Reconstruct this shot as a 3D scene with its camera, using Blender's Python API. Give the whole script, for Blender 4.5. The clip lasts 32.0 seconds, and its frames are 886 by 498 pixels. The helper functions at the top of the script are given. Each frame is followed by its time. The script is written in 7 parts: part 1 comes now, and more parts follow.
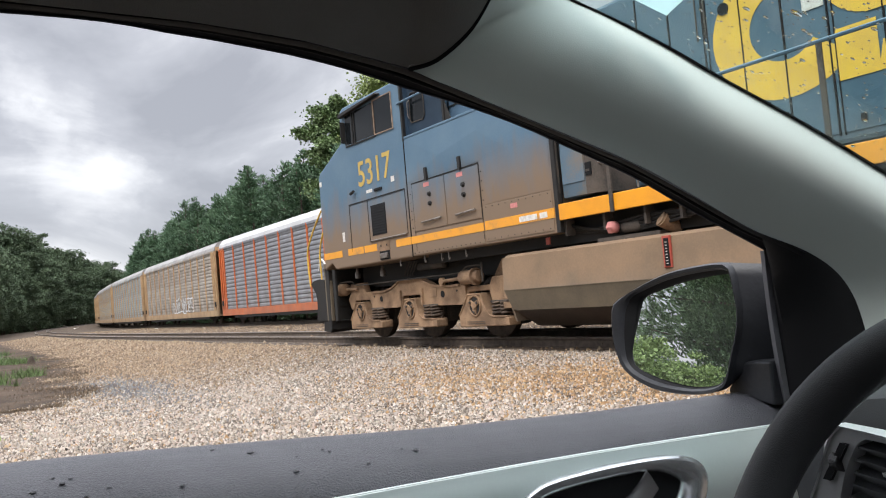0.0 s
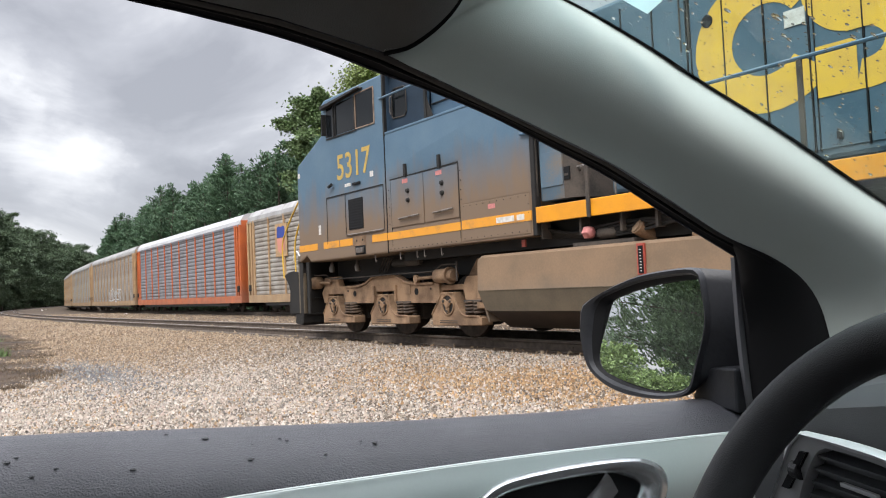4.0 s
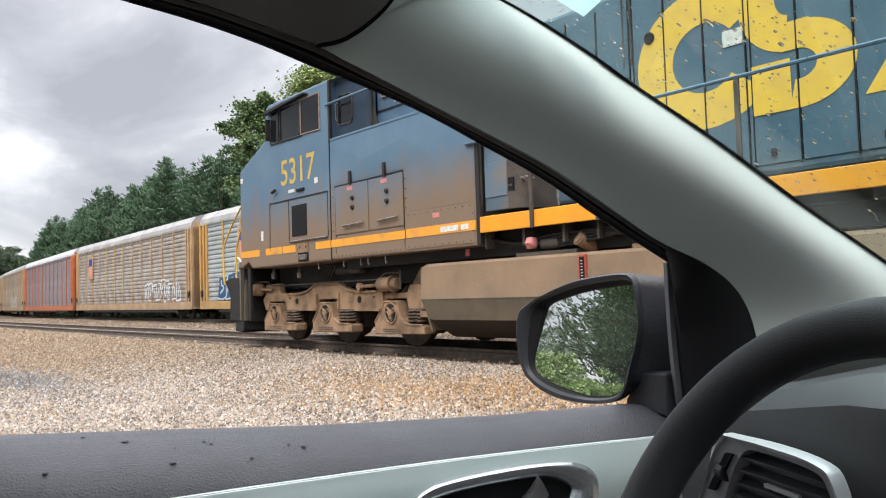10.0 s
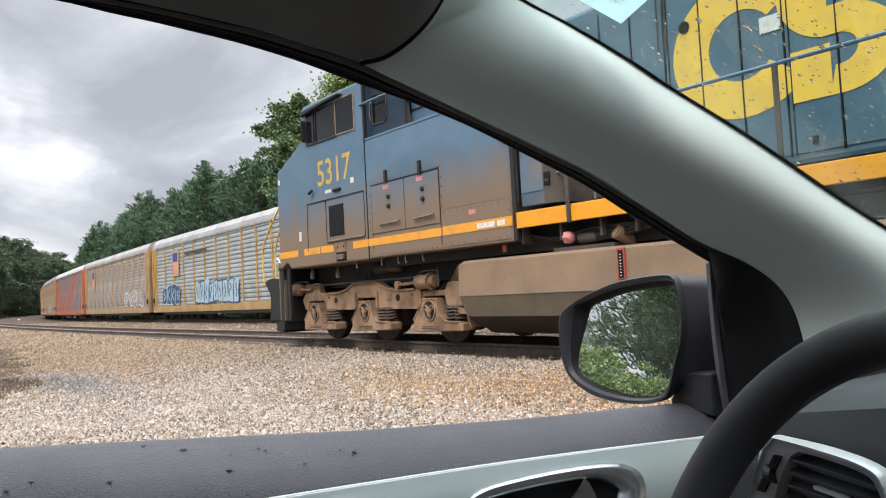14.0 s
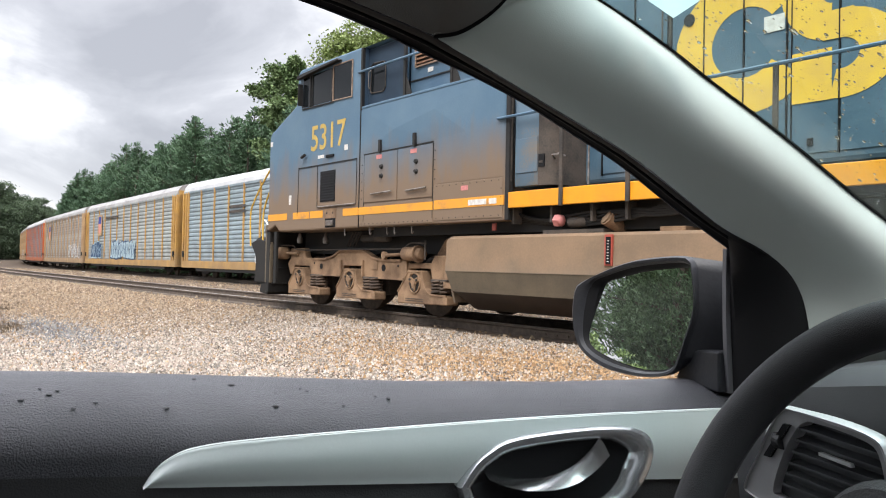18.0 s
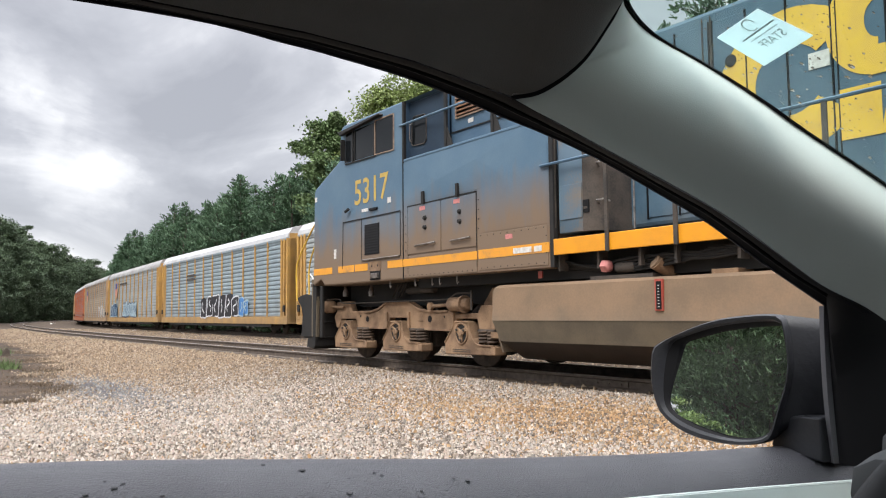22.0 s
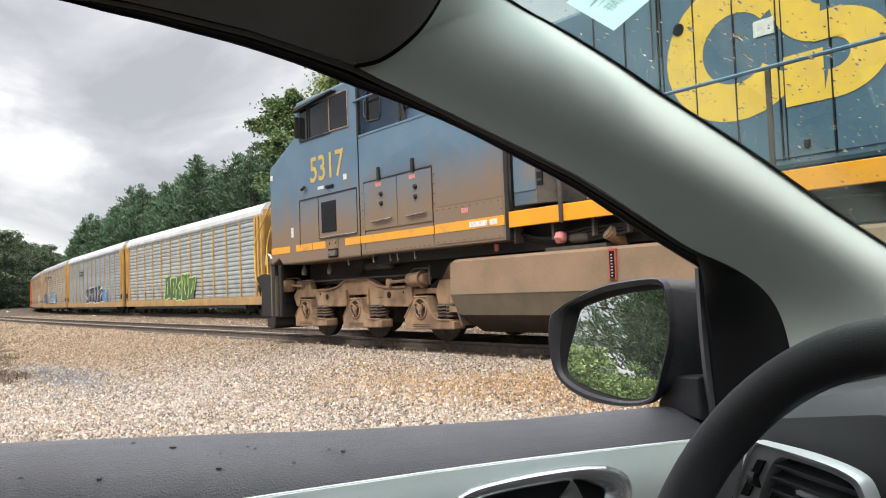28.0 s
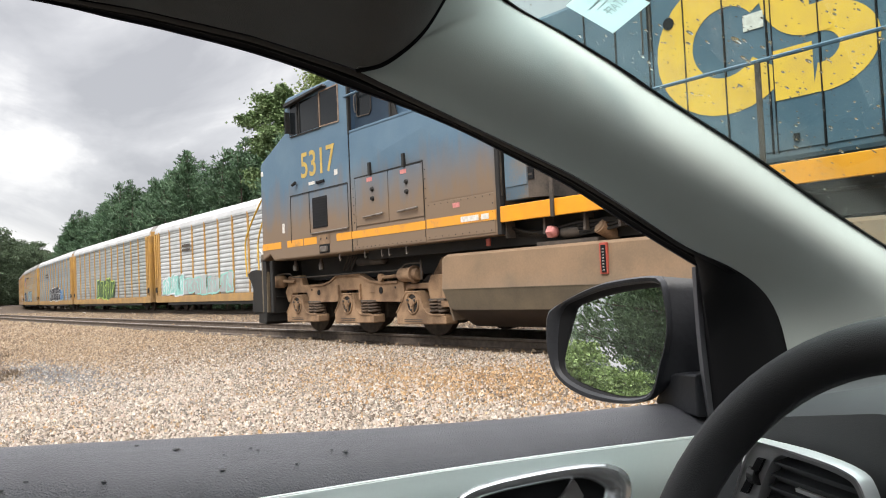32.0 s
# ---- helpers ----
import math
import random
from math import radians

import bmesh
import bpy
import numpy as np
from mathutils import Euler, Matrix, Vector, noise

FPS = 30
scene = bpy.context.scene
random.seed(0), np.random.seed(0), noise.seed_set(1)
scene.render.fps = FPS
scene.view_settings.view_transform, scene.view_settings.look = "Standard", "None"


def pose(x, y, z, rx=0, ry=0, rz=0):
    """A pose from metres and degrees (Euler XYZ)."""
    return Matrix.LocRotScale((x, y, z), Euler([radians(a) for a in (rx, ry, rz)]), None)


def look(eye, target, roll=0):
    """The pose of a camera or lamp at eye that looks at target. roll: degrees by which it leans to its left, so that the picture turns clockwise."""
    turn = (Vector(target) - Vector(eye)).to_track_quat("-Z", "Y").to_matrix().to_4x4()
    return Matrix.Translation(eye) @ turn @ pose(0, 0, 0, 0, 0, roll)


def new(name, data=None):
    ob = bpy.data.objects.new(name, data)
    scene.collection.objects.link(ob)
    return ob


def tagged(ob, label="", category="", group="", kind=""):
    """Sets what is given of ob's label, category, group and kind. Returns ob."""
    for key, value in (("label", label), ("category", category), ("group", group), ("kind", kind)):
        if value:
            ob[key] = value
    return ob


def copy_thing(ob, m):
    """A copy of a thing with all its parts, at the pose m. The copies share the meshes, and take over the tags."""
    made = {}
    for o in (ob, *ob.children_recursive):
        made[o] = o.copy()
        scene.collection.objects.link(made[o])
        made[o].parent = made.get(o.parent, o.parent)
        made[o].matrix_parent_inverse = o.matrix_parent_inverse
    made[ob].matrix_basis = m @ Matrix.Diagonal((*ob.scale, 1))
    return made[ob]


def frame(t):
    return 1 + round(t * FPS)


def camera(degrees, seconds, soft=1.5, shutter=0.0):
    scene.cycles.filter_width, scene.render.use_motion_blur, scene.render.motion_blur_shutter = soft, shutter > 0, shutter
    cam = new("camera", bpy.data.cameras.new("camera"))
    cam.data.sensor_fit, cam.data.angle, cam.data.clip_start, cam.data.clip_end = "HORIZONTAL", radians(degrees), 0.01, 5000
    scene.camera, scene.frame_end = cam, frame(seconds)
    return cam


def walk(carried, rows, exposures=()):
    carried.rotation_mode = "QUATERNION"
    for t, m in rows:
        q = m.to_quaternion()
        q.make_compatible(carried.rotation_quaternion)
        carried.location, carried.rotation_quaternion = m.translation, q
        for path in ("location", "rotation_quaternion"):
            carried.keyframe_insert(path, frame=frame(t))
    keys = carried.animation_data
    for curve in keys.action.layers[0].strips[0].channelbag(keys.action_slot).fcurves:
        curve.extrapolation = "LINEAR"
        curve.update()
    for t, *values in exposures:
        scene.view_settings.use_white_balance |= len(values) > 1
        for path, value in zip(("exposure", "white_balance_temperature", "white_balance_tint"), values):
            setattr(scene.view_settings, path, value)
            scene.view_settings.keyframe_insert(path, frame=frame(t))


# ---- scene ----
cam = camera(57.8, 32.0, soft=1.1)
PATH = [
    (0, (10.683, -7.429, 0.875), (9.02, -6.321, 0.976), -5.1),
    (0.5, (10.677, -7.42, 0.868), (9.015, -6.314, 0.971), -4.8),
    (1, (10.677, -7.413, 0.868), (9.035, -6.277, 0.981), -4.1),
    (1.5, (10.675, -7.414, 0.868), (9.056, -6.246, 0.989), -3.6),
    (2, (10.675, -7.415, 0.867), (9.06, -6.241, 0.988), -3.1),
    (2.5, (10.677, -7.417, 0.869), (9.056, -6.251, 0.986), -2.6),
    (3, (10.678, -7.418, 0.869), (9.051, -6.26, 0.984), -2.2),
    (3.5, (10.676, -7.417, 0.867), (9.046, -6.263, 0.972), -2.2),
    (5.5, (10.677, -7.411, 0.873), (9.055, -6.243, 0.949), -3.7),
    (6, (10.68, -7.413, 0.874), (9.057, -6.247, 0.958), -3.6),
    (6.5, (10.676, -7.411, 0.871), (9.057, -6.24, 0.955), -4.1),
    (7, (10.68, -7.415, 0.875), (9.065, -6.238, 0.963), -4.2),
    (7.5, (10.676, -7.413, 0.868), (9.069, -6.226, 0.97), -3.5),
    (8, (10.677, -7.409, 0.867), (9.085, -6.204, 0.976), -2.8),
    (8.5, (10.672, -7.4, 0.858), (9.102, -6.165, 0.968), -2.0),
    (9, (10.672, -7.399, 0.858), (9.116, -6.147, 0.966), -1.8),
    (9.5, (10.672, -7.398, 0.857), (9.123, -6.137, 0.962), -1.8),
    (10, (10.673, -7.399, 0.858), (9.128, -6.133, 0.969), -1.8),
    (10.5, (10.676, -7.398, 0.865), (9.136, -6.129, 0.992), -1.6),
    (11, (10.671, -7.398, 0.859), (9.132, -6.128, 0.992), -1.1),
    (11.5, (10.668, -7.404, 0.859), (9.116, -6.149, 0.985), -1.5),
    (12, (10.675, -7.406, 0.868), (9.108, -6.169, 0.992), -2.1),
    (12.5, (10.676, -7.408, 0.868), (9.106, -6.176, 0.995), -1.8),
    (13, (10.672, -7.406, 0.863), (9.103, -6.172, 0.987), -1.5),
    (13.5, (10.675, -7.411, 0.865), (9.1, -6.184, 0.981), -2.0),
    (14, (10.681, -7.414, 0.87), (9.08, -6.22, 0.975), -3.0),
    (14.5, (10.681, -7.415, 0.872), (9.052, -6.257, 0.957), -3.6),
    (15, (10.678, -7.415, 0.867), (9.04, -6.268, 0.932), -3.5),
    (15.5, (10.679, -7.416, 0.868), (9.039, -6.272, 0.925), -3.6),
    (17.5, (10.689, -7.499, 0.854), (9.12, -6.261, 0.911), 0.4),
    (18, (10.688, -7.503, 0.857), (9.108, -6.277, 0.899), 1.2),
    (18.5, (10.676, -7.512, 0.852), (9.056, -6.34, 0.902), 0.8),
    (19, (10.676, -7.513, 0.859), (9.038, -6.369, 0.954), 0.1),
    (19.5, (10.676, -7.508, 0.864), (9.034, -6.372, 0.98), -0.8),
    (20, (10.672, -7.514, 0.877), (9.023, -6.388, 1.0), -1.2),
    (20.5, (10.655, -7.503, 0.88), (9.018, -6.357, 0.97), -1.6),
    (21, (10.634, -7.5, 0.877), (9.005, -6.344, 0.966), -1.3),
    (21.5, (10.629, -7.503, 0.88), (8.996, -6.356, 1.014), -0.7),
    (22, (10.625, -7.502, 0.882), (8.987, -6.367, 1.044), -0.5),
    (22.5, (10.624, -7.502, 0.881), (8.977, -6.379, 1.045), -0.6),
    (23, (10.621, -7.5, 0.879), (8.965, -6.39, 1.036), -0.7),
    (23.5, (10.619, -7.499, 0.881), (8.954, -6.402, 1.031), -0.6),
    (24, (10.616, -7.497, 0.879), (8.941, -6.413, 1.019), -1.3),
    (24.5, (10.612, -7.479, 0.863), (8.929, -6.403, 0.966), -3.0),
    (25, (10.614, -7.489, 0.868), (8.946, -6.386, 0.899), -3.1),
    (25.5, (10.637, -7.473, 0.878), (8.994, -6.331, 0.893), -5.9),
    (26, (10.722, -7.429, 0.885), (9.119, -6.233, 0.946), -3.5),
    (26.5, (10.705, -7.434, 0.879), (9.147, -6.186, 0.996), -0.9),
    (28.5, (10.685, -7.414, 0.872), (9.089, -6.211, 0.951), -2.7),
    (29, (10.683, -7.418, 0.869), (9.092, -6.208, 0.927), -2.9),
    (29.5, (10.684, -7.42, 0.871), (9.094, -6.208, 0.926), -2.8),
    (30, (10.684, -7.419, 0.872), (9.099, -6.2, 0.932), -2.7),
    (30.5, (10.685, -7.421, 0.877), (9.105, -6.196, 0.936), -2.7),
    (31, (10.686, -7.424, 0.879), (9.108, -6.197, 0.939), -2.6),
    (31.5, (10.685, -7.427, 0.879), (9.108, -6.198, 0.951), -2.5),
    (32, (10.685, -7.429, 0.882), (9.108, -6.201, 0.966), -2.6),
]
EXPOSURE = [(0, 0.80, 6500, 10), (7, 0.82, 6500, 10), (10, 0.92, 6550, 10), (15, 0.85, 6500, 10), (16.5, 0.95, 6550, 10), (18, 1.05, 6550, 10), (19, 0.92, 6500, 10), (20, 0.84, 6550, 10), (24, 0.85, 6550, 10), (26, 0.93, 6750, 9), (29, 0.98, 6800, 9), (32, 1.0, 6850, 9)]
walk(cam, [(t, look(eye, target, roll)) for t, eye, target, roll in PATH], EXPOSURE)


# ---- world, sun ----
def build_world():
    w = bpy.data.worlds.new("world")
    scene.world = w
    w.use_nodes = True
    nt = w.node_tree
    n, l = nt.nodes, nt.links
    n.clear()
    out = n.new("ShaderNodeOutputWorld")
    sky = n.new("ShaderNodeTexSky")
    sky.sky_type, sky.sun_disc = "NISHITA", False
    sky.sun_elevation, sky.sun_rotation = radians(52), radians(200)
    bg_sky = n.new("ShaderNodeBackground")
    bg_sky.inputs["Strength"].default_value = 0.10
    l.new(sky.outputs[0], bg_sky.inputs[0])
    tc = n.new("ShaderNodeTexCoord")
    mp = n.new("ShaderNodeMapping")
    mp.inputs["Location"].default_value = CLOUD_SHIFT
    mp.inputs["Scale"].default_value = (1.0, 1.0, 2.2)
    l.new(tc.outputs["Generated"], mp.inputs[0])
    big = n.new("ShaderNodeTexNoise")
    big.inputs["Scale"].default_value, big.inputs["Detail"].default_value = 3.2, 7.0
    big.inputs["Roughness"].default_value, big.inputs["Distortion"].default_value = 0.55, 0.5
    l.new(mp.outputs[0], big.inputs["Vector"])
    ramp = n.new("ShaderNodeValToRGB")
    e = ramp.color_ramp.elements
    e[0].position, e[0].color = 0.34, (0.27, 0.278, 0.308, 1)
    e[1].position, e[1].color = 0.84, (0.88, 0.89, 0.91, 1)
    m = e.new(0.50)
    m.color = (0.37, 0.379, 0.412, 1)
    m = e.new(0.60)
    m.color = (0.52, 0.528, 0.555, 1)
    # the breaks and the heavy banks of this cloud cover
    fac = big.outputs["Fac"]
    fray = n.new("ShaderNodeTexNoise")
    fray.inputs["Scale"].default_value, fray.inputs["Detail"].default_value = 9.0, 8.0
    fray.inputs["Roughness"].default_value = 0.6
    l.new(tc.outputs["Generated"], fray.inputs["Vector"])
    jolt = n.new("ShaderNodeVectorMath")
    jolt.operation = "MULTIPLY_ADD"
    jolt.inputs[1].default_value = (0.16, 0.16, 0.16)
    l.new(fray.outputs["Color"], jolt.inputs[0])
    off = n.new("ShaderNodeVectorMath")
    off.inputs[1].default_value = (-0.08, -0.08, -0.08)
    l.new(tc.outputs["Generated"], off.inputs[0])
    l.new(off.outputs[0], jolt.inputs[2])
    ragged = n.new("ShaderNodeVectorMath")
    ragged.operation = "NORMALIZE"
    l.new(jolt.outputs[0], ragged.inputs[0])
    for way, wide, amount in CLOUD_BANKS:
        dot = n.new("ShaderNodeVectorMath")
        dot.operation = "DOT_PRODUCT"
        dot.inputs[1].default_value = Vector(way).normalized()
        l.new(ragged.outputs[0], dot.inputs[0])
        near = n.new("ShaderNodeMapRange")
        near.interpolation_type = "SMOOTHSTEP"
        near.inputs[1].default_value, near.inputs[2].default_value = math.cos(radians(wide)), 1.0
        near.inputs[3].default_value, near.inputs[4].default_value = 0.0, amount
        l.new(dot.outputs["Value"], near.inputs[0])
        add = n.new("ShaderNodeMath")
        l.new(fac, add.inputs[0])
        l.new(near.outputs[0], add.inputs[1])
        fac = add.outputs[0]
    l.new(fac, ramp.inputs[0])
    bg_cloud = n.new("ShaderNodeBackground")
    bg_cloud.inputs["Strength"].default_value = 1.0
    # overcast sky is about three times brighter overhead; here ZENITH times, to add light
    sep = n.new("ShaderNodeSeparateXYZ")
    l.new(tc.outputs["Generated"], sep.inputs[0])
    lift = n.new("ShaderNodeMapRange")
    lift.inputs[1].default_value, lift.inputs[2].default_value = 0.42, 1.0
    lift.inputs[3].default_value, lift.inputs[4].default_value = 1.0, ZENITH
    l.new(sep.outputs[2], lift.inputs[0])
    l.new(lift.outputs[0], bg_cloud.inputs["Strength"])
    l.new(ramp.outputs[0], bg_cloud.inputs[0])
    mix = n.new("ShaderNodeMixShader")
    mix.inputs[0].default_value = 0.93
    l.new(bg_sky.outputs[0], mix.inputs[1])
    l.new(bg_cloud.outputs[0], mix.inputs[2])
    l.new(mix.outputs[0], out.inputs[0])


ZENITH = 7.3
CLOUD_SHIFT = (0.35, 0.1, 0.0)
CLOUD_BANKS = (((-0.978, 0.150, 0.150), 3.2, 0.06), ((-0.966, 0.209, 0.150), 2.6, 0.05), ((-0.968, 0.128, 0.214), 2.4, 0.08), ((-0.878, 0.348, 0.328), 5.0, 0.07), ((-0.929, 0.306, 0.206), 8.0, -0.05), ((-0.954, 0.113, 0.277), 7.0, -0.07), ((-0.978, 0.198, 0.065), 5.0, 0.05), ((-0.985, 0.098, 0.144), 6.0, -0.03))
build_world()
sun_data = bpy.data.lights.new("sun", "SUN")
sun_data.energy, sun_data.angle, sun_data.color = 1.4, radians(28), (1.0, 0.96, 0.90)
sun = new("sun", sun_data)
sun.matrix_world = look((20, -40, 60), (0, 0, 0))


# ---- materials ----
def surface(name, c1, c2, rough=0.6, metal=0.0, scale=6.0, bump=0.15, bump_scale=60.0, low=0.35, high=0.65,
            dust=None, dust_z=(0.0, 1.0), dust_amount=1.0, random_value=0.0, island=False, spec=0.5):
    """A procedural paint or stuff: two colours mixed by a large and a small noise, fine relief, optional road dust that thins out with height."""
    m = bpy.data.materials.new(name)
    m.use_nodes = True
    nt = m.node_tree
    n, l = nt.nodes, nt.links
    b = n["Principled BSDF"]
    tc = n.new("ShaderNodeTexCoord")
    na = n.new("ShaderNodeTexNoise")
    na.inputs["Scale"].default_value, na.inputs["Detail"].default_value = scale, 6.0
    nb = n.new("ShaderNodeTexNoise")
    nb.inputs["Scale"].default_value, nb.inputs["Detail"].default_value = bump_scale, 4.0
    for t in (na, nb):
        l.new(tc.outputs["Object"], t.inputs["Vector"])
    mr = n.new("ShaderNodeMapRange")
    mr.inputs[1].default_value, mr.inputs[2].default_value = low, high
    add = n.new("ShaderNodeMath")
    add.operation = "MULTIPLY_ADD"
    l.new(nb.outputs["Fac"], add.inputs[0])
    add.inputs[1].default_value = 0.35
    l.new(na.outputs["Fac"], add.inputs[2])
    sub = n.new("ShaderNodeMath")
    sub.operation = "SUBTRACT"
    l.new(add.outputs[0], sub.inputs[0])
    sub.inputs[1].default_value = 0.175
    l.new(sub.outputs[0], mr.inputs[0])
    mix = n.new("ShaderNodeMix")
    mix.data_type = "RGBA"
    mix.inputs[6].default_value, mix.inputs[7].default_value = (*c1, 1), (*c2, 1)
    l.new(mr.outputs[0], mix.inputs[0])
    col = mix.outputs[2]
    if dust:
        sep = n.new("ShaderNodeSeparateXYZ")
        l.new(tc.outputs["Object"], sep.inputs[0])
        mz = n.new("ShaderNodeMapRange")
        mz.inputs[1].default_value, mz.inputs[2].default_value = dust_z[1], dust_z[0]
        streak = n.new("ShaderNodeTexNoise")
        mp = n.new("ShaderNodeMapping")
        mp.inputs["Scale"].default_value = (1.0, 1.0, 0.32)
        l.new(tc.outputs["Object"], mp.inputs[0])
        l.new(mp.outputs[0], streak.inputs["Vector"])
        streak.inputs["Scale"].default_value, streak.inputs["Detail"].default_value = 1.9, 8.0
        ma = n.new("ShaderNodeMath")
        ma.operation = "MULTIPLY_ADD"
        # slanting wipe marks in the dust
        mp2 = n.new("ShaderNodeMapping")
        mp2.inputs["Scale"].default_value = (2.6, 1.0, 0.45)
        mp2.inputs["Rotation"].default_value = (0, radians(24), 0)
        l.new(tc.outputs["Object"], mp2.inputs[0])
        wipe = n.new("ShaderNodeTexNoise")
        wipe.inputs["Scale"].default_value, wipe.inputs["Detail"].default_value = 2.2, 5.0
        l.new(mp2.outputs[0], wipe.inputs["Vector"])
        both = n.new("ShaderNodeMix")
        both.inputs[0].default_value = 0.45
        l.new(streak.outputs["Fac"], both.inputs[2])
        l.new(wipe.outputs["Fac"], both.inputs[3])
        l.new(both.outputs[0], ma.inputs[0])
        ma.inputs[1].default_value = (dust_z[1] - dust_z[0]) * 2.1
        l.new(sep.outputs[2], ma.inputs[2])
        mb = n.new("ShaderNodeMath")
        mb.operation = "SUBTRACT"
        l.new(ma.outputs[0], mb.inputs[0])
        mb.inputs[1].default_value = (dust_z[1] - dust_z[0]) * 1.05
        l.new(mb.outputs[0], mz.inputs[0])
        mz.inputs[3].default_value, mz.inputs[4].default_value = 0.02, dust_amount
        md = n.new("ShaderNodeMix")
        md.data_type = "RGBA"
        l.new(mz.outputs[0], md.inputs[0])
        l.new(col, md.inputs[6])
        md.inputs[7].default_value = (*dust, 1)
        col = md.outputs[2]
    if random_value:
        if island:
            g = n.new("ShaderNodeNewGeometry")
            rnd = g.outputs["Random Per Island"]
        else:
            g = n.new("ShaderNodeObjectInfo")
            rnd = g.outputs["Random"]
        hs = n.new("ShaderNodeHueSaturation")
        mv = n.new("ShaderNodeMapRange")
        mv.inputs[3].default_value, mv.inputs[4].default_value = 1 - random_value, 1 + random_value
        l.new(rnd, mv.inputs[0])
        l.new(mv.outputs[0], hs.inputs["Value"])
        l.new(col, hs.inputs["Color"])
        col = hs.outputs[0]
    l.new(col, b.inputs["Base Color"])
    rr = n.new("ShaderNodeMapRange")
    rr.inputs[3].default_value, rr.inputs[4].default_value = max(rough - 0.1, 0.02), min(rough + 0.1, 1)
    l.new(na.outputs["Fac"], rr.inputs[0])
    l.new(rr.outputs[0], b.inputs["Roughness"])
    b.inputs["Metallic"].default_value = metal
    b.inputs["Specular IOR Level"].default_value = spec
    if bump:
        bp = n.new("ShaderNodeBump")
        bp.inputs["Strength"].default_value, bp.inputs["Distance"].default_value = bump, 0.004
        l.new(nb.outputs["Fac"], bp.inputs["Height"])
        l.new(bp.outputs[0], b.inputs["Normal"])
    return m


def stone_material(name, stops, scale=1.0):
    """Loose stone: every island takes its own colour from a ramp."""
    m = surface(name, (1, 1, 1), (0.55, 0.55, 0.55), 0.9, 0, 14, 0.5, 90, spec=0.15)
    nt = m.node_tree
    n, l = nt.nodes, nt.links
    b = n["Principled BSDF"]
    old = b.inputs["Base Color"].links[0].from_socket
    g = n.new("ShaderNodeNewGeometry")
    ramp = n.new("ShaderNodeValToRGB")
    ramp.color_ramp.interpolation = "CONSTANT"
    e = ramp.color_ramp.elements
    e[0].position, e[0].color = 0.0, (*stops[0], 1)
    e[1].position, e[1].color = 1.0 / len(stops), (*stops[1], 1)
    for k in range(2, len(stops)):
        x = e.new(k / len(stops))
        x.color = (*stops[k], 1)
    l.new(g.outputs["Random Per Island"], ramp.inputs[0])
    mul = n.new("ShaderNodeMix")
    mul.data_type, mul.blend_type = "RGBA", "MULTIPLY"
    mul.inputs[0].default_value = 1.0
    l.new(ramp.outputs[0], mul.inputs[6])
    l.new(old, mul.inputs[7])
    l.new(mul.outputs[2], b.inputs["Base Color"])
    return m


def glass_material(name, tint=(0.93, 0.97, 0.96), rough=0.0, haze=0.0):
    m = bpy.data.materials.new(name)
    m.use_nodes = True
    nt = m.node_tree
    n, l = nt.nodes, nt.links
    n.clear()
    out = n.new("ShaderNodeOutputMaterial")
    tr = n.new("ShaderNodeBsdfTransparent")
    tr.inputs[0].default_value = (*tint, 1)
    gl = n.new("ShaderNodeBsdfGlossy")
    gl.inputs["Roughness"].default_value = rough
    fr = n.new("ShaderNodeFresnel")
    fr.inputs[0].default_value = 1.45
    mx = n.new("ShaderNodeMixShader")
    l.new(fr.outputs[0], mx.inputs[0])
    l.new(tr.outputs[0], mx.inputs[1])
    l.new(gl.outputs[0], mx.inputs[2])
    if haze:
        df = n.new("ShaderNodeBsdfDiffuse")
        df.inputs[0].default_value = (0.55, 0.58, 0.52, 1)
        film = n.new("ShaderNodeMixShader")
        film.inputs[0].default_value = haze
        l.new(mx.outputs[0], film.inputs[1])
        l.new(df.outputs[0], film.inputs[2])
        mx = film
    l.new(mx.outputs[0], out.inputs[0])
    return m


def plain(name, color, rough=0.5, metal=0.0, spec=0.5):
    m = bpy.data.materials.new(name)
    m.use_nodes = True
    b = m.node_tree.nodes["Principled BSDF"]
    b.inputs["Base Color"].default_value = (*color, 1)
    b.inputs["Roughness"].default_value, b.inputs["Metallic"].default_value = rough, metal
    b.inputs["Specular IOR Level"].default_value = spec
    return m


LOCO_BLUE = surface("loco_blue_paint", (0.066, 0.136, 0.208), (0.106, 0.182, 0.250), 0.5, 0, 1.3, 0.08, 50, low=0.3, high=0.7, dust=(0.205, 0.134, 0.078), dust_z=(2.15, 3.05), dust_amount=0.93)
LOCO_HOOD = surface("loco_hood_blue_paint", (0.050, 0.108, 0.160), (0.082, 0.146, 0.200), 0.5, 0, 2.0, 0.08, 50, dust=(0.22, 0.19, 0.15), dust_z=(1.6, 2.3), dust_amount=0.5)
LOCO_GREY = surface("dusty_dark_frame", (0.036, 0.031, 0.027), (0.088, 0.070, 0.056), 0.8, 0, 3.0, 0.2, 40)
LOCO_BLACK = surface("black_underframe", (0.006, 0.006, 0.006), (0.017, 0.015, 0.013), 0.7, 0, 5.0, 0.2, 60)
TRUCK_DUST = surface("dust_covered_cast_steel", (0.335, 0.212, 0.124), (0.150, 0.093, 0.056), 0.9, 0, 3.0, 0.3, 70)
# spring dust, darkened to hold the shade under the side frame
SPRING_DUST = surface("dust_caked_spring_steel", (0.125, 0.085, 0.058), (0.05, 0.036, 0.028), 0.85, 0, 4.0, 0.2, 70)
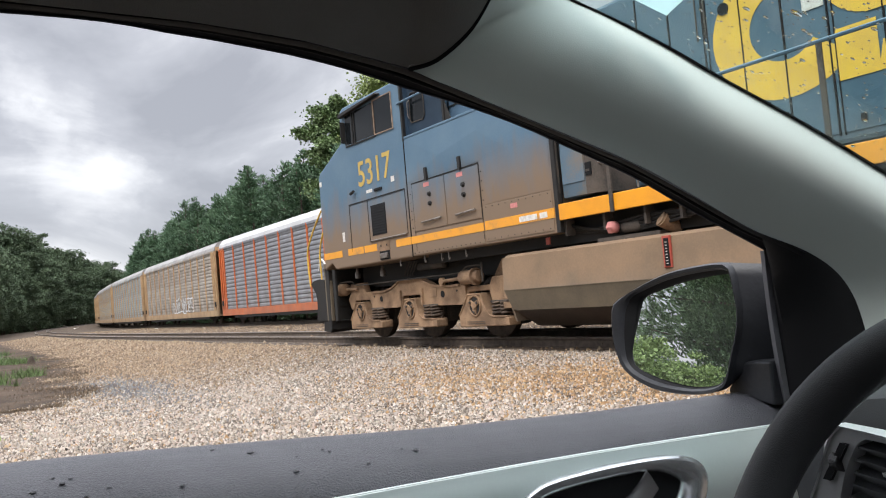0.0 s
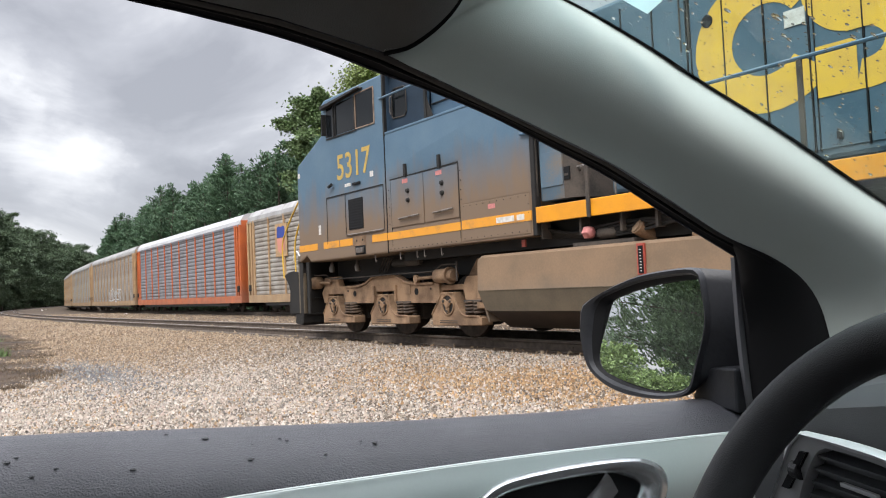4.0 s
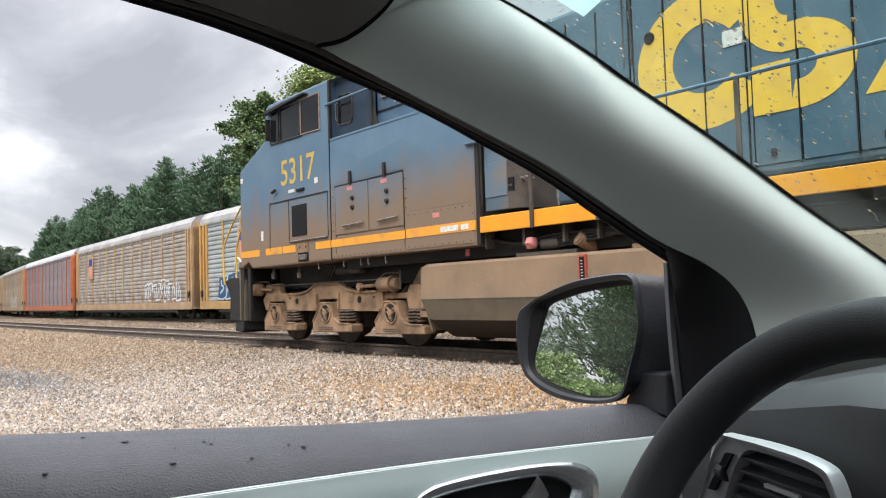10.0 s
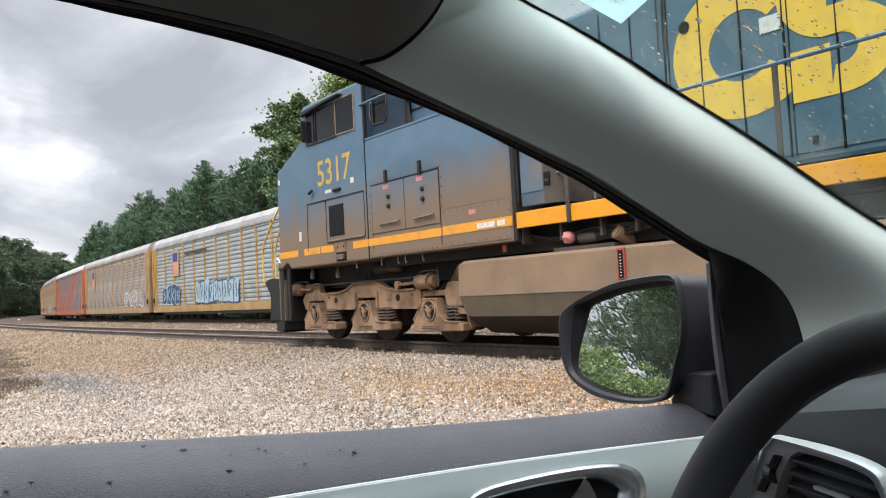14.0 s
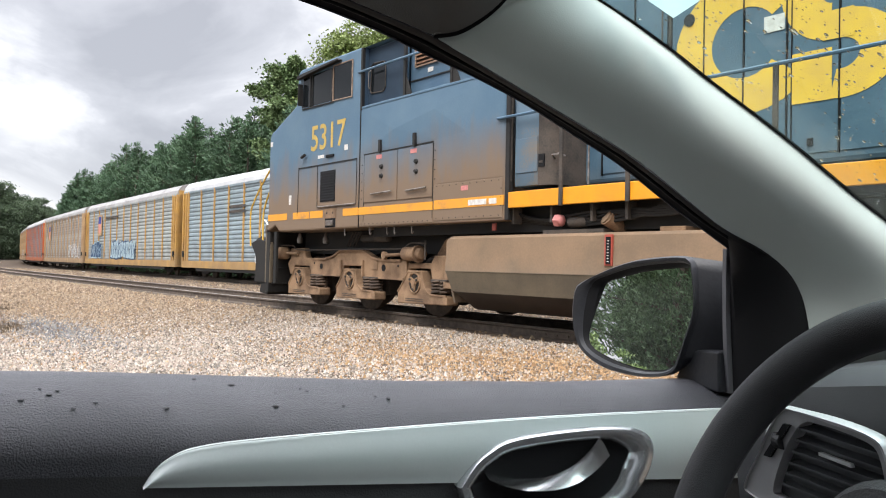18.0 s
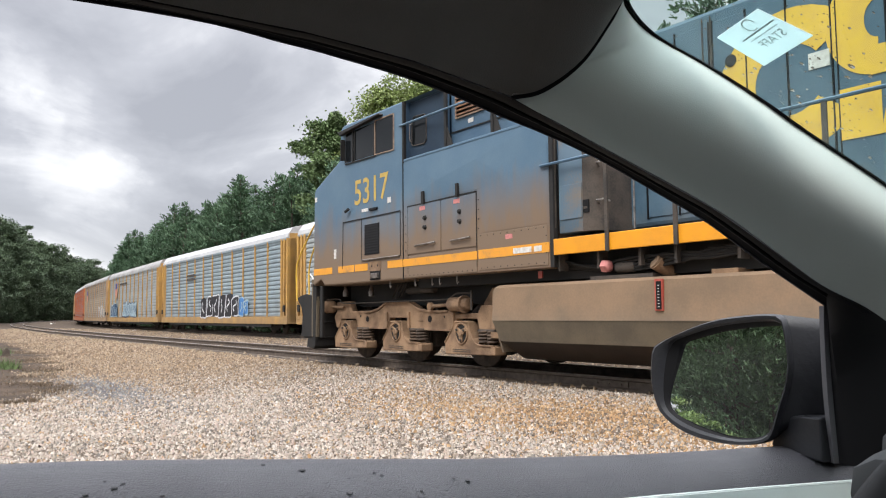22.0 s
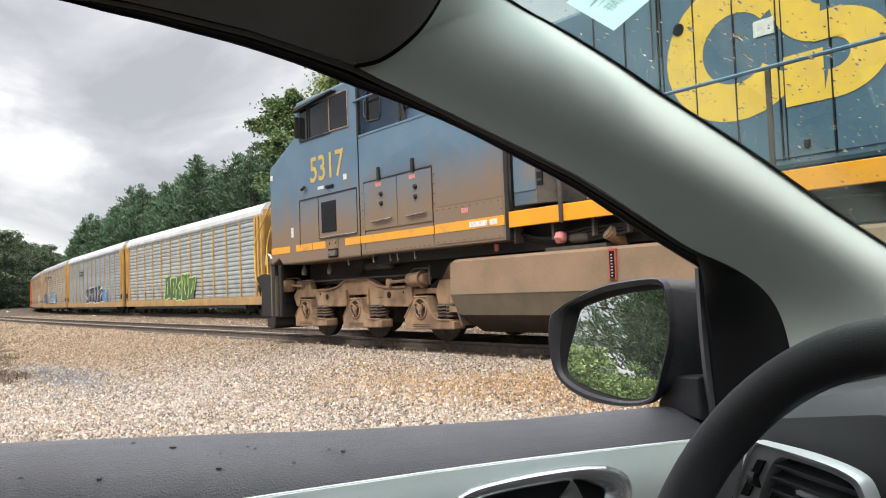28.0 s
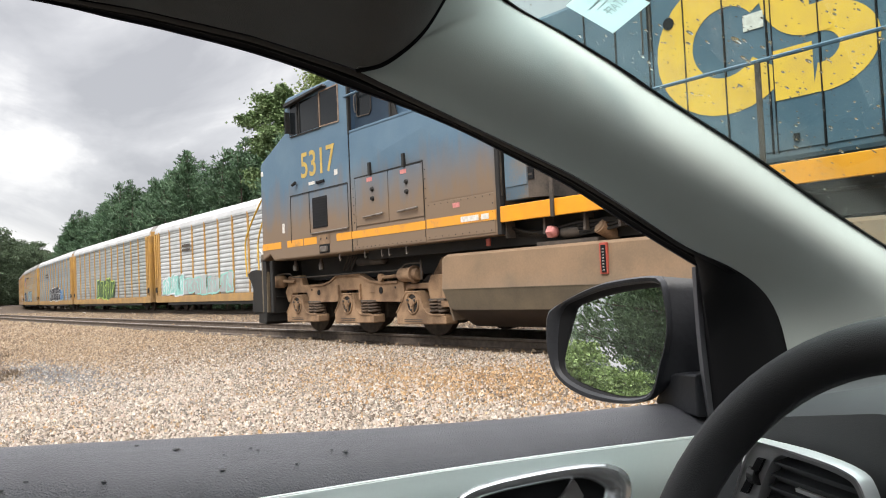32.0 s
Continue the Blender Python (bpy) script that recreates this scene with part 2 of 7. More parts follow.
# tank's tan dust; the darker tint low down stands in for shade
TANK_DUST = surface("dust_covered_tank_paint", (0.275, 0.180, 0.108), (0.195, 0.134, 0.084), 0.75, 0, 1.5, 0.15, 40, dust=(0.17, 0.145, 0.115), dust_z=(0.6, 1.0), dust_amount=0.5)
# thinner dust, plus the shade of the slanting side put into the colour
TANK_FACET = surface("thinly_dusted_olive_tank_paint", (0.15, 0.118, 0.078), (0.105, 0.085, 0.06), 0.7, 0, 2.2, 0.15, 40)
# underside's shade goes in as a much darker tank paint
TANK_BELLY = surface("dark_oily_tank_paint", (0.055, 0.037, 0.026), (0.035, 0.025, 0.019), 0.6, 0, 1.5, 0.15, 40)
SAND_BOX = surface("patchy_dusted_blue_paint", (0.095, 0.150, 0.200), (0.19, 0.155, 0.118), 0.6, 0, 1.7, 0.08, 50, low=0.48, high=0.72)
LOCO_CLEAN = surface("cleaner_blue_paint", (0.055, 0.115, 0.185), (0.085, 0.150, 0.215), 0.5, 0, 2.0, 0.06, 50)
STRIPE_DUSTY = surface("dust_blotched_orange_stripe", (0.74, 0.32, 0.03), (0.34, 0.20, 0.10), 0.6, 0, 3.5, 0.05, 60, low=0.50, high=0.78)
STRIPE = surface("orange_yellow_stripe_paint", (0.80, 0.33, 0.012), (0.70, 0.29, 0.02), 0.5, 0, 3.0, 0.05, 60)
YELLOW = surface("faded_yellow_lettering", (0.80, 0.50, 0.055), (0.70, 0.43, 0.07), 0.55, 0, 5.0, 0.05, 60)
NUMBER = surface("weathered_yellow_number", (0.56, 0.385, 0.085), (0.44, 0.31, 0.09), 0.6, 0, 7.0, 0.05, 60)
STEEL = surface("worn_steel", (0.30, 0.28, 0.26), (0.16, 0.13, 0.11), 0.45, 0.7, 8.0, 0.1, 60)
WHEEL_STEEL = surface("dark_wheel_steel", (0.075, 0.055, 0.042), (0.035, 0.027, 0.022), 0.6, 0.3, 8.0, 0.1, 60)
RAIL_STEEL = surface("rusty_rail_steel", (0.125, 0.095, 0.074), (0.075, 0.058, 0.046), 0.8, 0.0, 9.0, 0.15, 70)
RAIL_TOP = surface("dull_rail_head", (0.27, 0.235, 0.205), (0.18, 0.155, 0.135), 0.45, 0.4, 9.0, 0.05, 70)
TIE = surface("weathered_timber_tie", (0.12, 0.10, 0.085), (0.06, 0.05, 0.042), 0.9, 0, 9.0, 0.4, 60)
WINDOW_DARK = plain("dark_cab_glass", (0.010, 0.012, 0.014), 0.06, 0.0, 0.13)
BLACK = plain("matt_black", (0.010, 0.010, 0.011), 0.7, 0.0, 0.2)
WHITE_TAG = surface("white_decal", (0.72, 0.70, 0.66), (0.55, 0.52, 0.48), 0.6, 0, 20, 0.02, 90)
RED = surface("red_paint", (0.42, 0.075, 0.05), (0.30, 0.06, 0.04), 0.5, 0, 20, 0.05, 90)
PINK = surface("faded_pink_cap", (0.62, 0.24, 0.22), (0.52, 0.19, 0.18), 0.6, 0, 20, 0.05, 90)
RUST_FRAME = surface("rusty_window_frame", (0.36, 0.26, 0.185), (0.22, 0.15, 0.11), 0.7, 0, 12, 0.1, 90)
# bed is kept dark: shade between the loose stones is in its colour
GROUND = surface("gravel_bed", (0.105, 0.080, 0.060), (0.055, 0.042, 0.032), 0.95, 0, 2.2, 0.9, 26, spec=0.1)
STONES = stone_material("ballast_stone", [(0.397, 0.343, 0.282), (0.322, 0.272, 0.218), (0.470, 0.421, 0.358), (0.210, 0.178, 0.147), (0.379, 0.319, 0.256), (0.167, 0.150, 0.133), (0.476, 0.431, 0.376), (0.333, 0.267, 0.212), (0.369, 0.313, 0.257), (0.443, 0.370, 0.311), (0.274, 0.241, 0.207), (0.404, 0.315, 0.262)])
STONES_RUST = stone_material("rust_stained_ballast_stone", [(0.355, 0.220, 0.112), (0.295, 0.177, 0.089), (0.407, 0.269, 0.148), (0.189, 0.120, 0.065), (0.370, 0.235, 0.122), (0.448, 0.315, 0.189), (0.301, 0.181, 0.090), (0.266, 0.184, 0.113)])
STONES_DIRTY = stone_material("dirty_brown_ballast_stone", [(0.241, 0.171, 0.113), (0.177, 0.124, 0.082), (0.307, 0.233, 0.161), (0.132, 0.096, 0.068), (0.219, 0.153, 0.095), (0.269, 0.205, 0.146), (0.361, 0.282, 0.201)])
STONES_GREY = stone_material("grey_fine_stone", [(0.19, 0.19, 0.19), (0.15, 0.15, 0.155), (0.23, 0.225, 0.22), (0.12, 0.12, 0.125)])
# car
TRIM_LIGHT = surface("grey_green_soft_trim", (0.465, 0.492, 0.470), (0.445, 0.470, 0.450), 0.9, 0, 8, 0.08, 900, spec=0.15)
HEADLINER = surface("grey_headliner_cloth", (0.195, 0.192, 0.188), (0.175, 0.172, 0.168), 0.95, 0, 10, 0.3, 900, spec=0.1)
SEAL = plain("black_rubber_seal", (0.005, 0.005, 0.007), 0.7, 0.0, 0.10)
PAD = surface("grained_black_vinyl", (0.062, 0.062, 0.070), (0.050, 0.050, 0.057), 0.46, 0, 8, 0.6, 480, spec=0.5)
PANEL = surface("satin_silver_green_trim", (0.70, 0.755, 0.735), (0.67, 0.725, 0.705), 0.34, 0.0, 8, 0.02, 300)
BLACK_PLASTIC = surface("black_grained_plastic", (0.024, 0.024, 0.025), (0.030, 0.030, 0.031), 0.5, 0, 9, 0.3, 500)
DASH = surface("dark_grey_dashboard", (0.068, 0.071, 0.075), (0.054, 0.057, 0.060), 0.5, 0, 9, 0.12, 900)
CHROME = plain("satin_chrome", (0.84, 0.85, 0.86), 0.18, 1.0)
SILVER = surface("matt_silver_plastic", (0.66, 0.67, 0.67), (0.62, 0.63, 0.63), 0.34, 0.2, 9, 0.02, 400)
RING = surface("satin_chrome_ring", (0.66, 0.68, 0.69), (0.60, 0.62, 0.63), 0.24, 0.75, 9, 0.02, 400)
LEATHER = surface("black_wheel_leather", (0.030, 0.030, 0.032), (0.036, 0.036, 0.038), 0.55, 0, 9, 0.25, 900, spec=0.35)
BODY_PAINT = plain("dark_grey_car_paint", (0.035, 0.037, 0.042), 0.22, 0.2)
MIRROR = plain("mirror_glass_with_rain_film", (0.88, 0.90, 0.90), 0.0, 0.978)
GLASS = glass_material("windscreen_glass", (0.77, 0.915, 0.875), haze=0.018)
DROP = plain("water_drop", (0.98, 0.98, 0.96), 0.02)
DROP.node_tree.nodes["Principled BSDF"].inputs["Transmission Weight"].default_value = 1.0
DROP.node_tree.nodes["Principled BSDF"].inputs["IOR"].default_value = 1.33
SEAT = surface("grey_seat_cloth", (0.075, 0.073, 0.070), (0.058, 0.056, 0.055), 0.95, 0, 9, 0.4, 500)
PLATE = surface("mid_grey_plastic", (0.42, 0.42, 0.425), (0.38, 0.38, 0.385), 0.5, 0, 9, 0.02, 400)
PAPER = surface("pale_sticker_paper", (0.62, 0.72, 0.72), (0.58, 0.68, 0.68), 0.7, 0, 9, 0.02, 90)
_b = PAPER.node_tree.nodes["Principled BSDF"]
_tl = PAPER.node_tree.nodes.new("ShaderNodeBsdfTranslucent")
_tl.inputs[0].default_value = (0.80, 0.92, 0.93, 1)
_mx = PAPER.node_tree.nodes.new("ShaderNodeMixShader")
_mx.inputs[0].default_value = 0.65
PAPER.node_tree.links.new(_b.outputs[0], _mx.inputs[1])
PAPER.node_tree.links.new(_tl.outputs[0], _mx.inputs[2])
PAPER.node_tree.links.new(_mx.outputs[0], PAPER.node_tree.nodes["Material Output"].inputs[0])
PRINT = plain("grey_green_print", (0.52, 0.62, 0.62), 0.7)


# ---- geometry helpers ----
def box(bm, x0, x1, y0, y1, z0, z1):
    v = [bm.verts.new(p) for p in ((x0, y0, z0), (x1, y0, z0), (x1, y1, z0), (x0, y1, z0), (x0, y0, z1), (x1, y0, z1), (x1, y1, z1), (x0, y1, z1))]
    for q in ((3, 2, 1, 0), (4, 5, 6, 7), (0, 1, 5, 4), (1, 2, 6, 5), (2, 3, 7, 6), (3, 0, 4, 7)):
        bm.faces.new([v[k] for k in q])
    return v


def prism(bm, outline, a, b, axis="y"):
    """An outline of two coordinates, pushed along the third axis from a to b."""
    def at(p, d):
        return (p[0], d, p[1]) if axis == "y" else (d, p[0], p[1]) if axis == "x" else (p[0], p[1], d)
    va = [bm.verts.new(at(p, a)) for p in outline]
    vb = [bm.verts.new(at(p, b)) for p in outline]
    k = len(outline)
    bm.faces.new(va)
    bm.faces.new(vb[::-1])
    for i in range(k):
        bm.faces.new((va[i], vb[i], vb[(i + 1) % k], va[(i + 1) % k]))
    return bm


def cylinder(bm, p, q, r, r2=None, seg=12, caps=True):
    p, q = Vector(p), Vector(q)
    z = (q - p).normalized()
    x = z.orthogonal().normalized()
    y = z.cross(x)
    r2 = r if r2 is None else r2
    rings = []
    for c, rad in ((p, r), (q, r2)):
        rings.append([bm.verts.new(c + (x * math.cos(a) + y * math.sin(a)) * rad) for a in [2 * math.pi * i / seg for i in range(seg)]])
    for i in range(seg):
        bm.faces.new((rings[0][i], rings[0][(i + 1) % seg], rings[1][(i + 1) % seg], rings[1][i]))
    if caps:
        bm.faces.new(rings[0][::-1])
        bm.faces.new(rings[1])
    return bm


def tube(bm, pts, r, seg=8):
    """A round rod through the points."""
    pts = [Vector(p) for p in pts]
    rings = []
    x = None
    for i, p in enumerate(pts):
        t = (pts[min(i + 1, len(pts) - 1)] - pts[max(i - 1, 0)]).normalized()
        x = t.orthogonal().normalized() if x is None else (x - t * x.dot(t)).normalized()
        y = t.cross(x)
        rings.append([bm.verts.new(p + (x * math.cos(a) + y * math.sin(a)) * r) for a in [2 * math.pi * k / seg for k in range(seg)]])
    for a, b in zip(rings, rings[1:]):
        for k in range(seg):
            bm.faces.new((a[k], a[(k + 1) % seg], b[(k + 1) % seg], b[k]))
    bm.faces.new(rings[0][::-1])
    bm.faces.new(rings[-1])
    return bm


def lathe(bm, centre, profile, axis="y", seg=28):
    """Turns (along, radius) pairs round an axis through centre."""
    cx, cy, cz = centre
    rings = []
    for d, r in profile:
        ring = []
        for k in range(seg):
            a = 2 * math.pi * k / seg
            c, s = r * math.cos(a), r * math.sin(a)
            ring.append(bm.verts.new((cx + c, cy + d, cz + s) if axis == "y" else (cx + d, cy + c, cz + s) if axis == "x" else (cx + c, cy + s, cz + d)))
        rings.append(ring)
    for a, b in zip(rings, rings[1:]):
        for k in range(seg):
            bm.faces.new((a[k], a[(k + 1) % seg], b[(k + 1) % seg], b[k]))
    bm.faces.new(rings[0][::-1])
    bm.faces.new(rings[-1])
    return bm


def loft(bm, rows, closed=False):
    """A skin through rows of points, all of one length."""
    grid = [[bm.verts.new(p) for p in row] for row in rows]
    k = len(rows[0])
    for a, b in zip(grid, grid[1:]):
        for i in range(k if closed else k - 1):
            bm.faces.new((a[i], a[(i + 1) % k], b[(i + 1) % k], b[i]))
    return grid


def smooth_line(pts, per=6):
    """A Catmull-Rom line through the points."""
    pts = [Vector(p) for p in pts]
    ext = [pts[0] * 2 - pts[1], *pts, pts[-1] * 2 - pts[-2]]
    out = []
    for a, b, c, d in zip(ext, ext[1:], ext[2:], ext[3:]):
        for i in range(per):
            t = i / per
            out.append(0.5 * ((2 * b) + (c - a) * t + (2 * a - 5 * b + 4 * c - d) * t * t + (3 * b - a - 3 * c + d) * t ** 3))
    return out + [pts[-1]]


def part(name, bm, material, parent=None, label="", bevel=0.0, smooth=False, seg=2):
    bmesh.ops.recalc_face_normals(bm, faces=bm.faces)
    if bevel:
        bm.normal_update()
        edges = [e for e in bm.edges if len(e.link_faces) == 2 and e.calc_face_angle(0) > 0.5]
        bmesh.ops.bevel(bm, geom=edges, offset=bevel, segments=seg, profile=0.5, affect="EDGES", clamp_overlap=True)
    me = bpy.data.meshes.new(name)
    bm.to_mesh(me)
    bm.free()
    me.materials.append(material)
    if smooth:
        me.polygons.foreach_set("use_smooth", [True] * len(me.polygons))
        me.set_sharp_from_angle(angle=radians(40))
    ob = new(name, me)
    if parent:
        ob.parent = parent
    if label:
        tagged(ob, label)
    return ob


def again(ob, m, parent=None):
    """Another part on the same mesh, moved by m."""
    c = new(ob.name.split(".")[0], ob.data)
    c.parent = parent or ob.parent
    c.matrix_basis = m
    if "label" in ob:
        tagged(c, ob["label"])
    return c


def mesh_of(name, verts, faces, material):
    me = bpy.data.meshes.new(name)
    nv = len(verts)
    me.vertices.add(nv)
    me.vertices.foreach_set("co", np.asarray(verts, np.float32).ravel())
    f = np.asarray(faces, np.int32)
    me.loops.add(f.size)
    me.loops.foreach_set("vertex_index", f.ravel())
    me.polygons.add(len(f))
    me.polygons.foreach_set("loop_start", np.arange(0, f.size, f.shape[1], dtype=np.int32))
    me.update(calc_edges=True)
    me.validate()
    me.materials.append(material)
    return me


def B():
    return bmesh.new()


# ---- the lie of the tracks: straight to X0, then a long bend away ----
X0, BEND, MID_Y = -15.0, 850.0, 1.55
FAR_TRACK = 10.1
FAR_Z = -0.165


def along(s, off):
    """Place and turn at s metres past X0 on a line off metres beyond the near track's middle."""
    r = BEND - off
    if s < 0:
        return X0 - s, MID_Y + off, 0.0
    a = s / r
    return X0 - r * math.sin(a), MID_Y + BEND - r * math.cos(a), a


def across(x, y):
    """Distance beyond the near track's middle line (negative: on the car's side)."""
    return np.where(x > X0, y - MID_Y, BEND - np.hypot(x - X0, y - MID_Y - BEND))


def ground_z(x, y):
    q = across(x, y)
    z = np.interp(q, [-400, -60, -9, -4.6, -2.6, -1.4, 2.0, 8.0, 12.5, 14.5, 60, 400], [1.2, 0.1, -0.42, -0.40, -0.25, -0.168, -0.17, -0.36, -0.36, -0.8, -0.4, 1.5])
    mound = np.exp(-((x + 17) / 9) ** 2 - ((q + 9.5) / 2.6) ** 2) * 0.35
    return z + mound + 0.02 * np.sin(x * 1.3 + y) * np.sin(y * 1.7 - x * 0.4)


def build_ground():
    t = np.linspace(-1, 1, 261)
    gx = -4 + 14 * np.sinh(t * 6.0) / np.sinh(1.0) * 0.9
    gy = -2 + 10 * np.sinh(t * 6.2) / np.sinh(1.0) * 0.9
    x, y = np.meshgrid(gx, gy, indexing="ij")
    far = np.clip((np.hypot(x, y) - 900) / 600, 0, 1)
    z = ground_z(x, y) * (1 - far) - 0.5 * far
    v = np.stack([x, y, z], -1).reshape(-1, 3)
    n = len(t)
    i, j = np.meshgrid(np.arange(n - 1), np.arange(n - 1), indexing="ij")
    a = (i * n + j).ravel()
    ob = new("ground", mesh_of("ground", v, np.stack([a, a + n, a + n + 1, a + 1], 1), GROUND))
    ob.data.polygons.foreach_set("use_smooth", [True] * len(ob.data.polygons))
    tagged(ob, "tan gravel ground beside the railway tracks", "ground", kind="structure")


def stones(name, xs, ys, size, material, label, seed, lift=0.0):
    """Many loose angular stones lying on the ground, as one piece of stuff."""
    r = np.random.RandomState(seed)
    n = len(xs)
    base = np.array([(1, 0, 0), (0, 1, 0), (-1, 0, 0), (0, -1, 0), (0.5, 0.2, 1.2), (-0.5, -0.15, 1.05)], float)
    faces = np.array([(0, 1, 4), (1, 5, 4), (1, 2, 5), (2, 3, 5), (3, 4, 5), (3, 0, 4)])
    s = size * np.exp(np.clip(r.normal(0, 0.30, (n, 1, 1)), -0.8, 0.62))
    jit = base[None] * r.uniform(0.62, 1.25, (n, 6, 3)) * r.uniform(0.6, 1.3, (n, 1, 3)) * s * 0.5
    a, c = r.uniform(0, 6.283, n), r.normal(0, 0.35, n)
    ca, sa = np.cos(a)[:, None], np.sin(a)[:, None]
    x, y, z = jit[..., 0], jit[..., 1], jit[..., 2] + jit[..., 0] * c[:, None]
    px, py = x * ca - y * sa + xs[:, None], x * sa + y * ca + ys[:, None]
    pz = z + (ground_z(xs, ys) + lift)[:, None] + 0.1 * s[:, :, 0] - 0.006
    v = np.stack([px, py, pz], -1).reshape(-1, 3)
    f = (faces[None] + 6 * np.arange(n)[:, None, None]).reshape(-1, 3)
    ob = new(name, mesh_of(name, v, f, material))
    return tagged(ob, label, "gravel", kind="stuff")


def scatter_gravel():
    r = np.random.RandomState(4)
    # the open gravel between the car and the near rail: dense close by
    n = 330000
    d = r.uniform(0, 1, n) ** 1.9
    x = 9.2 - d * 34 + r.normal(0, 0.4, n)
    y = r.uniform(-7.4, 0.35, n)
    edge = np.interp(x, [-60, -30, -18, -9, -4, 0], [-3.2, -3.7, -4.7, -5.8, -7.1, -9.0])
    keep = r.uniform(0, 1, n) < np.clip((across(x, y) - edge + 1.6) / 1.8, 0, 1)
    x, y = x[keep], y[keep]
    q = across(x, y)
    rust = np.exp(-((q + 2.7 + 0.35 * np.sin(x * 0.8)) / 1.05) ** 2) * np.clip((x + 2.0) / 6.0, 0, 1) * 0.78 + 0.05
    grey = np.exp(-((x + 5.0) / 3.2) ** 2 - ((y + 4.3) / 0.7) ** 2) * 0.85
    pick = r.uniform(0, 1, len(x))
    is_grey = pick < grey
    is_rust = (~is_grey) & (r.uniform(0, 1, len(x)) < rust)
    is_dirty = (~is_grey) & (~is_rust) & (r.uniform(0, 1, len(x)) < np.clip((-1.0 - x) / 8.0, 0, 0.95) + 0.12 * np.clip((q + 2.6) / 1.6, 0, 1))
    rest = ~(is_grey | is_rust | is_dirty)
    stones("dirty_gravel", x[is_dirty], y[is_dirty], 0.032, STONES_DIRTY, "dirty brown ballast near the track", 15)
    stones("pale_gravel", x[rest], y[rest], 0.0275, STONES, "loose pale tan and pink crushed stone", 5)
    stones("rusty_gravel", x[is_rust], y[is_rust], 0.028, STONES_RUST, "rust-stained crushed stone beside the rail", 6)
    stones("grey_gravel", x[is_grey], y[is_grey], 0.028, STONES_GREY, "patch of fine dark grey stone", 7)
    # thinner gravel round and behind the car
    n = 16000
    x, y = r.uniform(1.0, 19.0, n), r.uniform(-15.5, -3.0, n)
    ok = ((y < -7.3) | (x > 9.0)) & (r.uniform(0, 1, n) < np.clip(1.15 - np.hypot(x - 9.5, y + 8.0) / 9.5, 0, 1))
    stones("parking_gravel", x[ok], y[ok], 0.037, STONES, "tan crushed stone under the parked car", 25)
    n = 26000
    x = -16 - 60 * r.uniform(0, 1, n) ** 1.3
    q = r.uniform(-4.6, -1.0, n)
    s = X0 - x
    y = MID_Y + q + s * s / (2 * BEND)
    stones("shoulder_gravel", x, y, 0.060, STONES_DIRTY, "dirty brown stone on the track shoulder", 31)
    n = 26000
    x = r.uniform(-75, 12, n)
    q = r.uniform(-1.2, 11.6, n)
    s = X0 - x
    y = np.where(s > 0, MID_Y + q + s * s / (2 * BEND), MID_Y + q)
    ok = (np.abs(np.abs(q) - 0.75) > 0.12) & (np.abs(np.abs(q - FAR_TRACK) - 0.75) > 0.12)
    stones("track_ballast", x[ok], y[ok], 0.055, STONES_DIRTY, "grey-brown ballast between the tracks", 8)


def rail_mesh(name, off, z, s0, s1, step, material, prof):
    bm = B()
    rows = []
    s = s0
    while s <= s1:
        x, y, a = along(s, off)
        rows.append([(x + math.sin(a) * d, y + math.cos(a) * d, z + h) for d, h in prof])
        s += step if s < 80 else step * 3
    grid = loft(bm, rows, closed=True)
    bm.faces.new(grid[0])
    bm.faces.new(grid[-1][::-1])
    return bm


FOOT = [(-0.070, -0.172), (0.070, -0.172), (0.070, -0.160), (0.016, -0.143), (0.010, -0.050), (0.036, -0.038), (0.036, -0.006), (-0.036, -0.006), (-0.036, -0.038), (-0.010, -0.050), (-0.016, -0.143), (-0.070, -0.160)]
HEAD = [(-0.034, -0.006), (0.034, -0.006), (0.030, 0.0), (-0.030, 0.0)]


def build_track(name, off, z, label, near):
    root = tagged(new(name), label, "railway track", kind="structure")
    for side in (-0.7525, 0.7525):
        r = part("rail", rail_mesh("rail", off + side, z, -45, 330, 3.0, RAIL_STEEL, FOOT), RAIL_STEEL, root)
        part("rail_head", rail_mesh("rail_head", off + side, z, -45, 330, 3.0, RAIL_TOP, HEAD), RAIL_TOP, r)
    bm = B()
    box(bm, -0.115, 0.115, -1.3, 1.3, -0.33, -0.175)
    first = part("tie", bm, TIE, root, bevel=0.008, seg=1)
    plate = B()
    box(plate, -0.10, 0.10, -0.17, 0.17, -0.178, -0.160)
    plate = part("tie_plate", plate, RAIL_STEEL, first)
    plate.location = (0, -0.7525, 0)
    k = 0
    s = -42.0
    while s < 60:
        x, y, a = along(s, off)
        m = pose(x, y, z, 0, 0, -math.degrees(a))
        if k == 0:
            first.matrix_basis = m
            again(plate, pose(0, 0.7525, 0), first)
        else:
            t = again(first, m)
            if near and -34 < s < 12:
                again(plate, pose(0, -0.7525, 0), t)
                again(plate, pose(0, 0.7525, 0), t)
        s += 0.55 if near else 0.6
        k += 1
    if near:
        bm = B()
        prism(bm, [(-0.036, -0.135), (-0.022, -0.135), (-0.018, -0.055), (-0.034, -0.055)], -0.45, 0.45, "x")
        for dx in (-0.33, -0.11, 0.11, 0.33):
            cylinder(bm, (dx, -0.034, -0.095), (dx, -0.056, -0.095), 0.016, seg=6)
        bar = part("joint_bar", bm, RAIL_STEEL, root, "bolted joint bar on the rail web")
        bar.location = (2.6, MID_Y - 0.7525, 0)


build_ground()
scatter_gravel()
build_track("near_track", 0.0, 0.0, "rusty railway track in tan ballast, bending away", True)
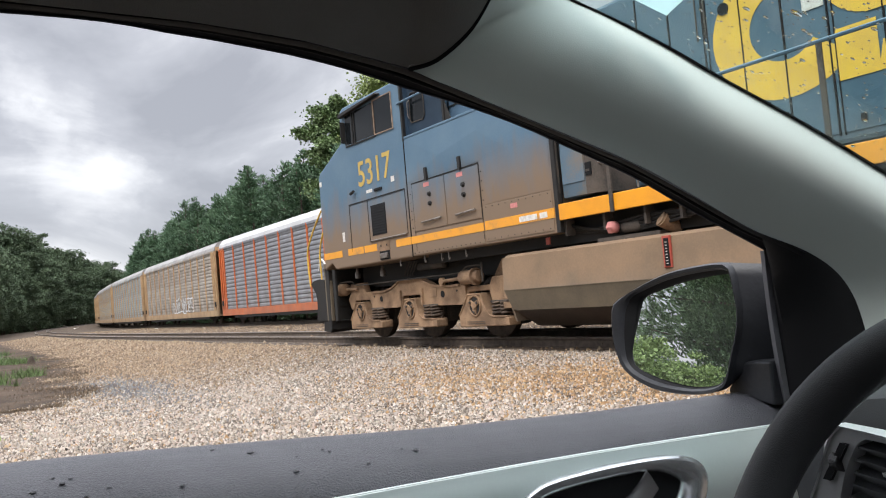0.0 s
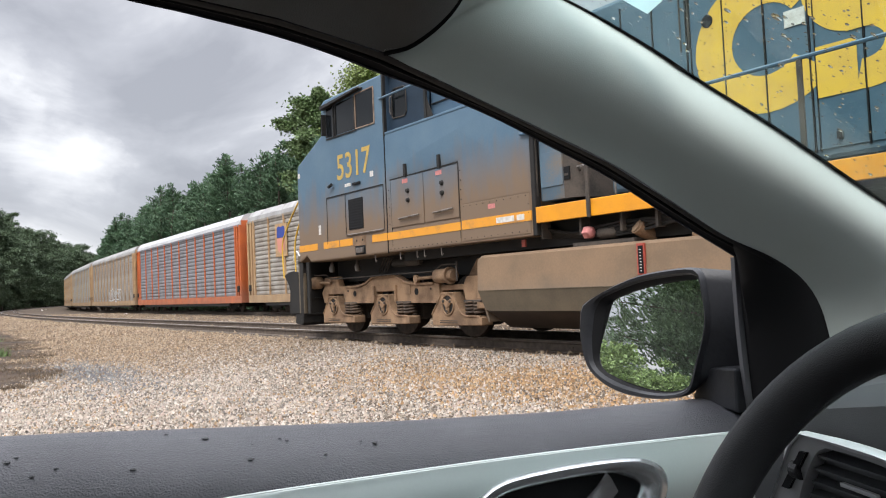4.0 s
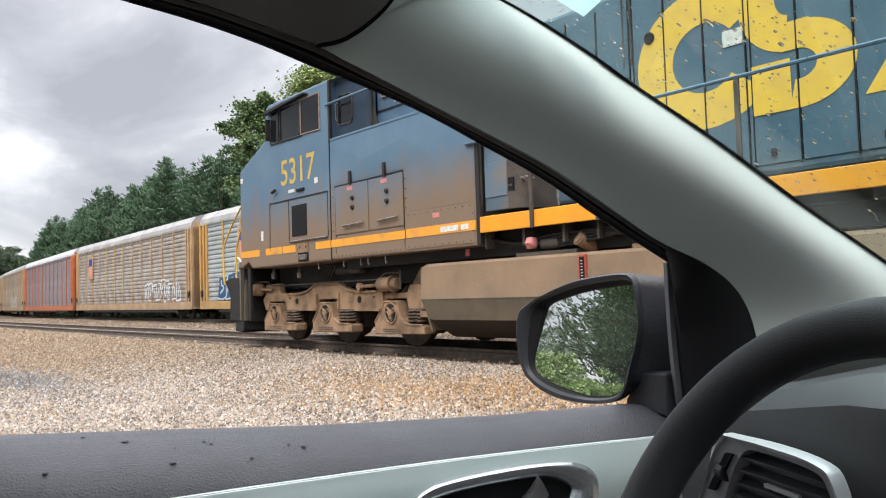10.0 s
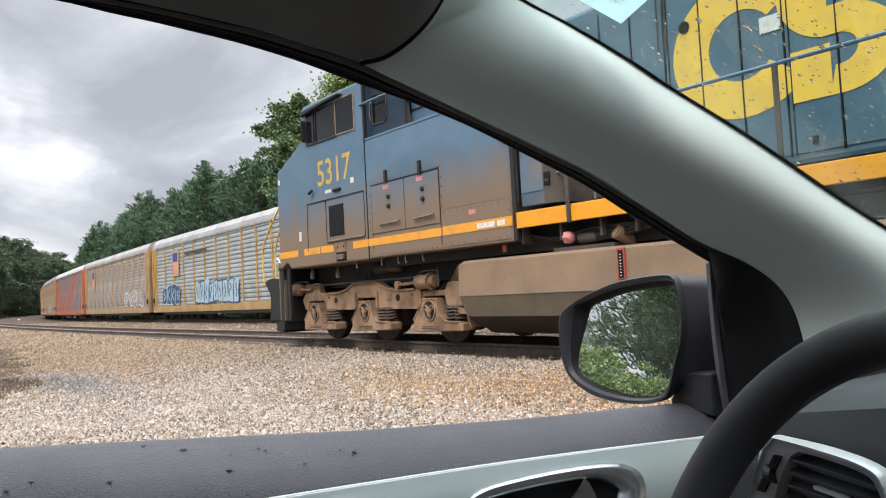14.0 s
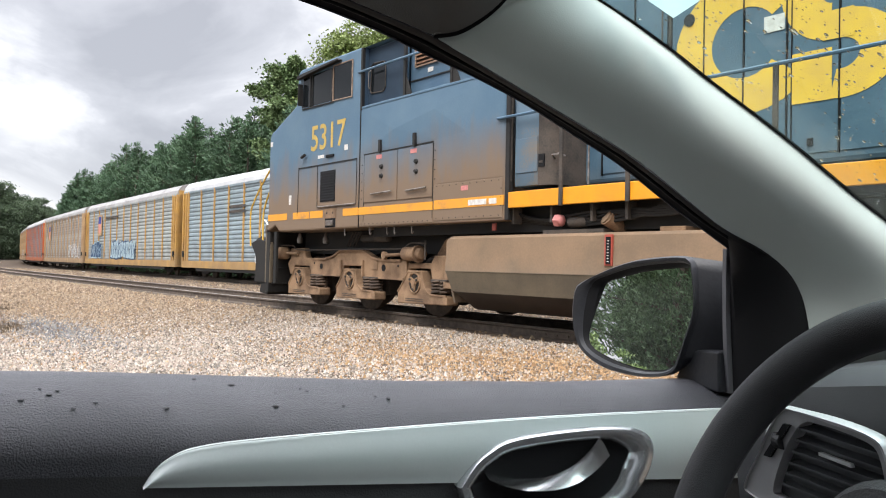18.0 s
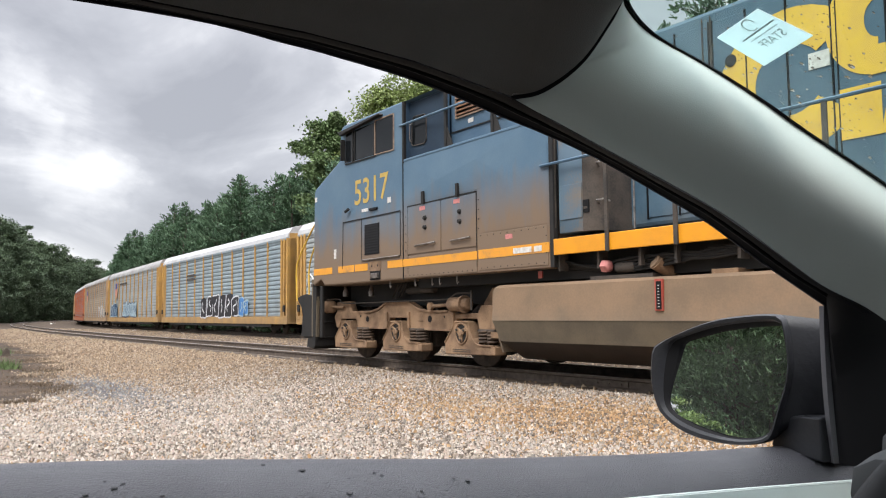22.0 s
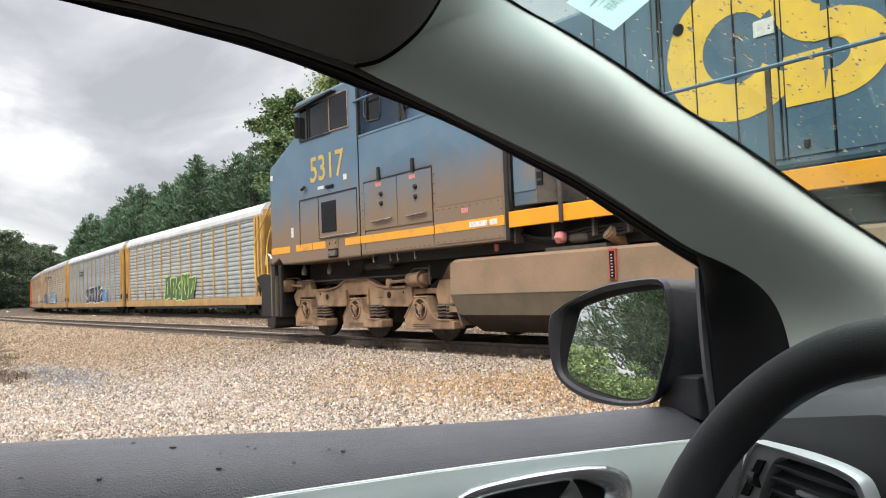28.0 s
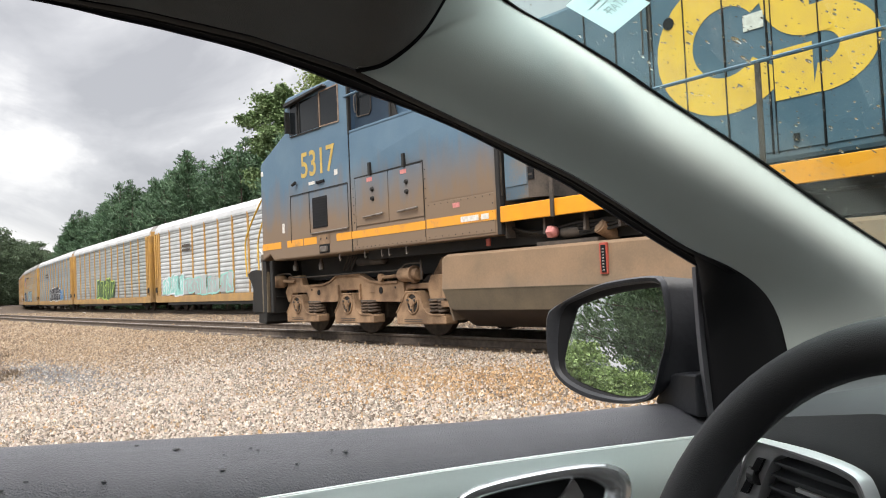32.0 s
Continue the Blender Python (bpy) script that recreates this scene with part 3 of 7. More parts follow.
build_track("far_track", FAR_TRACK, FAR_Z, "railway track under the auto rack train", False)


# ---- trees ----
def leaf_material(name, c1, c2, value):
    m = surface(name, c1, c2, 0.6, 0, 0.8, 0.0, 30, random_value=value, island=True, spec=0.25)
    return m


LEAF = leaf_material("broad_leaf_green", (0.115, 0.178, 0.072), (0.19, 0.258, 0.118), 0.3)
PALE_LEAF = leaf_material("pale_leaf_green", (0.20, 0.26, 0.085), (0.29, 0.35, 0.14), 0.3)
NEEDLE = leaf_material("pine_needle_green", (0.060, 0.112, 0.062), (0.108, 0.176, 0.098), 0.4)
# lighter copy of the needle green, makes up for light missing on young pines
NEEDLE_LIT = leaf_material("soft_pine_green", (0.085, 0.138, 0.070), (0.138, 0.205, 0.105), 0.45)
WOOD_LEAF = leaf_material("dark_wood_green", (0.066, 0.098, 0.056), (0.118, 0.162, 0.092), 0.45)
BUSH_LEAF = leaf_material("bright_bush_green", (0.15, 0.22, 0.070), (0.235, 0.315, 0.12), 0.5)
WEED = leaf_material("dry_brown_weed", (0.095, 0.068, 0.046), (0.145, 0.108, 0.072), 0.4)
GREEN_WEED = leaf_material("green_weed", (0.062, 0.100, 0.036), (0.115, 0.168, 0.062), 0.5)
GRASS = leaf_material("fresh_grass_green", (0.15, 0.23, 0.05), (0.22, 0.31, 0.09), 0.4)
BARK = surface("grey_brown_bark", (0.11, 0.085, 0.065), (0.06, 0.048, 0.038), 0.95, 0, 4, 0.6, 30)


def leaf_cloud(centres, size, r, droop=0.0):
    """Leaf sprays: two crossed ragged quads at every centre."""
    n = len(centres)
    q = np.array([(-1, -0.35, 0), (0.1, -0.75, 0), (1, 0.25, 0), (-0.1, 0.8, 0)], float)
    vs = []
    for k in range(2):
        a = r.normal(0, 1, (n, 3))
        a[:, 2] *= 0.7
        a /= np.linalg.norm(a, axis=1)[:, None]
        b = np.cross(a, r.normal(0, 1, (n, 3)))
        b /= np.linalg.norm(b, axis=1)[:, None]
        s = size * r.uniform(0.6, 1.3, (n, 1, 1))
        jig = q[None] * r.uniform(0.7, 1.3, (n, 4, 1))
        vs.append(centres[:, None] + s * (jig[..., :1] * a[:, None] + jig[..., 1:2] * b[:, None]))
    v = np.concatenate(vs).reshape(-1, 3)
    return v, np.arange(len(v)).reshape(-1, 4)


def needle_cloud(centres, out, size, r):
    """Pine needle tufts: thin blades that splay outwards and up from every centre."""
    n = len(centres)
    vs = []
    for k in range(3):
        a = out + r.normal(0, 0.55, (n, 3)) + (0, 0, 0.45)
        a /= np.linalg.norm(a, axis=1)[:, None]
        b = np.cross(a, r.normal(0, 1, (n, 3)))
        b /= np.linalg.norm(b, axis=1)[:, None] + 1e-9
        s = size * r.uniform(0.6, 1.4, (n, 1))
        w = s * 0.20
        vs.append(np.stack([centres - a * s * 0.5 - b * w, centres - a * s * 0.5 + b * w, centres + a * s + b * w * 0.5, centres + a * s - b * w * 0.5], 1))
    v = np.concatenate(vs).reshape(-1, 3)
    return v, np.arange(len(v)).reshape(-1, 4)


def trunk_mesh(bm, h, r0, lean, seed, limbs, start):
    rnd = random.Random(seed)
    pts = [Vector((lean * (k / 6) ** 2 + rnd.uniform(-1, 1) * 0.015 * h * (k > 0), rnd.uniform(-1, 1) * 0.012 * h * (k > 0), h * k / 6)) for k in range(7)]
    rings = []
    for k, p in enumerate(pts):
        rad = r0 * (1 - 0.88 * k / 6)
        rings.append([(p.x + rad * math.cos(a), p.y + rad * math.sin(a), p.z) for a in [math.pi * i / 4 for i in range(8)]])
    loft(bm, rings, closed=True)
    ends = []
    for k in range(limbs):
        f = start + (0.95 - start) * (k + 0.5) / limbs
        i = min(int(f * 6), 5)
        p = pts[i].lerp(pts[i + 1], f * 6 - i)
        a = k * 2.4 + rnd.uniform(-0.4, 0.4)
        ends.append((p, a, f))
    return pts, ends


def broad_tree(name, h, spread, leafmat, seed, dense=1.0, size=0.34, base=0.25, label="", category="tree", apart=False, clump=1.0):
    r = np.random.RandomState(seed)
    root = tagged(new(name), label, category)
    bm = B()
    pts, ends = trunk_mesh(bm, h * 0.86, 0.028 * h ** 0.9 + 0.06, spread * 0.2, seed, 16, base)
    cen = []
    for p, a, f in ends:
        reach = spread * (0.55 + 0.75 * math.sin(math.pi * min(1, (f - base) / (1 - base) * 0.8 + 0.15))) * r.uniform(0.6, 1.1)
        tip = p + Vector((math.cos(a) * reach, math.sin(a) * reach, reach * r.uniform(0.25, 0.7)))
        if apart:
            lb = B()
            cylinder(lb, p, p.lerp(tip, 0.85), 0.05 + 0.008 * h * (1 - f), 0.02, seg=5)
            part("limb", lb, BARK, root)
        else:
            cylinder(bm, p, p.lerp(tip, 0.85), 0.05 + 0.008 * h * (1 - f), 0.02, seg=5, caps=False)
        for c in range(5):
            q = np.array(p.lerp(tip, 0.45 + 0.14 * c)) + r.normal(0, 0.22 * reach ** 0.8, 3)
            for bough in range(3):
                rad = r.uniform(0.12, 0.36) * spread * 0.5 * clump
                k = int(26 * dense)
                at = q + r.normal(0, 0.20 / clump, 3) * spread * (1, 1, 0.8)
                cen.append(at + r.normal(0, 0.62, (k, 3)) * rad * (1.25, 1.25, 0.6))
    top = np.array(pts[-1])
    for c in range(6):
        k = int(70 * dense)
        d = r.normal(0, 1, (k, 3))
        d /= np.linalg.norm(d, axis=1)[:, None]
        cen.append(top + r.normal(0, 0.28 * spread, 3) * (1, 1, 0.5) + d * spread * 0.28 * r.uniform(0.5, 1.1, (k, 1)))
    part("trunk", bm, BARK, root)
    v, f = leaf_cloud(np.concatenate(cen), size, r)
    crown = new("crown", mesh_of("crown", v, f, leafmat))
    crown.parent = root
    return root


def pine_tree(name, h, spread, seed, size=0.24, base=0.04, label="", mat=None, dense=1.0):
    r = np.random.RandomState(seed)
    root = tagged(new(name), label, "tree")
    bm = B()
    pts, _ = trunk_mesh(bm, h, 0.012 * h + 0.05, 0.0, seed, 1, 0.3)
    cen, outs = [], []
    levels = int(h * 1.6)
    for k in range(levels):
        f = base + (1 - base) * (k + r.uniform(-0.4, 0.4)) / levels
        f = min(max(f, base), 0.98)
        i = min(int(f * 6), 5)
        p = pts[i].lerp(pts[i + 1], f * 6 - i)
        g = (f - base) / (1 - base)
        width = spread * (1 - g ** 2.3) ** 0.75 * min(1.0, 0.6 + g * 2.0) + 0.12
        for b in range(7 if dense == 1.0 else 11):
            a = r.uniform(0, 6.283)
            reach = width * r.uniform(0.5, 1.18)
            tip = p + Vector((math.cos(a) * reach, math.sin(a) * reach, reach * r.uniform(0.05, 0.55)))
            if b < 2:
                cylinder(bm, p, tip, 0.03, 0.01, seg=4, caps=False)
            m = max(5, int(reach * 12 * dense))
            t = r.uniform(0.35, 1.05, (m, 1))
            d = np.array(tip - p) / max(reach, 0.1)
            cen.append(np.array(p) + t * (np.array(tip) - np.array(p)) + r.normal(0, 0.17, (m, 3)))
            outs.append(np.repeat(d[None], m, 0))
    cen.append(np.array(pts[-1]) + r.normal(0, 1, (16, 3)) * (0.25, 0.25, 0.2))
    outs.append(np.repeat(np.array([[0, 0, 1.0]]), 16, 0))
    part("trunk", bm, BARK, root)
    v, f = needle_cloud(np.concatenate(cen), np.concatenate(outs), size, r)
    crown = new("crown", mesh_of("crown", v, f, mat or NEEDLE))
    crown.parent = root
    return root


def stand(x, y, ob, scale, turn):
    m = Matrix.LocRotScale((x, y, float(ground_z(np.array(x), np.array(y))) - 0.05), Euler((0, 0, turn)), None)
    ob.scale = (scale, scale, scale)
    ob.matrix_basis = m @ Matrix.Diagonal((scale, scale, scale, 1))
    return ob


def copy_tree(src, x, y, scale, turn):
    c = copy_thing(src, Matrix.Identity(4))
    return stand(x, y, c, scale, turn)


def plant_trees():
    rnd = random.Random(11)
    pines = [pine_tree("pine_tree", h, s, 20 + k, label="tall dark green pine in the wood behind the train") for k, (h, s) in enumerate(((15, 3.1), (13.4, 2.8), (16, 3.2)))]
    for p in pines:
        tagged(p, group="pines behind the train")
    woods = [broad_tree("broadleaf_tree", h, s, WOOD_LEAF, 40 + k, 5.5, 0.13, 0.04, "dark green broadleaf tree at the wood's edge") for k, (h, s) in enumerate(((15, 4.2), (17, 4.8), (13, 4.0)))]
    for p in woods:
        tagged(p, group="wood beside the bend")
    used = set()

    def put(kind, k, x, y, scale):
        src = kind[k % 3]
        if src.name not in used:
            used.add(src.name)
            stand(x, y, src, scale, rnd.uniform(0, 6.28))
        else:
            copy_tree(src, x, y, scale, rnd.uniform(0, 6.28))

    k = 0
    for row, (off, step, sc) in enumerate(((17.5, 3.0, 0.96), (21.5, 3.3, 1.02), (26.0, 4.2, 1.10))):
        s = -34.0 + row
        while s < 300:
            x, y, a = along(s + rnd.uniform(-1, 1), off + rnd.uniform(-1.3, 1.3))
            if row < 2 and min(math.hypot(x + 46.0, y - 20.0), math.hypot(x + 40.5, y - 25.5)) < 3.6:
                s += step
                continue
            put(pines, k + rnd.randint(0, 2), x, y, sc * rnd.uniform(0.86, 1.08) * (0.94 if s < 36 else 1.0))
            s += step * (1 if s < 130 else 1.7)
            k += 1
    for off, step, sc, s0, s1 in ((-11.0, 4.6, 0.98, 95, 210), (-17.0, 5.5, 1.04, 75, 210), (-24, 7.0, 1.1, 80, 210), (-12.0, 6.0, 1.52, 210, 300), (-20.0, 7.0, 1.64, 210, 300), (-12.0, 7.0, 1.48, 300, 480), (-21.0, 9.0, 1.6, 300, 480)):
        s = s0
        while s < s1:
            x, y, a = along(s + rnd.uniform(-1.5, 1.5), off + rnd.uniform(-1.8, 1.8))
            put(woods, k, x, y, sc * rnd.uniform(0.78, 1.13))
            s += step
            k += 1
    big = broad_tree("tall_oak", 16.4, 1.6, LEAF, 61, 4.5, 0.085, 0.45, "tall bright green broadleaf tree above the pines", apart=True, clump=1.8)
    stand(-45.2, 20.2, big, 1.17, 0.6)
    pale = broad_tree("sunlit_tree", 19.6, 3.4, PALE_LEAF, 66, 6.0, 0.085, 0.40, "light yellow-green broadleaf tree standing behind the pines", apart=True, clump=1.5)
    stand(-40.5, 25.5, pale, 1.12, 2.2)
    # behind the car, seen in the door mirror: a hedge of bushes with pines beyond
    edge = pine_tree("young_pine", 8.0, 1.6, 83, 0.060, 0.0, "dense green young pine behind the verge", NEEDLE_LIT, 8.0)
    tagged(edge, group="pines behind the car")
    first = True
    for turn, dist, sc in ((-126.4, 13.6, 1.0), (-128.0, 16.5, 0.92), (-123.4, 13.4, 0.96), (-120.6, 14.4, 1.05), (-117.0, 13.6, 1.0), (-113.0, 14.5, 1.1), (-126.0, 19.5, 1.15), (-121.6, 18.0, 1.2), (-135.6, 46.0, 0.80), (-138.2, 44.0, 0.70), (-133.4, 52.0, 0.72), (-142.0, 40.0, 0.9), (-147.0, 34.0, 0.95), (-109.0, 13.8, 1.0), (-104.0, 14.0, 1.05)):
        x, y = 9.88 + dist * math.cos(radians(turn)), -6.54 + dist * math.sin(radians(turn))
        if first:
            stand(x, y, edge, sc, 0)
            first = False
        else:
            copy_tree(edge, x, y, sc, rnd.uniform(0, 6.28))
    for turn, dist, sc in ((-124.6, 22.0, 0.46), (-122.4, 21.0, 0.50), (-119.0, 20.0, 0.47), (-114.5, 21.0, 0.5), (-125.0, 27.0, 0.55), (-119.0, 26.0, 0.62)):
        put(woods, k, 9.88 + dist * math.cos(radians(turn)), -6.54 + dist * math.sin(radians(turn)), sc)
        k += 1
    bush = broad_tree("leafy_bush", 1.0, 0.50, BUSH_LEAF, 77, 5.0, 0.0135, 0.0, "bright green leafy bush at the edge of the gravel", "bush")
    tagged(bush, group="hedge behind the car")
    for j in range(20):
        turn = -139.0 + 1.0 * j + rnd.uniform(-0.5, 0.5)
        dist = 8.8 + 0.9 * (j % 3) + rnd.uniform(-0.2, 0.2)
        x, y = 9.88 + dist * math.cos(radians(turn)), -6.54 + dist * math.sin(radians(turn))
        tall = float(np.interp(turn, [-141, -135, -129, -124, -110], [1.62, 1.38, 0.95, 0.76, 0.76]))
        if j:
            copy_tree(bush, x, y, tall * rnd.uniform(0.86, 1.06), rnd.uniform(0, 6.28))
        else:
            stand(x, y, bush, tall, 0)


def blades(name, xs, ys, h, mat, label, seed):
    r = np.random.RandomState(seed)
    n = len(xs)
    a = r.uniform(0, 6.283, n)
    w = 0.006 + 0.013 * r.uniform(0, 1, n)
    hh = h * r.uniform(0.4, 1.3, n)
    z = ground_z(xs, ys)
    dx, dy = np.cos(a) * w, np.sin(a) * w
    lx, ly = r.normal(0, 0.4, n) * hh, r.normal(0, 0.4, n) * hh
    v = np.stack([np.stack([xs - dx, ys - dy, z - 0.02], -1), np.stack([xs + dx, ys + dy, z - 0.02], -1), np.stack([xs + lx, ys + ly, z + hh], -1)], 1).reshape(-1, 3)
    ob = new(name, mesh_of(name, v, np.arange(3 * n).reshape(-1, 3), mat))
    tagged(ob, label, "weeds", kind="stuff")


def weed_edge(x):
    """How far from the track the weeds begin."""
    return np.interp(x, [-60, -30, -18, -9, -4, 0], [-3.4, -3.9, -4.9, -5.9, -7.1, -8.6]) + 0.35 * np.sin(x * 0.9) + 0.2 * np.sin(x * 2.3 + 1)


def grow_weeds():
    r = np.random.RandomState(9)
    # bare dark soil under the weeds
    gx, gq = np.linspace(-70, -1, 140), np.linspace(0, 1, 24)
    X, T = np.meshgrid(gx, gq, indexing="ij")
    Q = weed_edge(X) + 0.3 + 0.35 * np.sin(X * 5.3) * np.sin(X * 2.1) - T * 16
    Y = MID_Y + Q + np.where(X < X0, (X0 - X) ** 2 / (2 * BEND), 0)
    Z = ground_z(X, Y) + 0.035 * np.clip(T * 14, 0, 1) - 0.02 * (T < 0.02)
    n = len(gq)
    i, j = np.meshgrid(np.arange(len(gx) - 1), np.arange(n - 1), indexing="ij")
    a = (i * n + j).ravel()
    soil = new("soil_bank", mesh_of("soil_bank", np.stack([X, Y, Z], -1).reshape(-1, 3), np.stack([a, a + n, a + n + 1, a + 1], 1), SOIL))
    tagged(soil, "dark brown soil bank under the weeds", "ground", kind="structure")
    n = 150000
    x = -3 - 50 * r.uniform(0, 1, n) ** 1.7
    e = weed_edge(x)
    q = e + 0.5 - 9 * r.uniform(0, 1, n) ** 1.5 - np.abs(r.normal(0, 0.5, n))
    y = MID_Y + q + np.where(x < X0, (X0 - x) ** 2 / (2 * BEND), 0)
    clump = np.sin(x * 1.9) * np.sin(q * 2.6 + x) + 0.5 * np.sin(x * 4.1 + q * 3.3)
    keep = r.uniform(-0.9, 0.9, n) < clump - 0.1
    x, y, q, e = x[keep], y[keep], q[keep], e[keep]
    green = (np.sin(x * 0.55 + 0.6) + 0.6 * np.sin(q * 1.7) > 0.7) & (q < e - 1.0)
    blades("dry_weeds", x[~green], y[~green], 0.055, WEED, "dry brown weeds along the gravel's edge", 1)
    blades("green_grass", x[green], y[green], 0.24, GREEN_WEED, "patch of fresh green grass among dry weeds", 2)
    # the green verge behind the car
    n = 26000
    d, t = r.uniform(-8, 8, n), r.uniform(0, 1, n)
    x, y = 4.4 + 0.769 * d + 0.635 * 2.6 * t + r.normal(0, 0.3, n), -14.0 - 0.635 * d + 0.769 * 2.6 * t + r.normal(0, 0.3, n)
    blades("verge_grass", x, y, 0.065, GRASS, "bright green grass verge behind the car", 3)


def drop_scraps():
    """Pale scraps of sheet lying beside the rails."""
    rnd = random.Random(21)
    for x, q, size in SCRAPS:
        s = max(0.0, X0 - x)
        y = MID_Y + q + s * s / (2 * BEND)
        bm = B()
        pts = [(size * rnd.uniform(0.6, 1.0) * math.cos(a), size * 0.6 * rnd.uniform(0.6, 1.0) * math.sin(a), size * rnd.uniform(0.02, 0.3)) for a in [k * math.pi / 3 for k in range(6)]]
        va = [bm.verts.new(p) for p in pts]
        vb = [bm.verts.new((p[0], p[1], p[2] - 0.01)) for p in pts]
        for k in range(6):
            bm.faces.new((va[k], va[(k + 1) % 6], vb[(k + 1) % 6], vb[k]))
        for ring, sign in ((va, 1), (vb, -1)):
            mid = bm.verts.new((0, 0, size * 0.12 - 0.005 * (1 - sign)))
            for k in range(6):
                bm.faces.new((ring[k], ring[(k + 1) % 6], mid))
        ob = part("scrap_sheet", bm, WHITE_TAG)
        ob.location = (x, y, float(ground_z(np.array(x), np.array(y))) + 0.012)
        tagged(ob, "crumpled pale scrap lying on the ballast", "scrap", group="scraps beside the rails")
    bm = B()
    rings = [[(r * (1 + 0.2 * math.sin(3 * a)) * math.cos(a) + lean, r * math.sin(a), z) for a in [k * math.pi / 4 for k in range(8)]] for z, r, lean in ((-0.05, 0.17, 0), (0.10, 0.12, 0.02), (0.20, 0.09, 0.06), (0.28, 0.04, 0.10))]
    grid = loft(bm, rings, closed=True)
    bm.faces.new(grid[-1])
    ob = part("tree_stump", bm, BARK)
    ob.location = (-18.5, -4.3, float(ground_z(np.array(-18.5), np.array(-4.3))))
    tagged(ob, "dark broken stump standing among the dry weeds", "stump")


SCRAPS = ((-140.0, 5.2, 1.1), (-106.0, 12.6, 0.55), (0.1, -2.5, 0.05), (-62.0, 7.4, 0.3), (-48.0, 8.0, 0.25))
SOIL = surface("dark_brown_soil", (0.082, 0.060, 0.044), (0.042, 0.032, 0.025), 0.95, 0, 1.4, 0.9, 20, spec=0.1)
plant_trees()
grow_weeds()
drop_scraps()


# ---- the car that the view is taken from: u ahead, v to the left, w up ----
CAR_X, CAR_Y, CAR_YAW = 10.65, -7.42, -18.0


def P(u, v, w):
    return Vector((-v, u, w))


def line_at(pts, u):
    us = [p[0] for p in pts]
    return [float(np.interp(u, us, [p[k] for p in pts])) for k in range(1, len(pts[0]))]


# the edge of the side window's opening, and the inner edge of its rubber seal
EDGE = [(-1.0, 0.680, 1.130), (-0.5, 0.688, 1.150), (-0.14, 0.696, 1.137), (-0.016, 0.704, 1.122), (0.038, 0.709, 1.1135), (0.086, 0.713, 1.1045), (0.138, 0.719, 1.092), (0.192, 0.727, 1.076), (0.251, 0.737, 1.0605), (0.314, 0.746, 1.0395), (0.383, 0.760, 1.0125), (0.459, 0.776, 0.982), (0.544, 0.797, 0.9405), (0.661, 0.823, 0.886)]
TRIM = [(-1.0, 0.645, 1.128), (-0.5, 0.645, 1.146), (-0.16, 0.650, 1.133), (0.0, 0.653, 1.116), (0.09, 0.657, 1.101), (0.181, 0.666, 1.079), (0.233, 0.675, 1.059), (0.291, 0.686, 1.038), (0.424, 0.710, 0.989), (0.502, 0.728, 0.953), (0.587, 0.748, 0.912), (0.652, 0.750, 0.885), (0.692, 0.750, 0.859), (0.715, 0.750, 0.828), (0.727, 0.750, 0.787), (0.735, 0.750, 0.730)]
SCREEN_EDGE = [(0.378, 0.718, 1.162), (0.398, 0.712, 1.150), (0.426, 0.704, 1.132), (0.475, 0.695, 1.101), (0.519, 0.692, 1.074), (0.614, 0.679, 1.015), (0.721, 0.673, 0.948), (0.803, 0.663, 0.897), (0.88, 0.655, 0.849), (0.95, 0.648, 0.805), (0.97, 0.648, 0.79)]


# the seam between headliner and pillar trim, and the windscreen's rounded top corner
SEAM = [(0.181, 0.665, 1.077), (0.203, 0.645, 1.080), (0.230, 0.625, 1.101), (0.250, 0.610, 1.133), (0.257, 0.604, 1.148), (0.268, 0.600, 1.172)]
HEADER = [(0.290, 0.600, 1.217), (0.297, 0.660, 1.213), (0.314, 0.700, 1.202), (0.334, 0.7165, 1.190), (0.356, 0.722, 1.176)]


def screen_w(u):
    """Height of the windscreen's plane at u."""
    return 1.131 - (u - 0.428) * math.tan(radians(32))


def build_a_pillar(car):
    bm = B()
    a = smooth_line([P(*p) for p in SEAM[::-1][:-1] + TRIM[5:]], 5)
    b = smooth_line([P(*p) for p in HEADER + SCREEN_EDGE], 5)
    rows = []
    n = len(a)
    for i in range(n):
        p, q = a[i], b[i]
        row = []
        for k in range(13):
            t = k / 12
            bulge = math.sin(math.pi * t ** 1.25)
            o = P(-0.018, -0.050, -0.006) * bulge * 0.78
            row.append(p.lerp(q, t) + o)
        rows.append(row)
    loft(bm, rows)
    part("a_pillar_trim", bm, TRIM_LIGHT, car, "grey-green soft-touch windscreen pillar trim", smooth=True)
    # dark ceramic band and rubber round the glass
    bm = B()
    rows = []
    for i in range(n):
        q = b[i]
        rows.append([q + P(0, 0.004, 0.001), q + P(0.002, -0.005, -0.001), q + P(0.006, -0.006, -0.003), q + P(0.012, 0.002, -0.005)])
    loft(bm, rows)
    part("windscreen_seal", bm, SEAL, car, "black rubber windscreen seal", smooth=True)


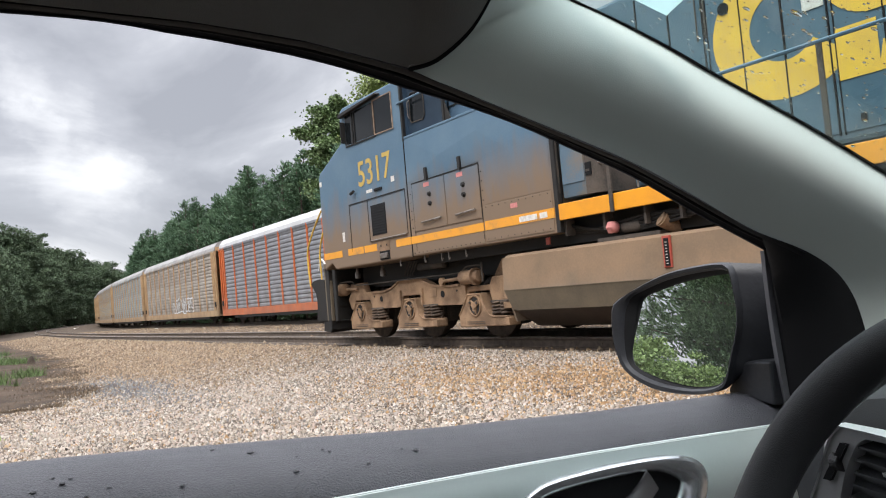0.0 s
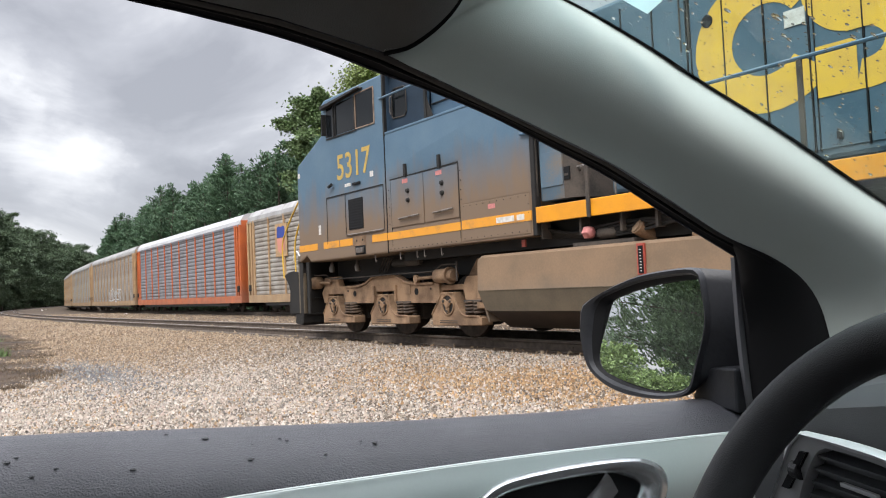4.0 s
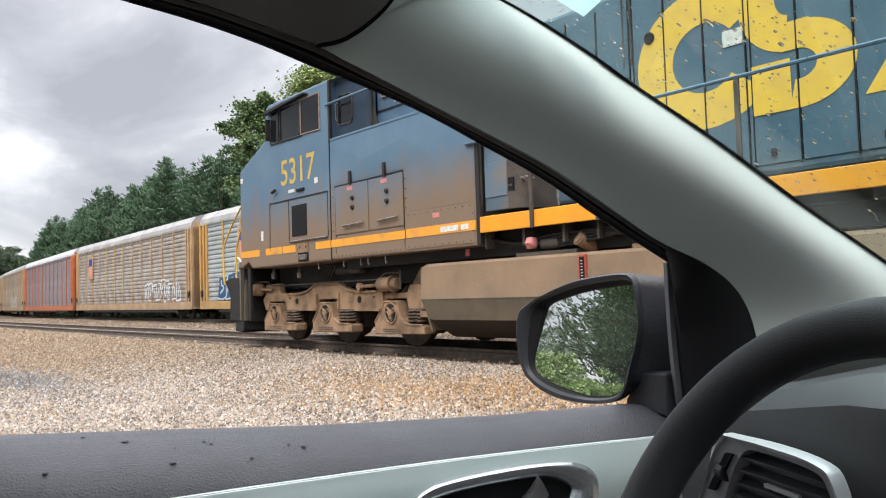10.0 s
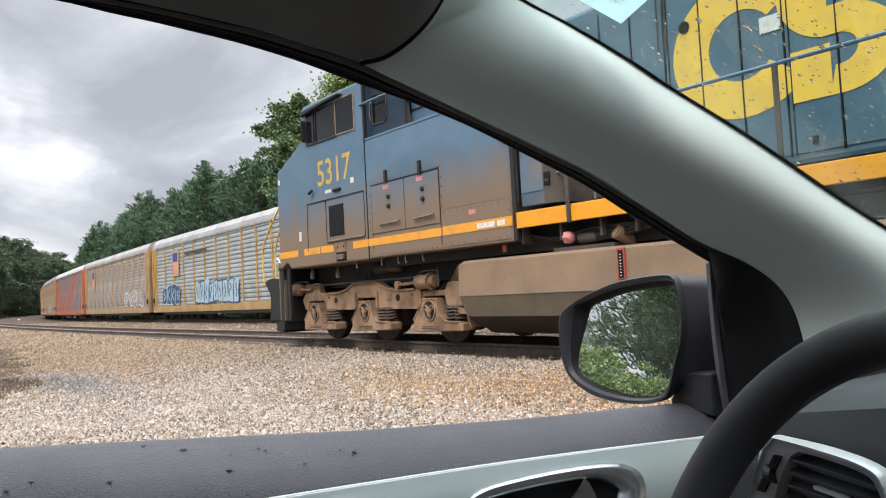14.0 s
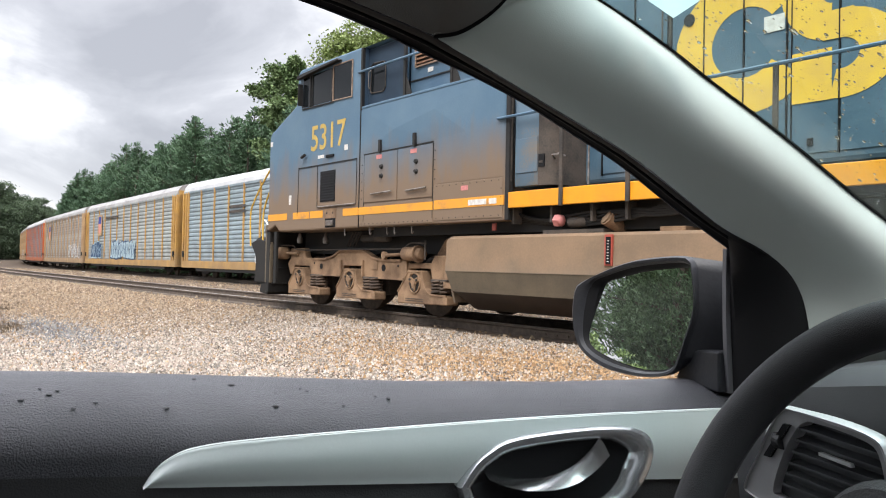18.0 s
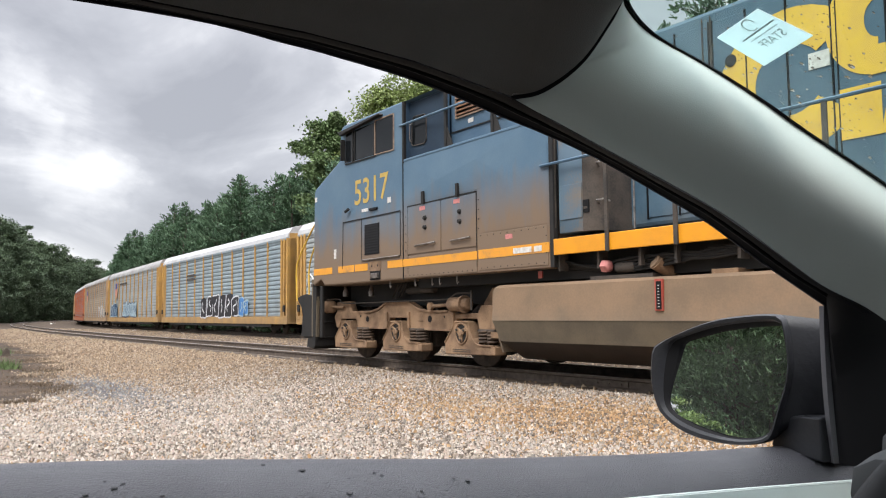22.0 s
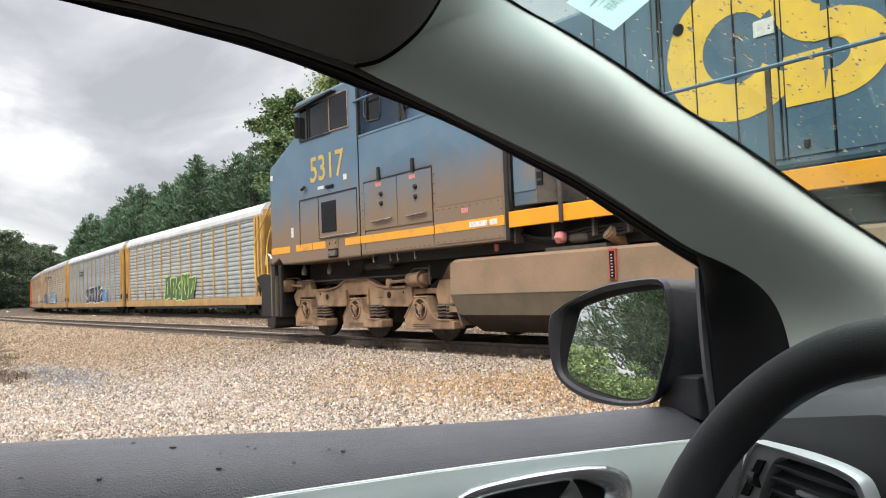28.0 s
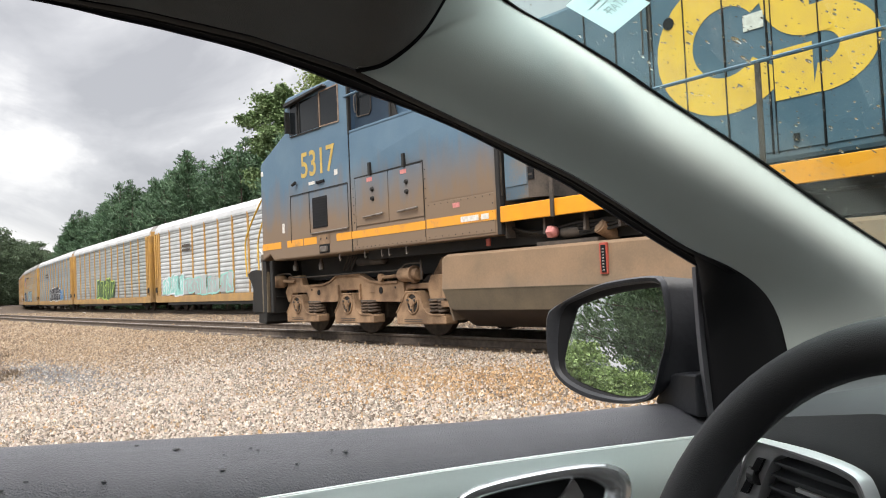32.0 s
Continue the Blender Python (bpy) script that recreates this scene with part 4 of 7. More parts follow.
def build_window_seal(car):
    bm = B()
    rows = []
    e = smooth_line([P(*p) for p in EDGE], 6)
    m = [P(x.y, *line_at(TRIM, x.y)) for x in e]
    for p, q in zip(e, m):
        mid = p.lerp(q, 0.5)
        rows.append([p + P(0, 0.014, 0.020), p + P(0, 0.006, 0.006), p, p.lerp(q, 0.25) + P(0, 0, 0.006), mid + P(0, 0, 0.004), p.lerp(q, 0.8) + P(0, 0, -0.003), q + P(0, 0.001, -0.001), q + P(0, 0.008, 0.008), q + P(0.0, 0.014, 0.020)])
    loft(bm, rows)
    part("window_seal", bm, SEAL, car, "black rubber seal round the side window", smooth=True)
    # lighter line along the seal stands in for a highlight on the rubber
    bm = B()
    tube(bm, [p + P(0, -0.002, 0.0004) for p in e], 0.0012, 6)
    part("window_bright_strip", bm, STRIP, car, "thin grey strip in place of the window seal's highlight", smooth=True)
    bm = B()
    tube(bm, [p.lerp(q, 0.45) + P(0, 0, 0.002) for p, q in zip(e, m)], 0.0022, 6)
    part("seal_bead", bm, BLACK, car, smooth=True)


def build_roof(car):
    """The cloth headliner and the roof skin over it."""
    seam = smooth_line([P(*p) for p in SEAM], 5)
    rows = []
    for i in range(26):
        u = -1.0 + (0.181 + 1.0) * i / 25
        v, w = line_at(TRIM, u)
        rows.append((P(u, v, w), u))
    rows += [(p, p.y) for p in seam[1:]]
    bm = B()
    grid = []
    for p, u in rows:
        v, w = -p.x, p.z
        top = 1.245 - max(0, u + 0.1) ** 2 * 0.30
        pts = []
        for t in (0, 0.08, 0.2, 0.35, 0.5, 0.7, 1.0):
            vv = v - t * 0.42
            ww = w + (top - w) * (1 - (1 - t) ** 2.6)
            pts.append(P(u, vv, ww))
        for vv in (0.1, -0.1, -0.3):
            pts.append(P(u, vv, top + 0.004))
        grid.append(pts)
    grid.append([P(0.290, 0.600 - 0.42 * t, 1.219) for t in (0, 0.08, 0.2, 0.35, 0.5, 0.7, 1.0)] + [P(0.290, v, 1.222) for v in (0.1, -0.1, -0.3)])
    loft(bm, grid)
    part("headliner", bm, HEADLINER, car, "dark grey cloth headliner", smooth=True)
    bm = B()
    tube(bm, [p + P(0, -0.0005, 0) for p in seam], 0.0022, 6)
    part("headliner_seam", bm, SEAL, car)
    bm = B()
    rows = []
    # last row reaches over the glass, unseen, to shade the pillar from above
    for u, drop, side in ((-1.5, 0.10, 0.13), (-1.2, 0.03, 0.13), (-0.6, 0.0, 0.13), (-0.1, 0.0, 0.12), (0.12, 0.02, 0.06), (0.27, 0.05, 0.02), (0.345, 0.082, 0.0)):
        rows.append([P(u, v, 1.305 - drop - side * abs((v - 0.05) / 0.68) ** 3.5) for v in (0.73, 0.6, 0.4, 0.05, -0.3, -0.5, -0.63)])
    loft(bm, rows)
    part("roof_skin", bm, BODY_PAINT, car, smooth=True)


def sill_w(u):
    return float(np.interp(u, [-1.2, -0.22, -0.12, 0.04, 0.23, 0.45, 0.74], [0.745, 0.733, 0.729, 0.720, 0.709, 0.7015, 0.700]))


def build_door(car):
    door = tagged(new("driver_door"), "driver's door with black padded sill and silver-green trim")
    door.parent = car
    bm = B()
    rows = []
    for i in range(40):
        u = -1.1 + 1.84 * i / 39
        w = sill_w(u)
        prof = [(0.955, -0.30), (0.953, -0.03), (0.943, -0.004), (0.925, 0.0), (0.905, -0.001), (0.885, -0.005), (0.862, -0.013), (0.84, -0.025), (0.822, -0.040), (0.811, -0.055), (0.806, -0.070), (0.806, -0.09)]
        rows.append([P(u, v, w + d) for v, d in prof])
    loft(bm, rows)
    part("door_sill", bm, PAD, door, "grained black padded door sill with water drops", smooth=True)
    bm = B()
    rows = [[P(u, v, w) for v, w in ((0.806, sill_w(u) - 0.088), (0.803, 0.60), (0.79, 0.50), (0.775, 0.40), (0.79, 0.15), (0.80, 0.0))] for u in [-1.1 + 0.1 * k for k in range(19)]]
    loft(bm, rows)
    part("door_panel", bm, BLACK_PLASTIC, door, "black lower door panel", smooth=True)
    bm = B()
    box(bm, -0.99, -0.955, -1.1, 0.74, -0.05, 0.66)
    part("door_skin", bm, BODY_PAINT, door, bevel=0.01)
    # the silver-green strip with the handle in it
    ring = [(0.263, 0.607), (0.28, 0.631), (0.297, 0.645), (0.329, 0.659), (0.404, 0.666), (0.475, 0.666), (0.509, 0.657), (0.523, 0.638), (0.517, 0.609), (0.493, 0.577), (0.45, 0.560), (0.38, 0.556), (0.31, 0.565), (0.275, 0.583)]
    ln = smooth_line([Vector((a, 0, b)) for a, b in ring + ring[:1]], 5)[:-1]
    c = Vector((0.395, 0, 0.613))

    def in_ring(u, w):
        a = math.atan2(w - c.z, u - c.x)
        best = min(ln, key=lambda p: abs((math.atan2(p.z - c.z, p.x - c.x) - a + math.pi) % (2 * math.pi) - math.pi))
        return math.hypot(u - c.x, w - c.z) < 0.93 * math.hypot(best.x - c.x, best.z - c.z)

    top = smooth_line([P(*p) for p in ((-0.071, 0.800, 0.629), (-0.062, 0.799, 0.643), (-0.047, 0.798, 0.656), (-0.022, 0.797, 0.6655), (0.037, 0.797, 0.671), (0.191, 0.797, 0.676), (0.404, 0.797, 0.680), (0.70, 0.797, 0.679))], 6)
    bm = B()
    rows = []
    us = [p.y for p in top]
    stations = us[:26] + [us[26] + (us[-1] - us[26]) * k / 110 for k in range(1, 111)]
    for u in stations:
        z = float(np.interp(u, us, [p.z for p in top]))
        low = 0.6285 - (u + 0.071) * 0.055
        h = z - low
        rows.append([P(u, 0.801, z + 0.0005), P(u, 0.797, z - 0.0015)] + [P(u, 0.797 - 0.008 * math.sin(math.pi * k / 18), z - 0.002 - (h - 0.004) * k / 18) for k in range(1, 18)] + [P(u, 0.797, low), P(u, 0.806, low - 0.002)])
    loft(bm, rows)
    gone = [f for f in bm.faces if in_ring(f.calc_center_median().y, f.calc_center_median().z)]
    bmesh.ops.delete(bm, geom=gone, context="FACES")
    strip = part("trim_strip", bm, PANEL, door, "satin silver-green trim strip", smooth=True)
    bm = B()
    tube(bm, [p + P(0, -0.0012, 0.0002) for p in top], 0.0006, 6)
    part("bright_edge", bm, PANEL, strip, smooth=True)
    # the handle's chrome ring, its cup and lever
    bm = B()
    rows = []
    for i, p in enumerate(ln):
        t = ln[(i + 1) % len(ln)] - ln[i - 1]
        d = Vector((-t.z, 0, t.x)).normalized()
        if d.dot(c - p) < 0:
            d = -d
        wide = 1.0 + 0.8 * min(max((p.x - 0.46) / 0.05, 0.0), 1.0)
        rows.append([P(q.x, v, q.z) for q, v in ((p, 0.803), (p + d * 0.0005, 0.789), (p + d * 0.003 * wide, 0.785), (p + d * 0.009 * wide, 0.785), (p + d * 0.015 * wide, 0.790), (p + d * 0.018 * wide, 0.800))])
    loft(bm, rows + rows[:1])
    bez = part("handle_ring", bm, RING, door, "satin chrome ring round the door handle", smooth=True)
    bm = B()
    rows = []
    for p in ln:
        q = p.lerp(c, 0.12)
        rows.append([P(q.x, 0.7885, q.z), P(q.lerp(c, 0.1).x, 0.797, q.lerp(c, 0.1).z), P(q.lerp(c, 0.4).x, 0.8005, q.lerp(c, 0.4).z), P(c.x, 0.801, c.z)])
    loft(bm, rows + rows[:1])
    part("handle_cup", bm, BLACK, bez, "black handle recess", smooth=True)
    bm = B()
    path = smooth_line([P(0.300, 0.792, 0.615), P(0.335, 0.786, 0.605), (P(0.375, 0.781, 0.6035)), P(0.408, 0.779, 0.612), P(0.432, 0.779, 0.627), P(0.448, 0.780, 0.642)], 6)
    rows = []
    for i, p in enumerate(path):
        t = i / (len(path) - 1)
        h = 0.0045 + 0.0065 * t
        rows.append([p + P(-0.2 * h, 0.010, h), p + P(0, 0.003, h * 0.5), p + P(0.2 * h, -0.007, -h * 0.6), p + P(0.4 * h, 0.004, -h)])
    g = loft(bm, rows, closed=True)
    bm.faces.new(g[0])
    bm.faces.new(g[-1][::-1])
    part("handle_lever", bm, CHROME, bez, "chrome door lever", smooth=True)
    # drops of rain on the sill
    r = random.Random(3)
    spots = [(0.098, 0.879), (0.143, 0.848), (0.068, 0.868), (0.105, 0.874), (0.065, 0.846), (-0.158, 0.864), (-0.165, 0.858), (-0.175, 0.868), (-0.12, 0.846), (-0.19, 0.85), (0.20, 0.862), (0.02, 0.885), (-0.02, 0.90), (0.185, 0.866), (-0.05, 0.84), (-0.14, 0.838)]
    wet = plain("wet_vinyl", (0.008, 0.008, 0.010), 0.06)
    for u, v in spots:
        bm = B()
        s = r.uniform(0.0016, 0.0036)
        w = sill_w(u) + float(np.interp(v, [0.811, 0.822, 0.84, 0.862, 0.885, 0.905], [-0.055, -0.040, -0.025, -0.013, -0.005, -0.001]))
        bmesh.ops.create_icosphere(bm, subdivisions=2, radius=1, matrix=pose(-v, u, w + 0.0004) @ Matrix.Diagonal((s * r.uniform(0.8, 1.6), s * r.uniform(0.7, 1.3), s * 0.18, 1)))
        part("rain_drop", bm, wet, door, smooth=True)


def build_sail(car):
    """The black corner piece between window and pillar."""
    bm = B()
    a = smooth_line([P(0.661, 0.820, 0.888), P(0.668, 0.829, 0.84), P(0.676, 0.837, 0.78), P(0.688, 0.845, 0.69)], 5)
    b = smooth_line([P(0.600, 0.752, 0.906), P(0.652, 0.756, 0.886), P(0.700, 0.756, 0.852), P(0.735, 0.756, 0.69)], 5)
    loft(bm, [[p + P(0.004, 0.004, 0), p, p.lerp(q, 0.12) + P(-0.006, -0.004, 0), p.lerp(q, 0.5) + P(-0.004, -0.002, 0), p.lerp(q, 0.85), q + P(0.01, 0, 0), q + P(0.06, -0.012, 0.0)] for p, q in zip(a, b)])
    part("mirror_corner_trim", bm, BLACK, car, "black corner trim inside the door mirror", smooth=True)
    bm = B()
    rows = [[p + P(-0.005, 0.010, 0), p + P(-0.007, 0.0, 0), p + P(0.004, -0.002, 0), p + P(0.006, 0.010, 0)] for p in a]
    loft(bm, rows, closed=True)
    part("window_channel", bm, CHANNEL, car, "grey window channel", smooth=True)


def build_mirror(car):
    mirror = tagged(new("door_mirror"), "dark grey door mirror wet with rain")
    mirror.parent = car

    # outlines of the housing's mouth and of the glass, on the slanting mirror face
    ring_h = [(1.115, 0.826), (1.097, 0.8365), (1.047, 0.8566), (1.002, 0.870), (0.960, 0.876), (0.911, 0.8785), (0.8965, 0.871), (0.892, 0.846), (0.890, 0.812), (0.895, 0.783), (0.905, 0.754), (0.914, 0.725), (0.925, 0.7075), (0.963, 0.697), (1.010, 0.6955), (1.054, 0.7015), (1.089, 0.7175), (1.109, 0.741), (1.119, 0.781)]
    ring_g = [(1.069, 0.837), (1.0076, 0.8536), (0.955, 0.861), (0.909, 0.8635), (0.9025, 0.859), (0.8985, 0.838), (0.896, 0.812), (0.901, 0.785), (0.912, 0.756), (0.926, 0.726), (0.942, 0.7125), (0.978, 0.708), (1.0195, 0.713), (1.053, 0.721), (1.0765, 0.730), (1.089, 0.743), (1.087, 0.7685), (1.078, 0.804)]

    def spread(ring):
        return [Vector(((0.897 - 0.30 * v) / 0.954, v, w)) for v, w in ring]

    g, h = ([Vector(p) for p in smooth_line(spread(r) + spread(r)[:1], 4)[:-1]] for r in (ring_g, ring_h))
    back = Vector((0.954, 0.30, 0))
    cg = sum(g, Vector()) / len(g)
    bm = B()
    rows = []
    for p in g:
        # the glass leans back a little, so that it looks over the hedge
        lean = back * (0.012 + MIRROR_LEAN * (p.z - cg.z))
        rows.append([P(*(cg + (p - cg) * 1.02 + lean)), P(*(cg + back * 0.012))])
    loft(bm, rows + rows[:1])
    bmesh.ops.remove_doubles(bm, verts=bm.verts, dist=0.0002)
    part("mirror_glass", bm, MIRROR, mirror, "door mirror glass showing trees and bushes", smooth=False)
    # housing: the rim round the glass and a rounded shell behind
    ch = sum(h, Vector()) / len(h)

    def resample(ring, c, n):
        ang = [math.atan2(p.z - c.z, p.y - c.y) for p in ring]
        order = sorted(range(len(ring)), key=lambda i: ang[i])
        aa = [ang[i] for i in order]
        pp = [ring[i] for i in order]
        out = []
        for k in range(n):
            a = -math.pi + 2 * math.pi * k / n
            out.append(Vector([float(np.interp(a, [aa[-1] - 2 * math.pi] + aa + [aa[0] + 2 * math.pi], [pp[-1][j]] + [q[j] for q in pp] + [pp[0][j]])) for j in range(3)]))
        return out

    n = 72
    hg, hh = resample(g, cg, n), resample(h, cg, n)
    bm = B()
    rows = []
    for p, q in zip(hg, hh):
        row = [p.lerp(q, 0.35) + back * 0.002, p.lerp(q, 0.55) - back * 0.004, p.lerp(q, 0.85) - back * 0.005, q, q + back * 0.006]
        side = min(max((0.985 - q.y) / 0.085, 0.0), 1.0)
        side = side * side * (3 - 2 * side)
        inb = Vector((0.30, -0.954, 0))
        for t, s in ((0.022, 0.985), (0.045, 0.93), (0.070, 0.82), (0.090, 0.62), (0.102, 0.35), (0.106, 0.02)):
            out_pt = ch + (q - ch) * s + back * t
            f = min(t / 0.075, 1.0)
            in_pt = q + back * t + inb * 0.085 * f
            in_pt.z = max(in_pt.z - 0.014 * f * max(0.0, (q.z - 0.80) / 0.08), 0.700 + 0.044 * min(1, f * 3)) if t < 0.08 else 0.80 + (q.z - 0.80) * s
            row.append(out_pt.lerp(in_pt, side))
        rows.append([P(*x) for x in row])
    loft(bm, rows + rows[:1])
    part("mirror_housing", bm, BODY_PAINT_WET, mirror, "dark grey mirror housing", smooth=True)
    bm = B()
    rows = [[P(*(cg + (p - cg) * 0.99 + back * 0.022)), P(*(p + back * 0.010)), P(*(p.lerp(q, 0.30) + back * 0.003)), P(*(p.lerp(q, 0.45)))] for p, q in zip(hg, hh)]
    loft(bm, rows + rows[:1])
    part("mirror_recess", bm, BLACK, mirror, "black recess round the mirror glass", smooth=True)
    bm = B()
    prism(bm, [(-0.850, 0.747), (-0.888, 0.7455), (-0.912, 0.741), (-0.928, 0.722), (-0.945, 0.703), (-0.945, 0.696), (-0.850, 0.690)], 0.668, 0.735, "y")
    part("mirror_foot", bm, BODY_PAINT_WET, mirror, "black mirror foot on the door", bevel=0.004)


CHANNEL = plain("grey_rubber_channel", (0.12, 0.12, 0.13), 0.6)
STRIP = plain("dark_bluish_strip", (0.06, 0.06, 0.075), 0.5)
MIRROR_LEAN = math.tan(radians(5.0))
BODY_PAINT_WET = surface("wet_dark_plastic", (0.018, 0.019, 0.022), (0.026, 0.027, 0.031), 0.42, 0, 14, 0.15, 140, spec=0.35)


def build_windscreen(car):
    bm = B()
    rows = []
    for u in (0.292, 0.345, 0.45, 0.6, 0.75, 0.90, 1.0):
        w = screen_w(u)
        half = line_at(SCREEN_EDGE, min(u, 0.97))[0]
        rows.append([P(u, 0.05 + (half - 0.05 + 0.003) * t, w) for t in (1, 0.5, 0, -0.5, -1)])
    loft(bm, rows)
    ws = part("windscreen", bm, GLASS, car, "rain-spotted windscreen")
    ws.visible_shadow = False
    if ws.data.polygons[0].normal.z > 0:
        ws.data.flip_normals()
    # rain drops on the outside of the glass
    r = np.random.RandomState(12)
    vs, fs = [], []
    k = 0
    for _ in range(2800):
        u, v = r.uniform(0.36, 0.85), r.uniform(0.20, 0.70)
        s = 0.00072 * math.exp(r.normal(0, 0.5))
        base = P(u, v, screen_w(u) + 0.0012)
        n = P(math.sin(radians(32)), 0, math.cos(radians(32)))
        x = P(math.cos(radians(32)), 0, -math.sin(radians(32)))
        y = P(0, 1, 0)
        st = r.uniform(0.8, 1.7)
        ring = []
        for a in range(7):
            t = 2 * math.pi * a / 7
            ring.append(base + x * math.cos(t) * s * st + y * math.sin(t) * s)
        vs += [tuple(p) for p in ring] + [tuple(base + n * s * 0.4)]
        for a in range(7):
            fs.append((k + a, k + (a + 1) % 7, k + 7))
        k += 8
    drops = new("rain_drops", mesh_of("rain_drops", vs, fs, DROP))
    drops.data.polygons.foreach_set("use_smooth", [True] * len(drops.data.polygons))
    drops.parent = ws
    tagged(drops, "small rain drops on the windscreen", kind="stuff")
    # the staff parking paper, read through the glass from behind
    pts = [(0.390, 0.589), (0.433, 0.571), (0.440, 0.645), (0.395, 0.656)]
    bm = B()
    n = P(math.sin(radians(32)), 0, math.cos(radians(32)))
    va = [bm.verts.new(P(u, v, screen_w(u)) - n * 0.0012) for u, v in pts]
    vb = [bm.verts.new(P(u, v, screen_w(u)) - n * 0.0020) for u, v in pts]
    bm.faces.new(va)
    bm.faces.new(vb[::-1])
    for i in range(4):
        bm.faces.new((va[i], vb[i], vb[(i + 1) % 4], va[(i + 1) % 4]))
    tag = part("staff_sticker", bm, PAPER, ws, "pale paper sticker lettered STAFF, seen from behind")
    # lettering: mirrored, as the paper faces outwards
    cu = bpy.data.curves.new("word", "FONT")
    cu.body, cu.size, cu.align_x, cu.align_y = "STAFF", 0.0135, "CENTER", "CENTER"
    tmp = bpy.data.objects.new("word", cu)
    scene.collection.objects.link(tmp)
    me = bpy.data.meshes.new_from_object(tmp)
    bpy.data.objects.remove(tmp)
    ux = (P(0.433, 0.571, screen_w(0.433)) - P(0.440, 0.645, screen_w(0.440))).normalized()
    uy = (P(0.390, 0.589, screen_w(0.390)) - P(0.433, 0.571, screen_w(0.433))).normalized()
    uy = (uy - ux * uy.dot(ux)).normalized()
    c = P(0.4195, 0.606, screen_w(0.4195)) - n * 0.0024
    for vtx in me.vertices:
        vtx.co = c + ux * -vtx.co.x + uy * vtx.co.y + n * vtx.co.z
    me.materials.append(PRINT)
    word = new("lettering", me)
    word.parent = tag
    for row, (lo, hi, h) in enumerate(((-0.020, 0.022, 0.0010), (-0.026, 0.024, 0.0016))):
        cc = P(0.4115 - 0.0045 * row, 0.609 + 0.001 * row, screen_w(0.4115 - 0.0045 * row)) - n * 0.0024
        bm = B()
        bm.faces.new([bm.verts.new(cc + ux * a + uy * b) for a, b in ((lo, -h / 2), (hi, -h / 2), (hi, h / 2), (lo, h / 2))])
        part("print_line", bm, PRINT, tag)
    bm = B()
    cc = P(0.399, 0.612, screen_w(0.399)) - n * 0.0024
    for k in range(20):
        a, b = 2 * math.pi * k / 24, 2 * math.pi * (k + 1) / 24
        bm.faces.new([bm.verts.new(cc + ux * math.cos(t) * rr + uy * math.sin(t) * rr) for t, rr in ((a, 0.0065), (b, 0.0065), (b, 0.0080), (a, 0.0080))])
    part("print_ring", bm, PRINT, tag)


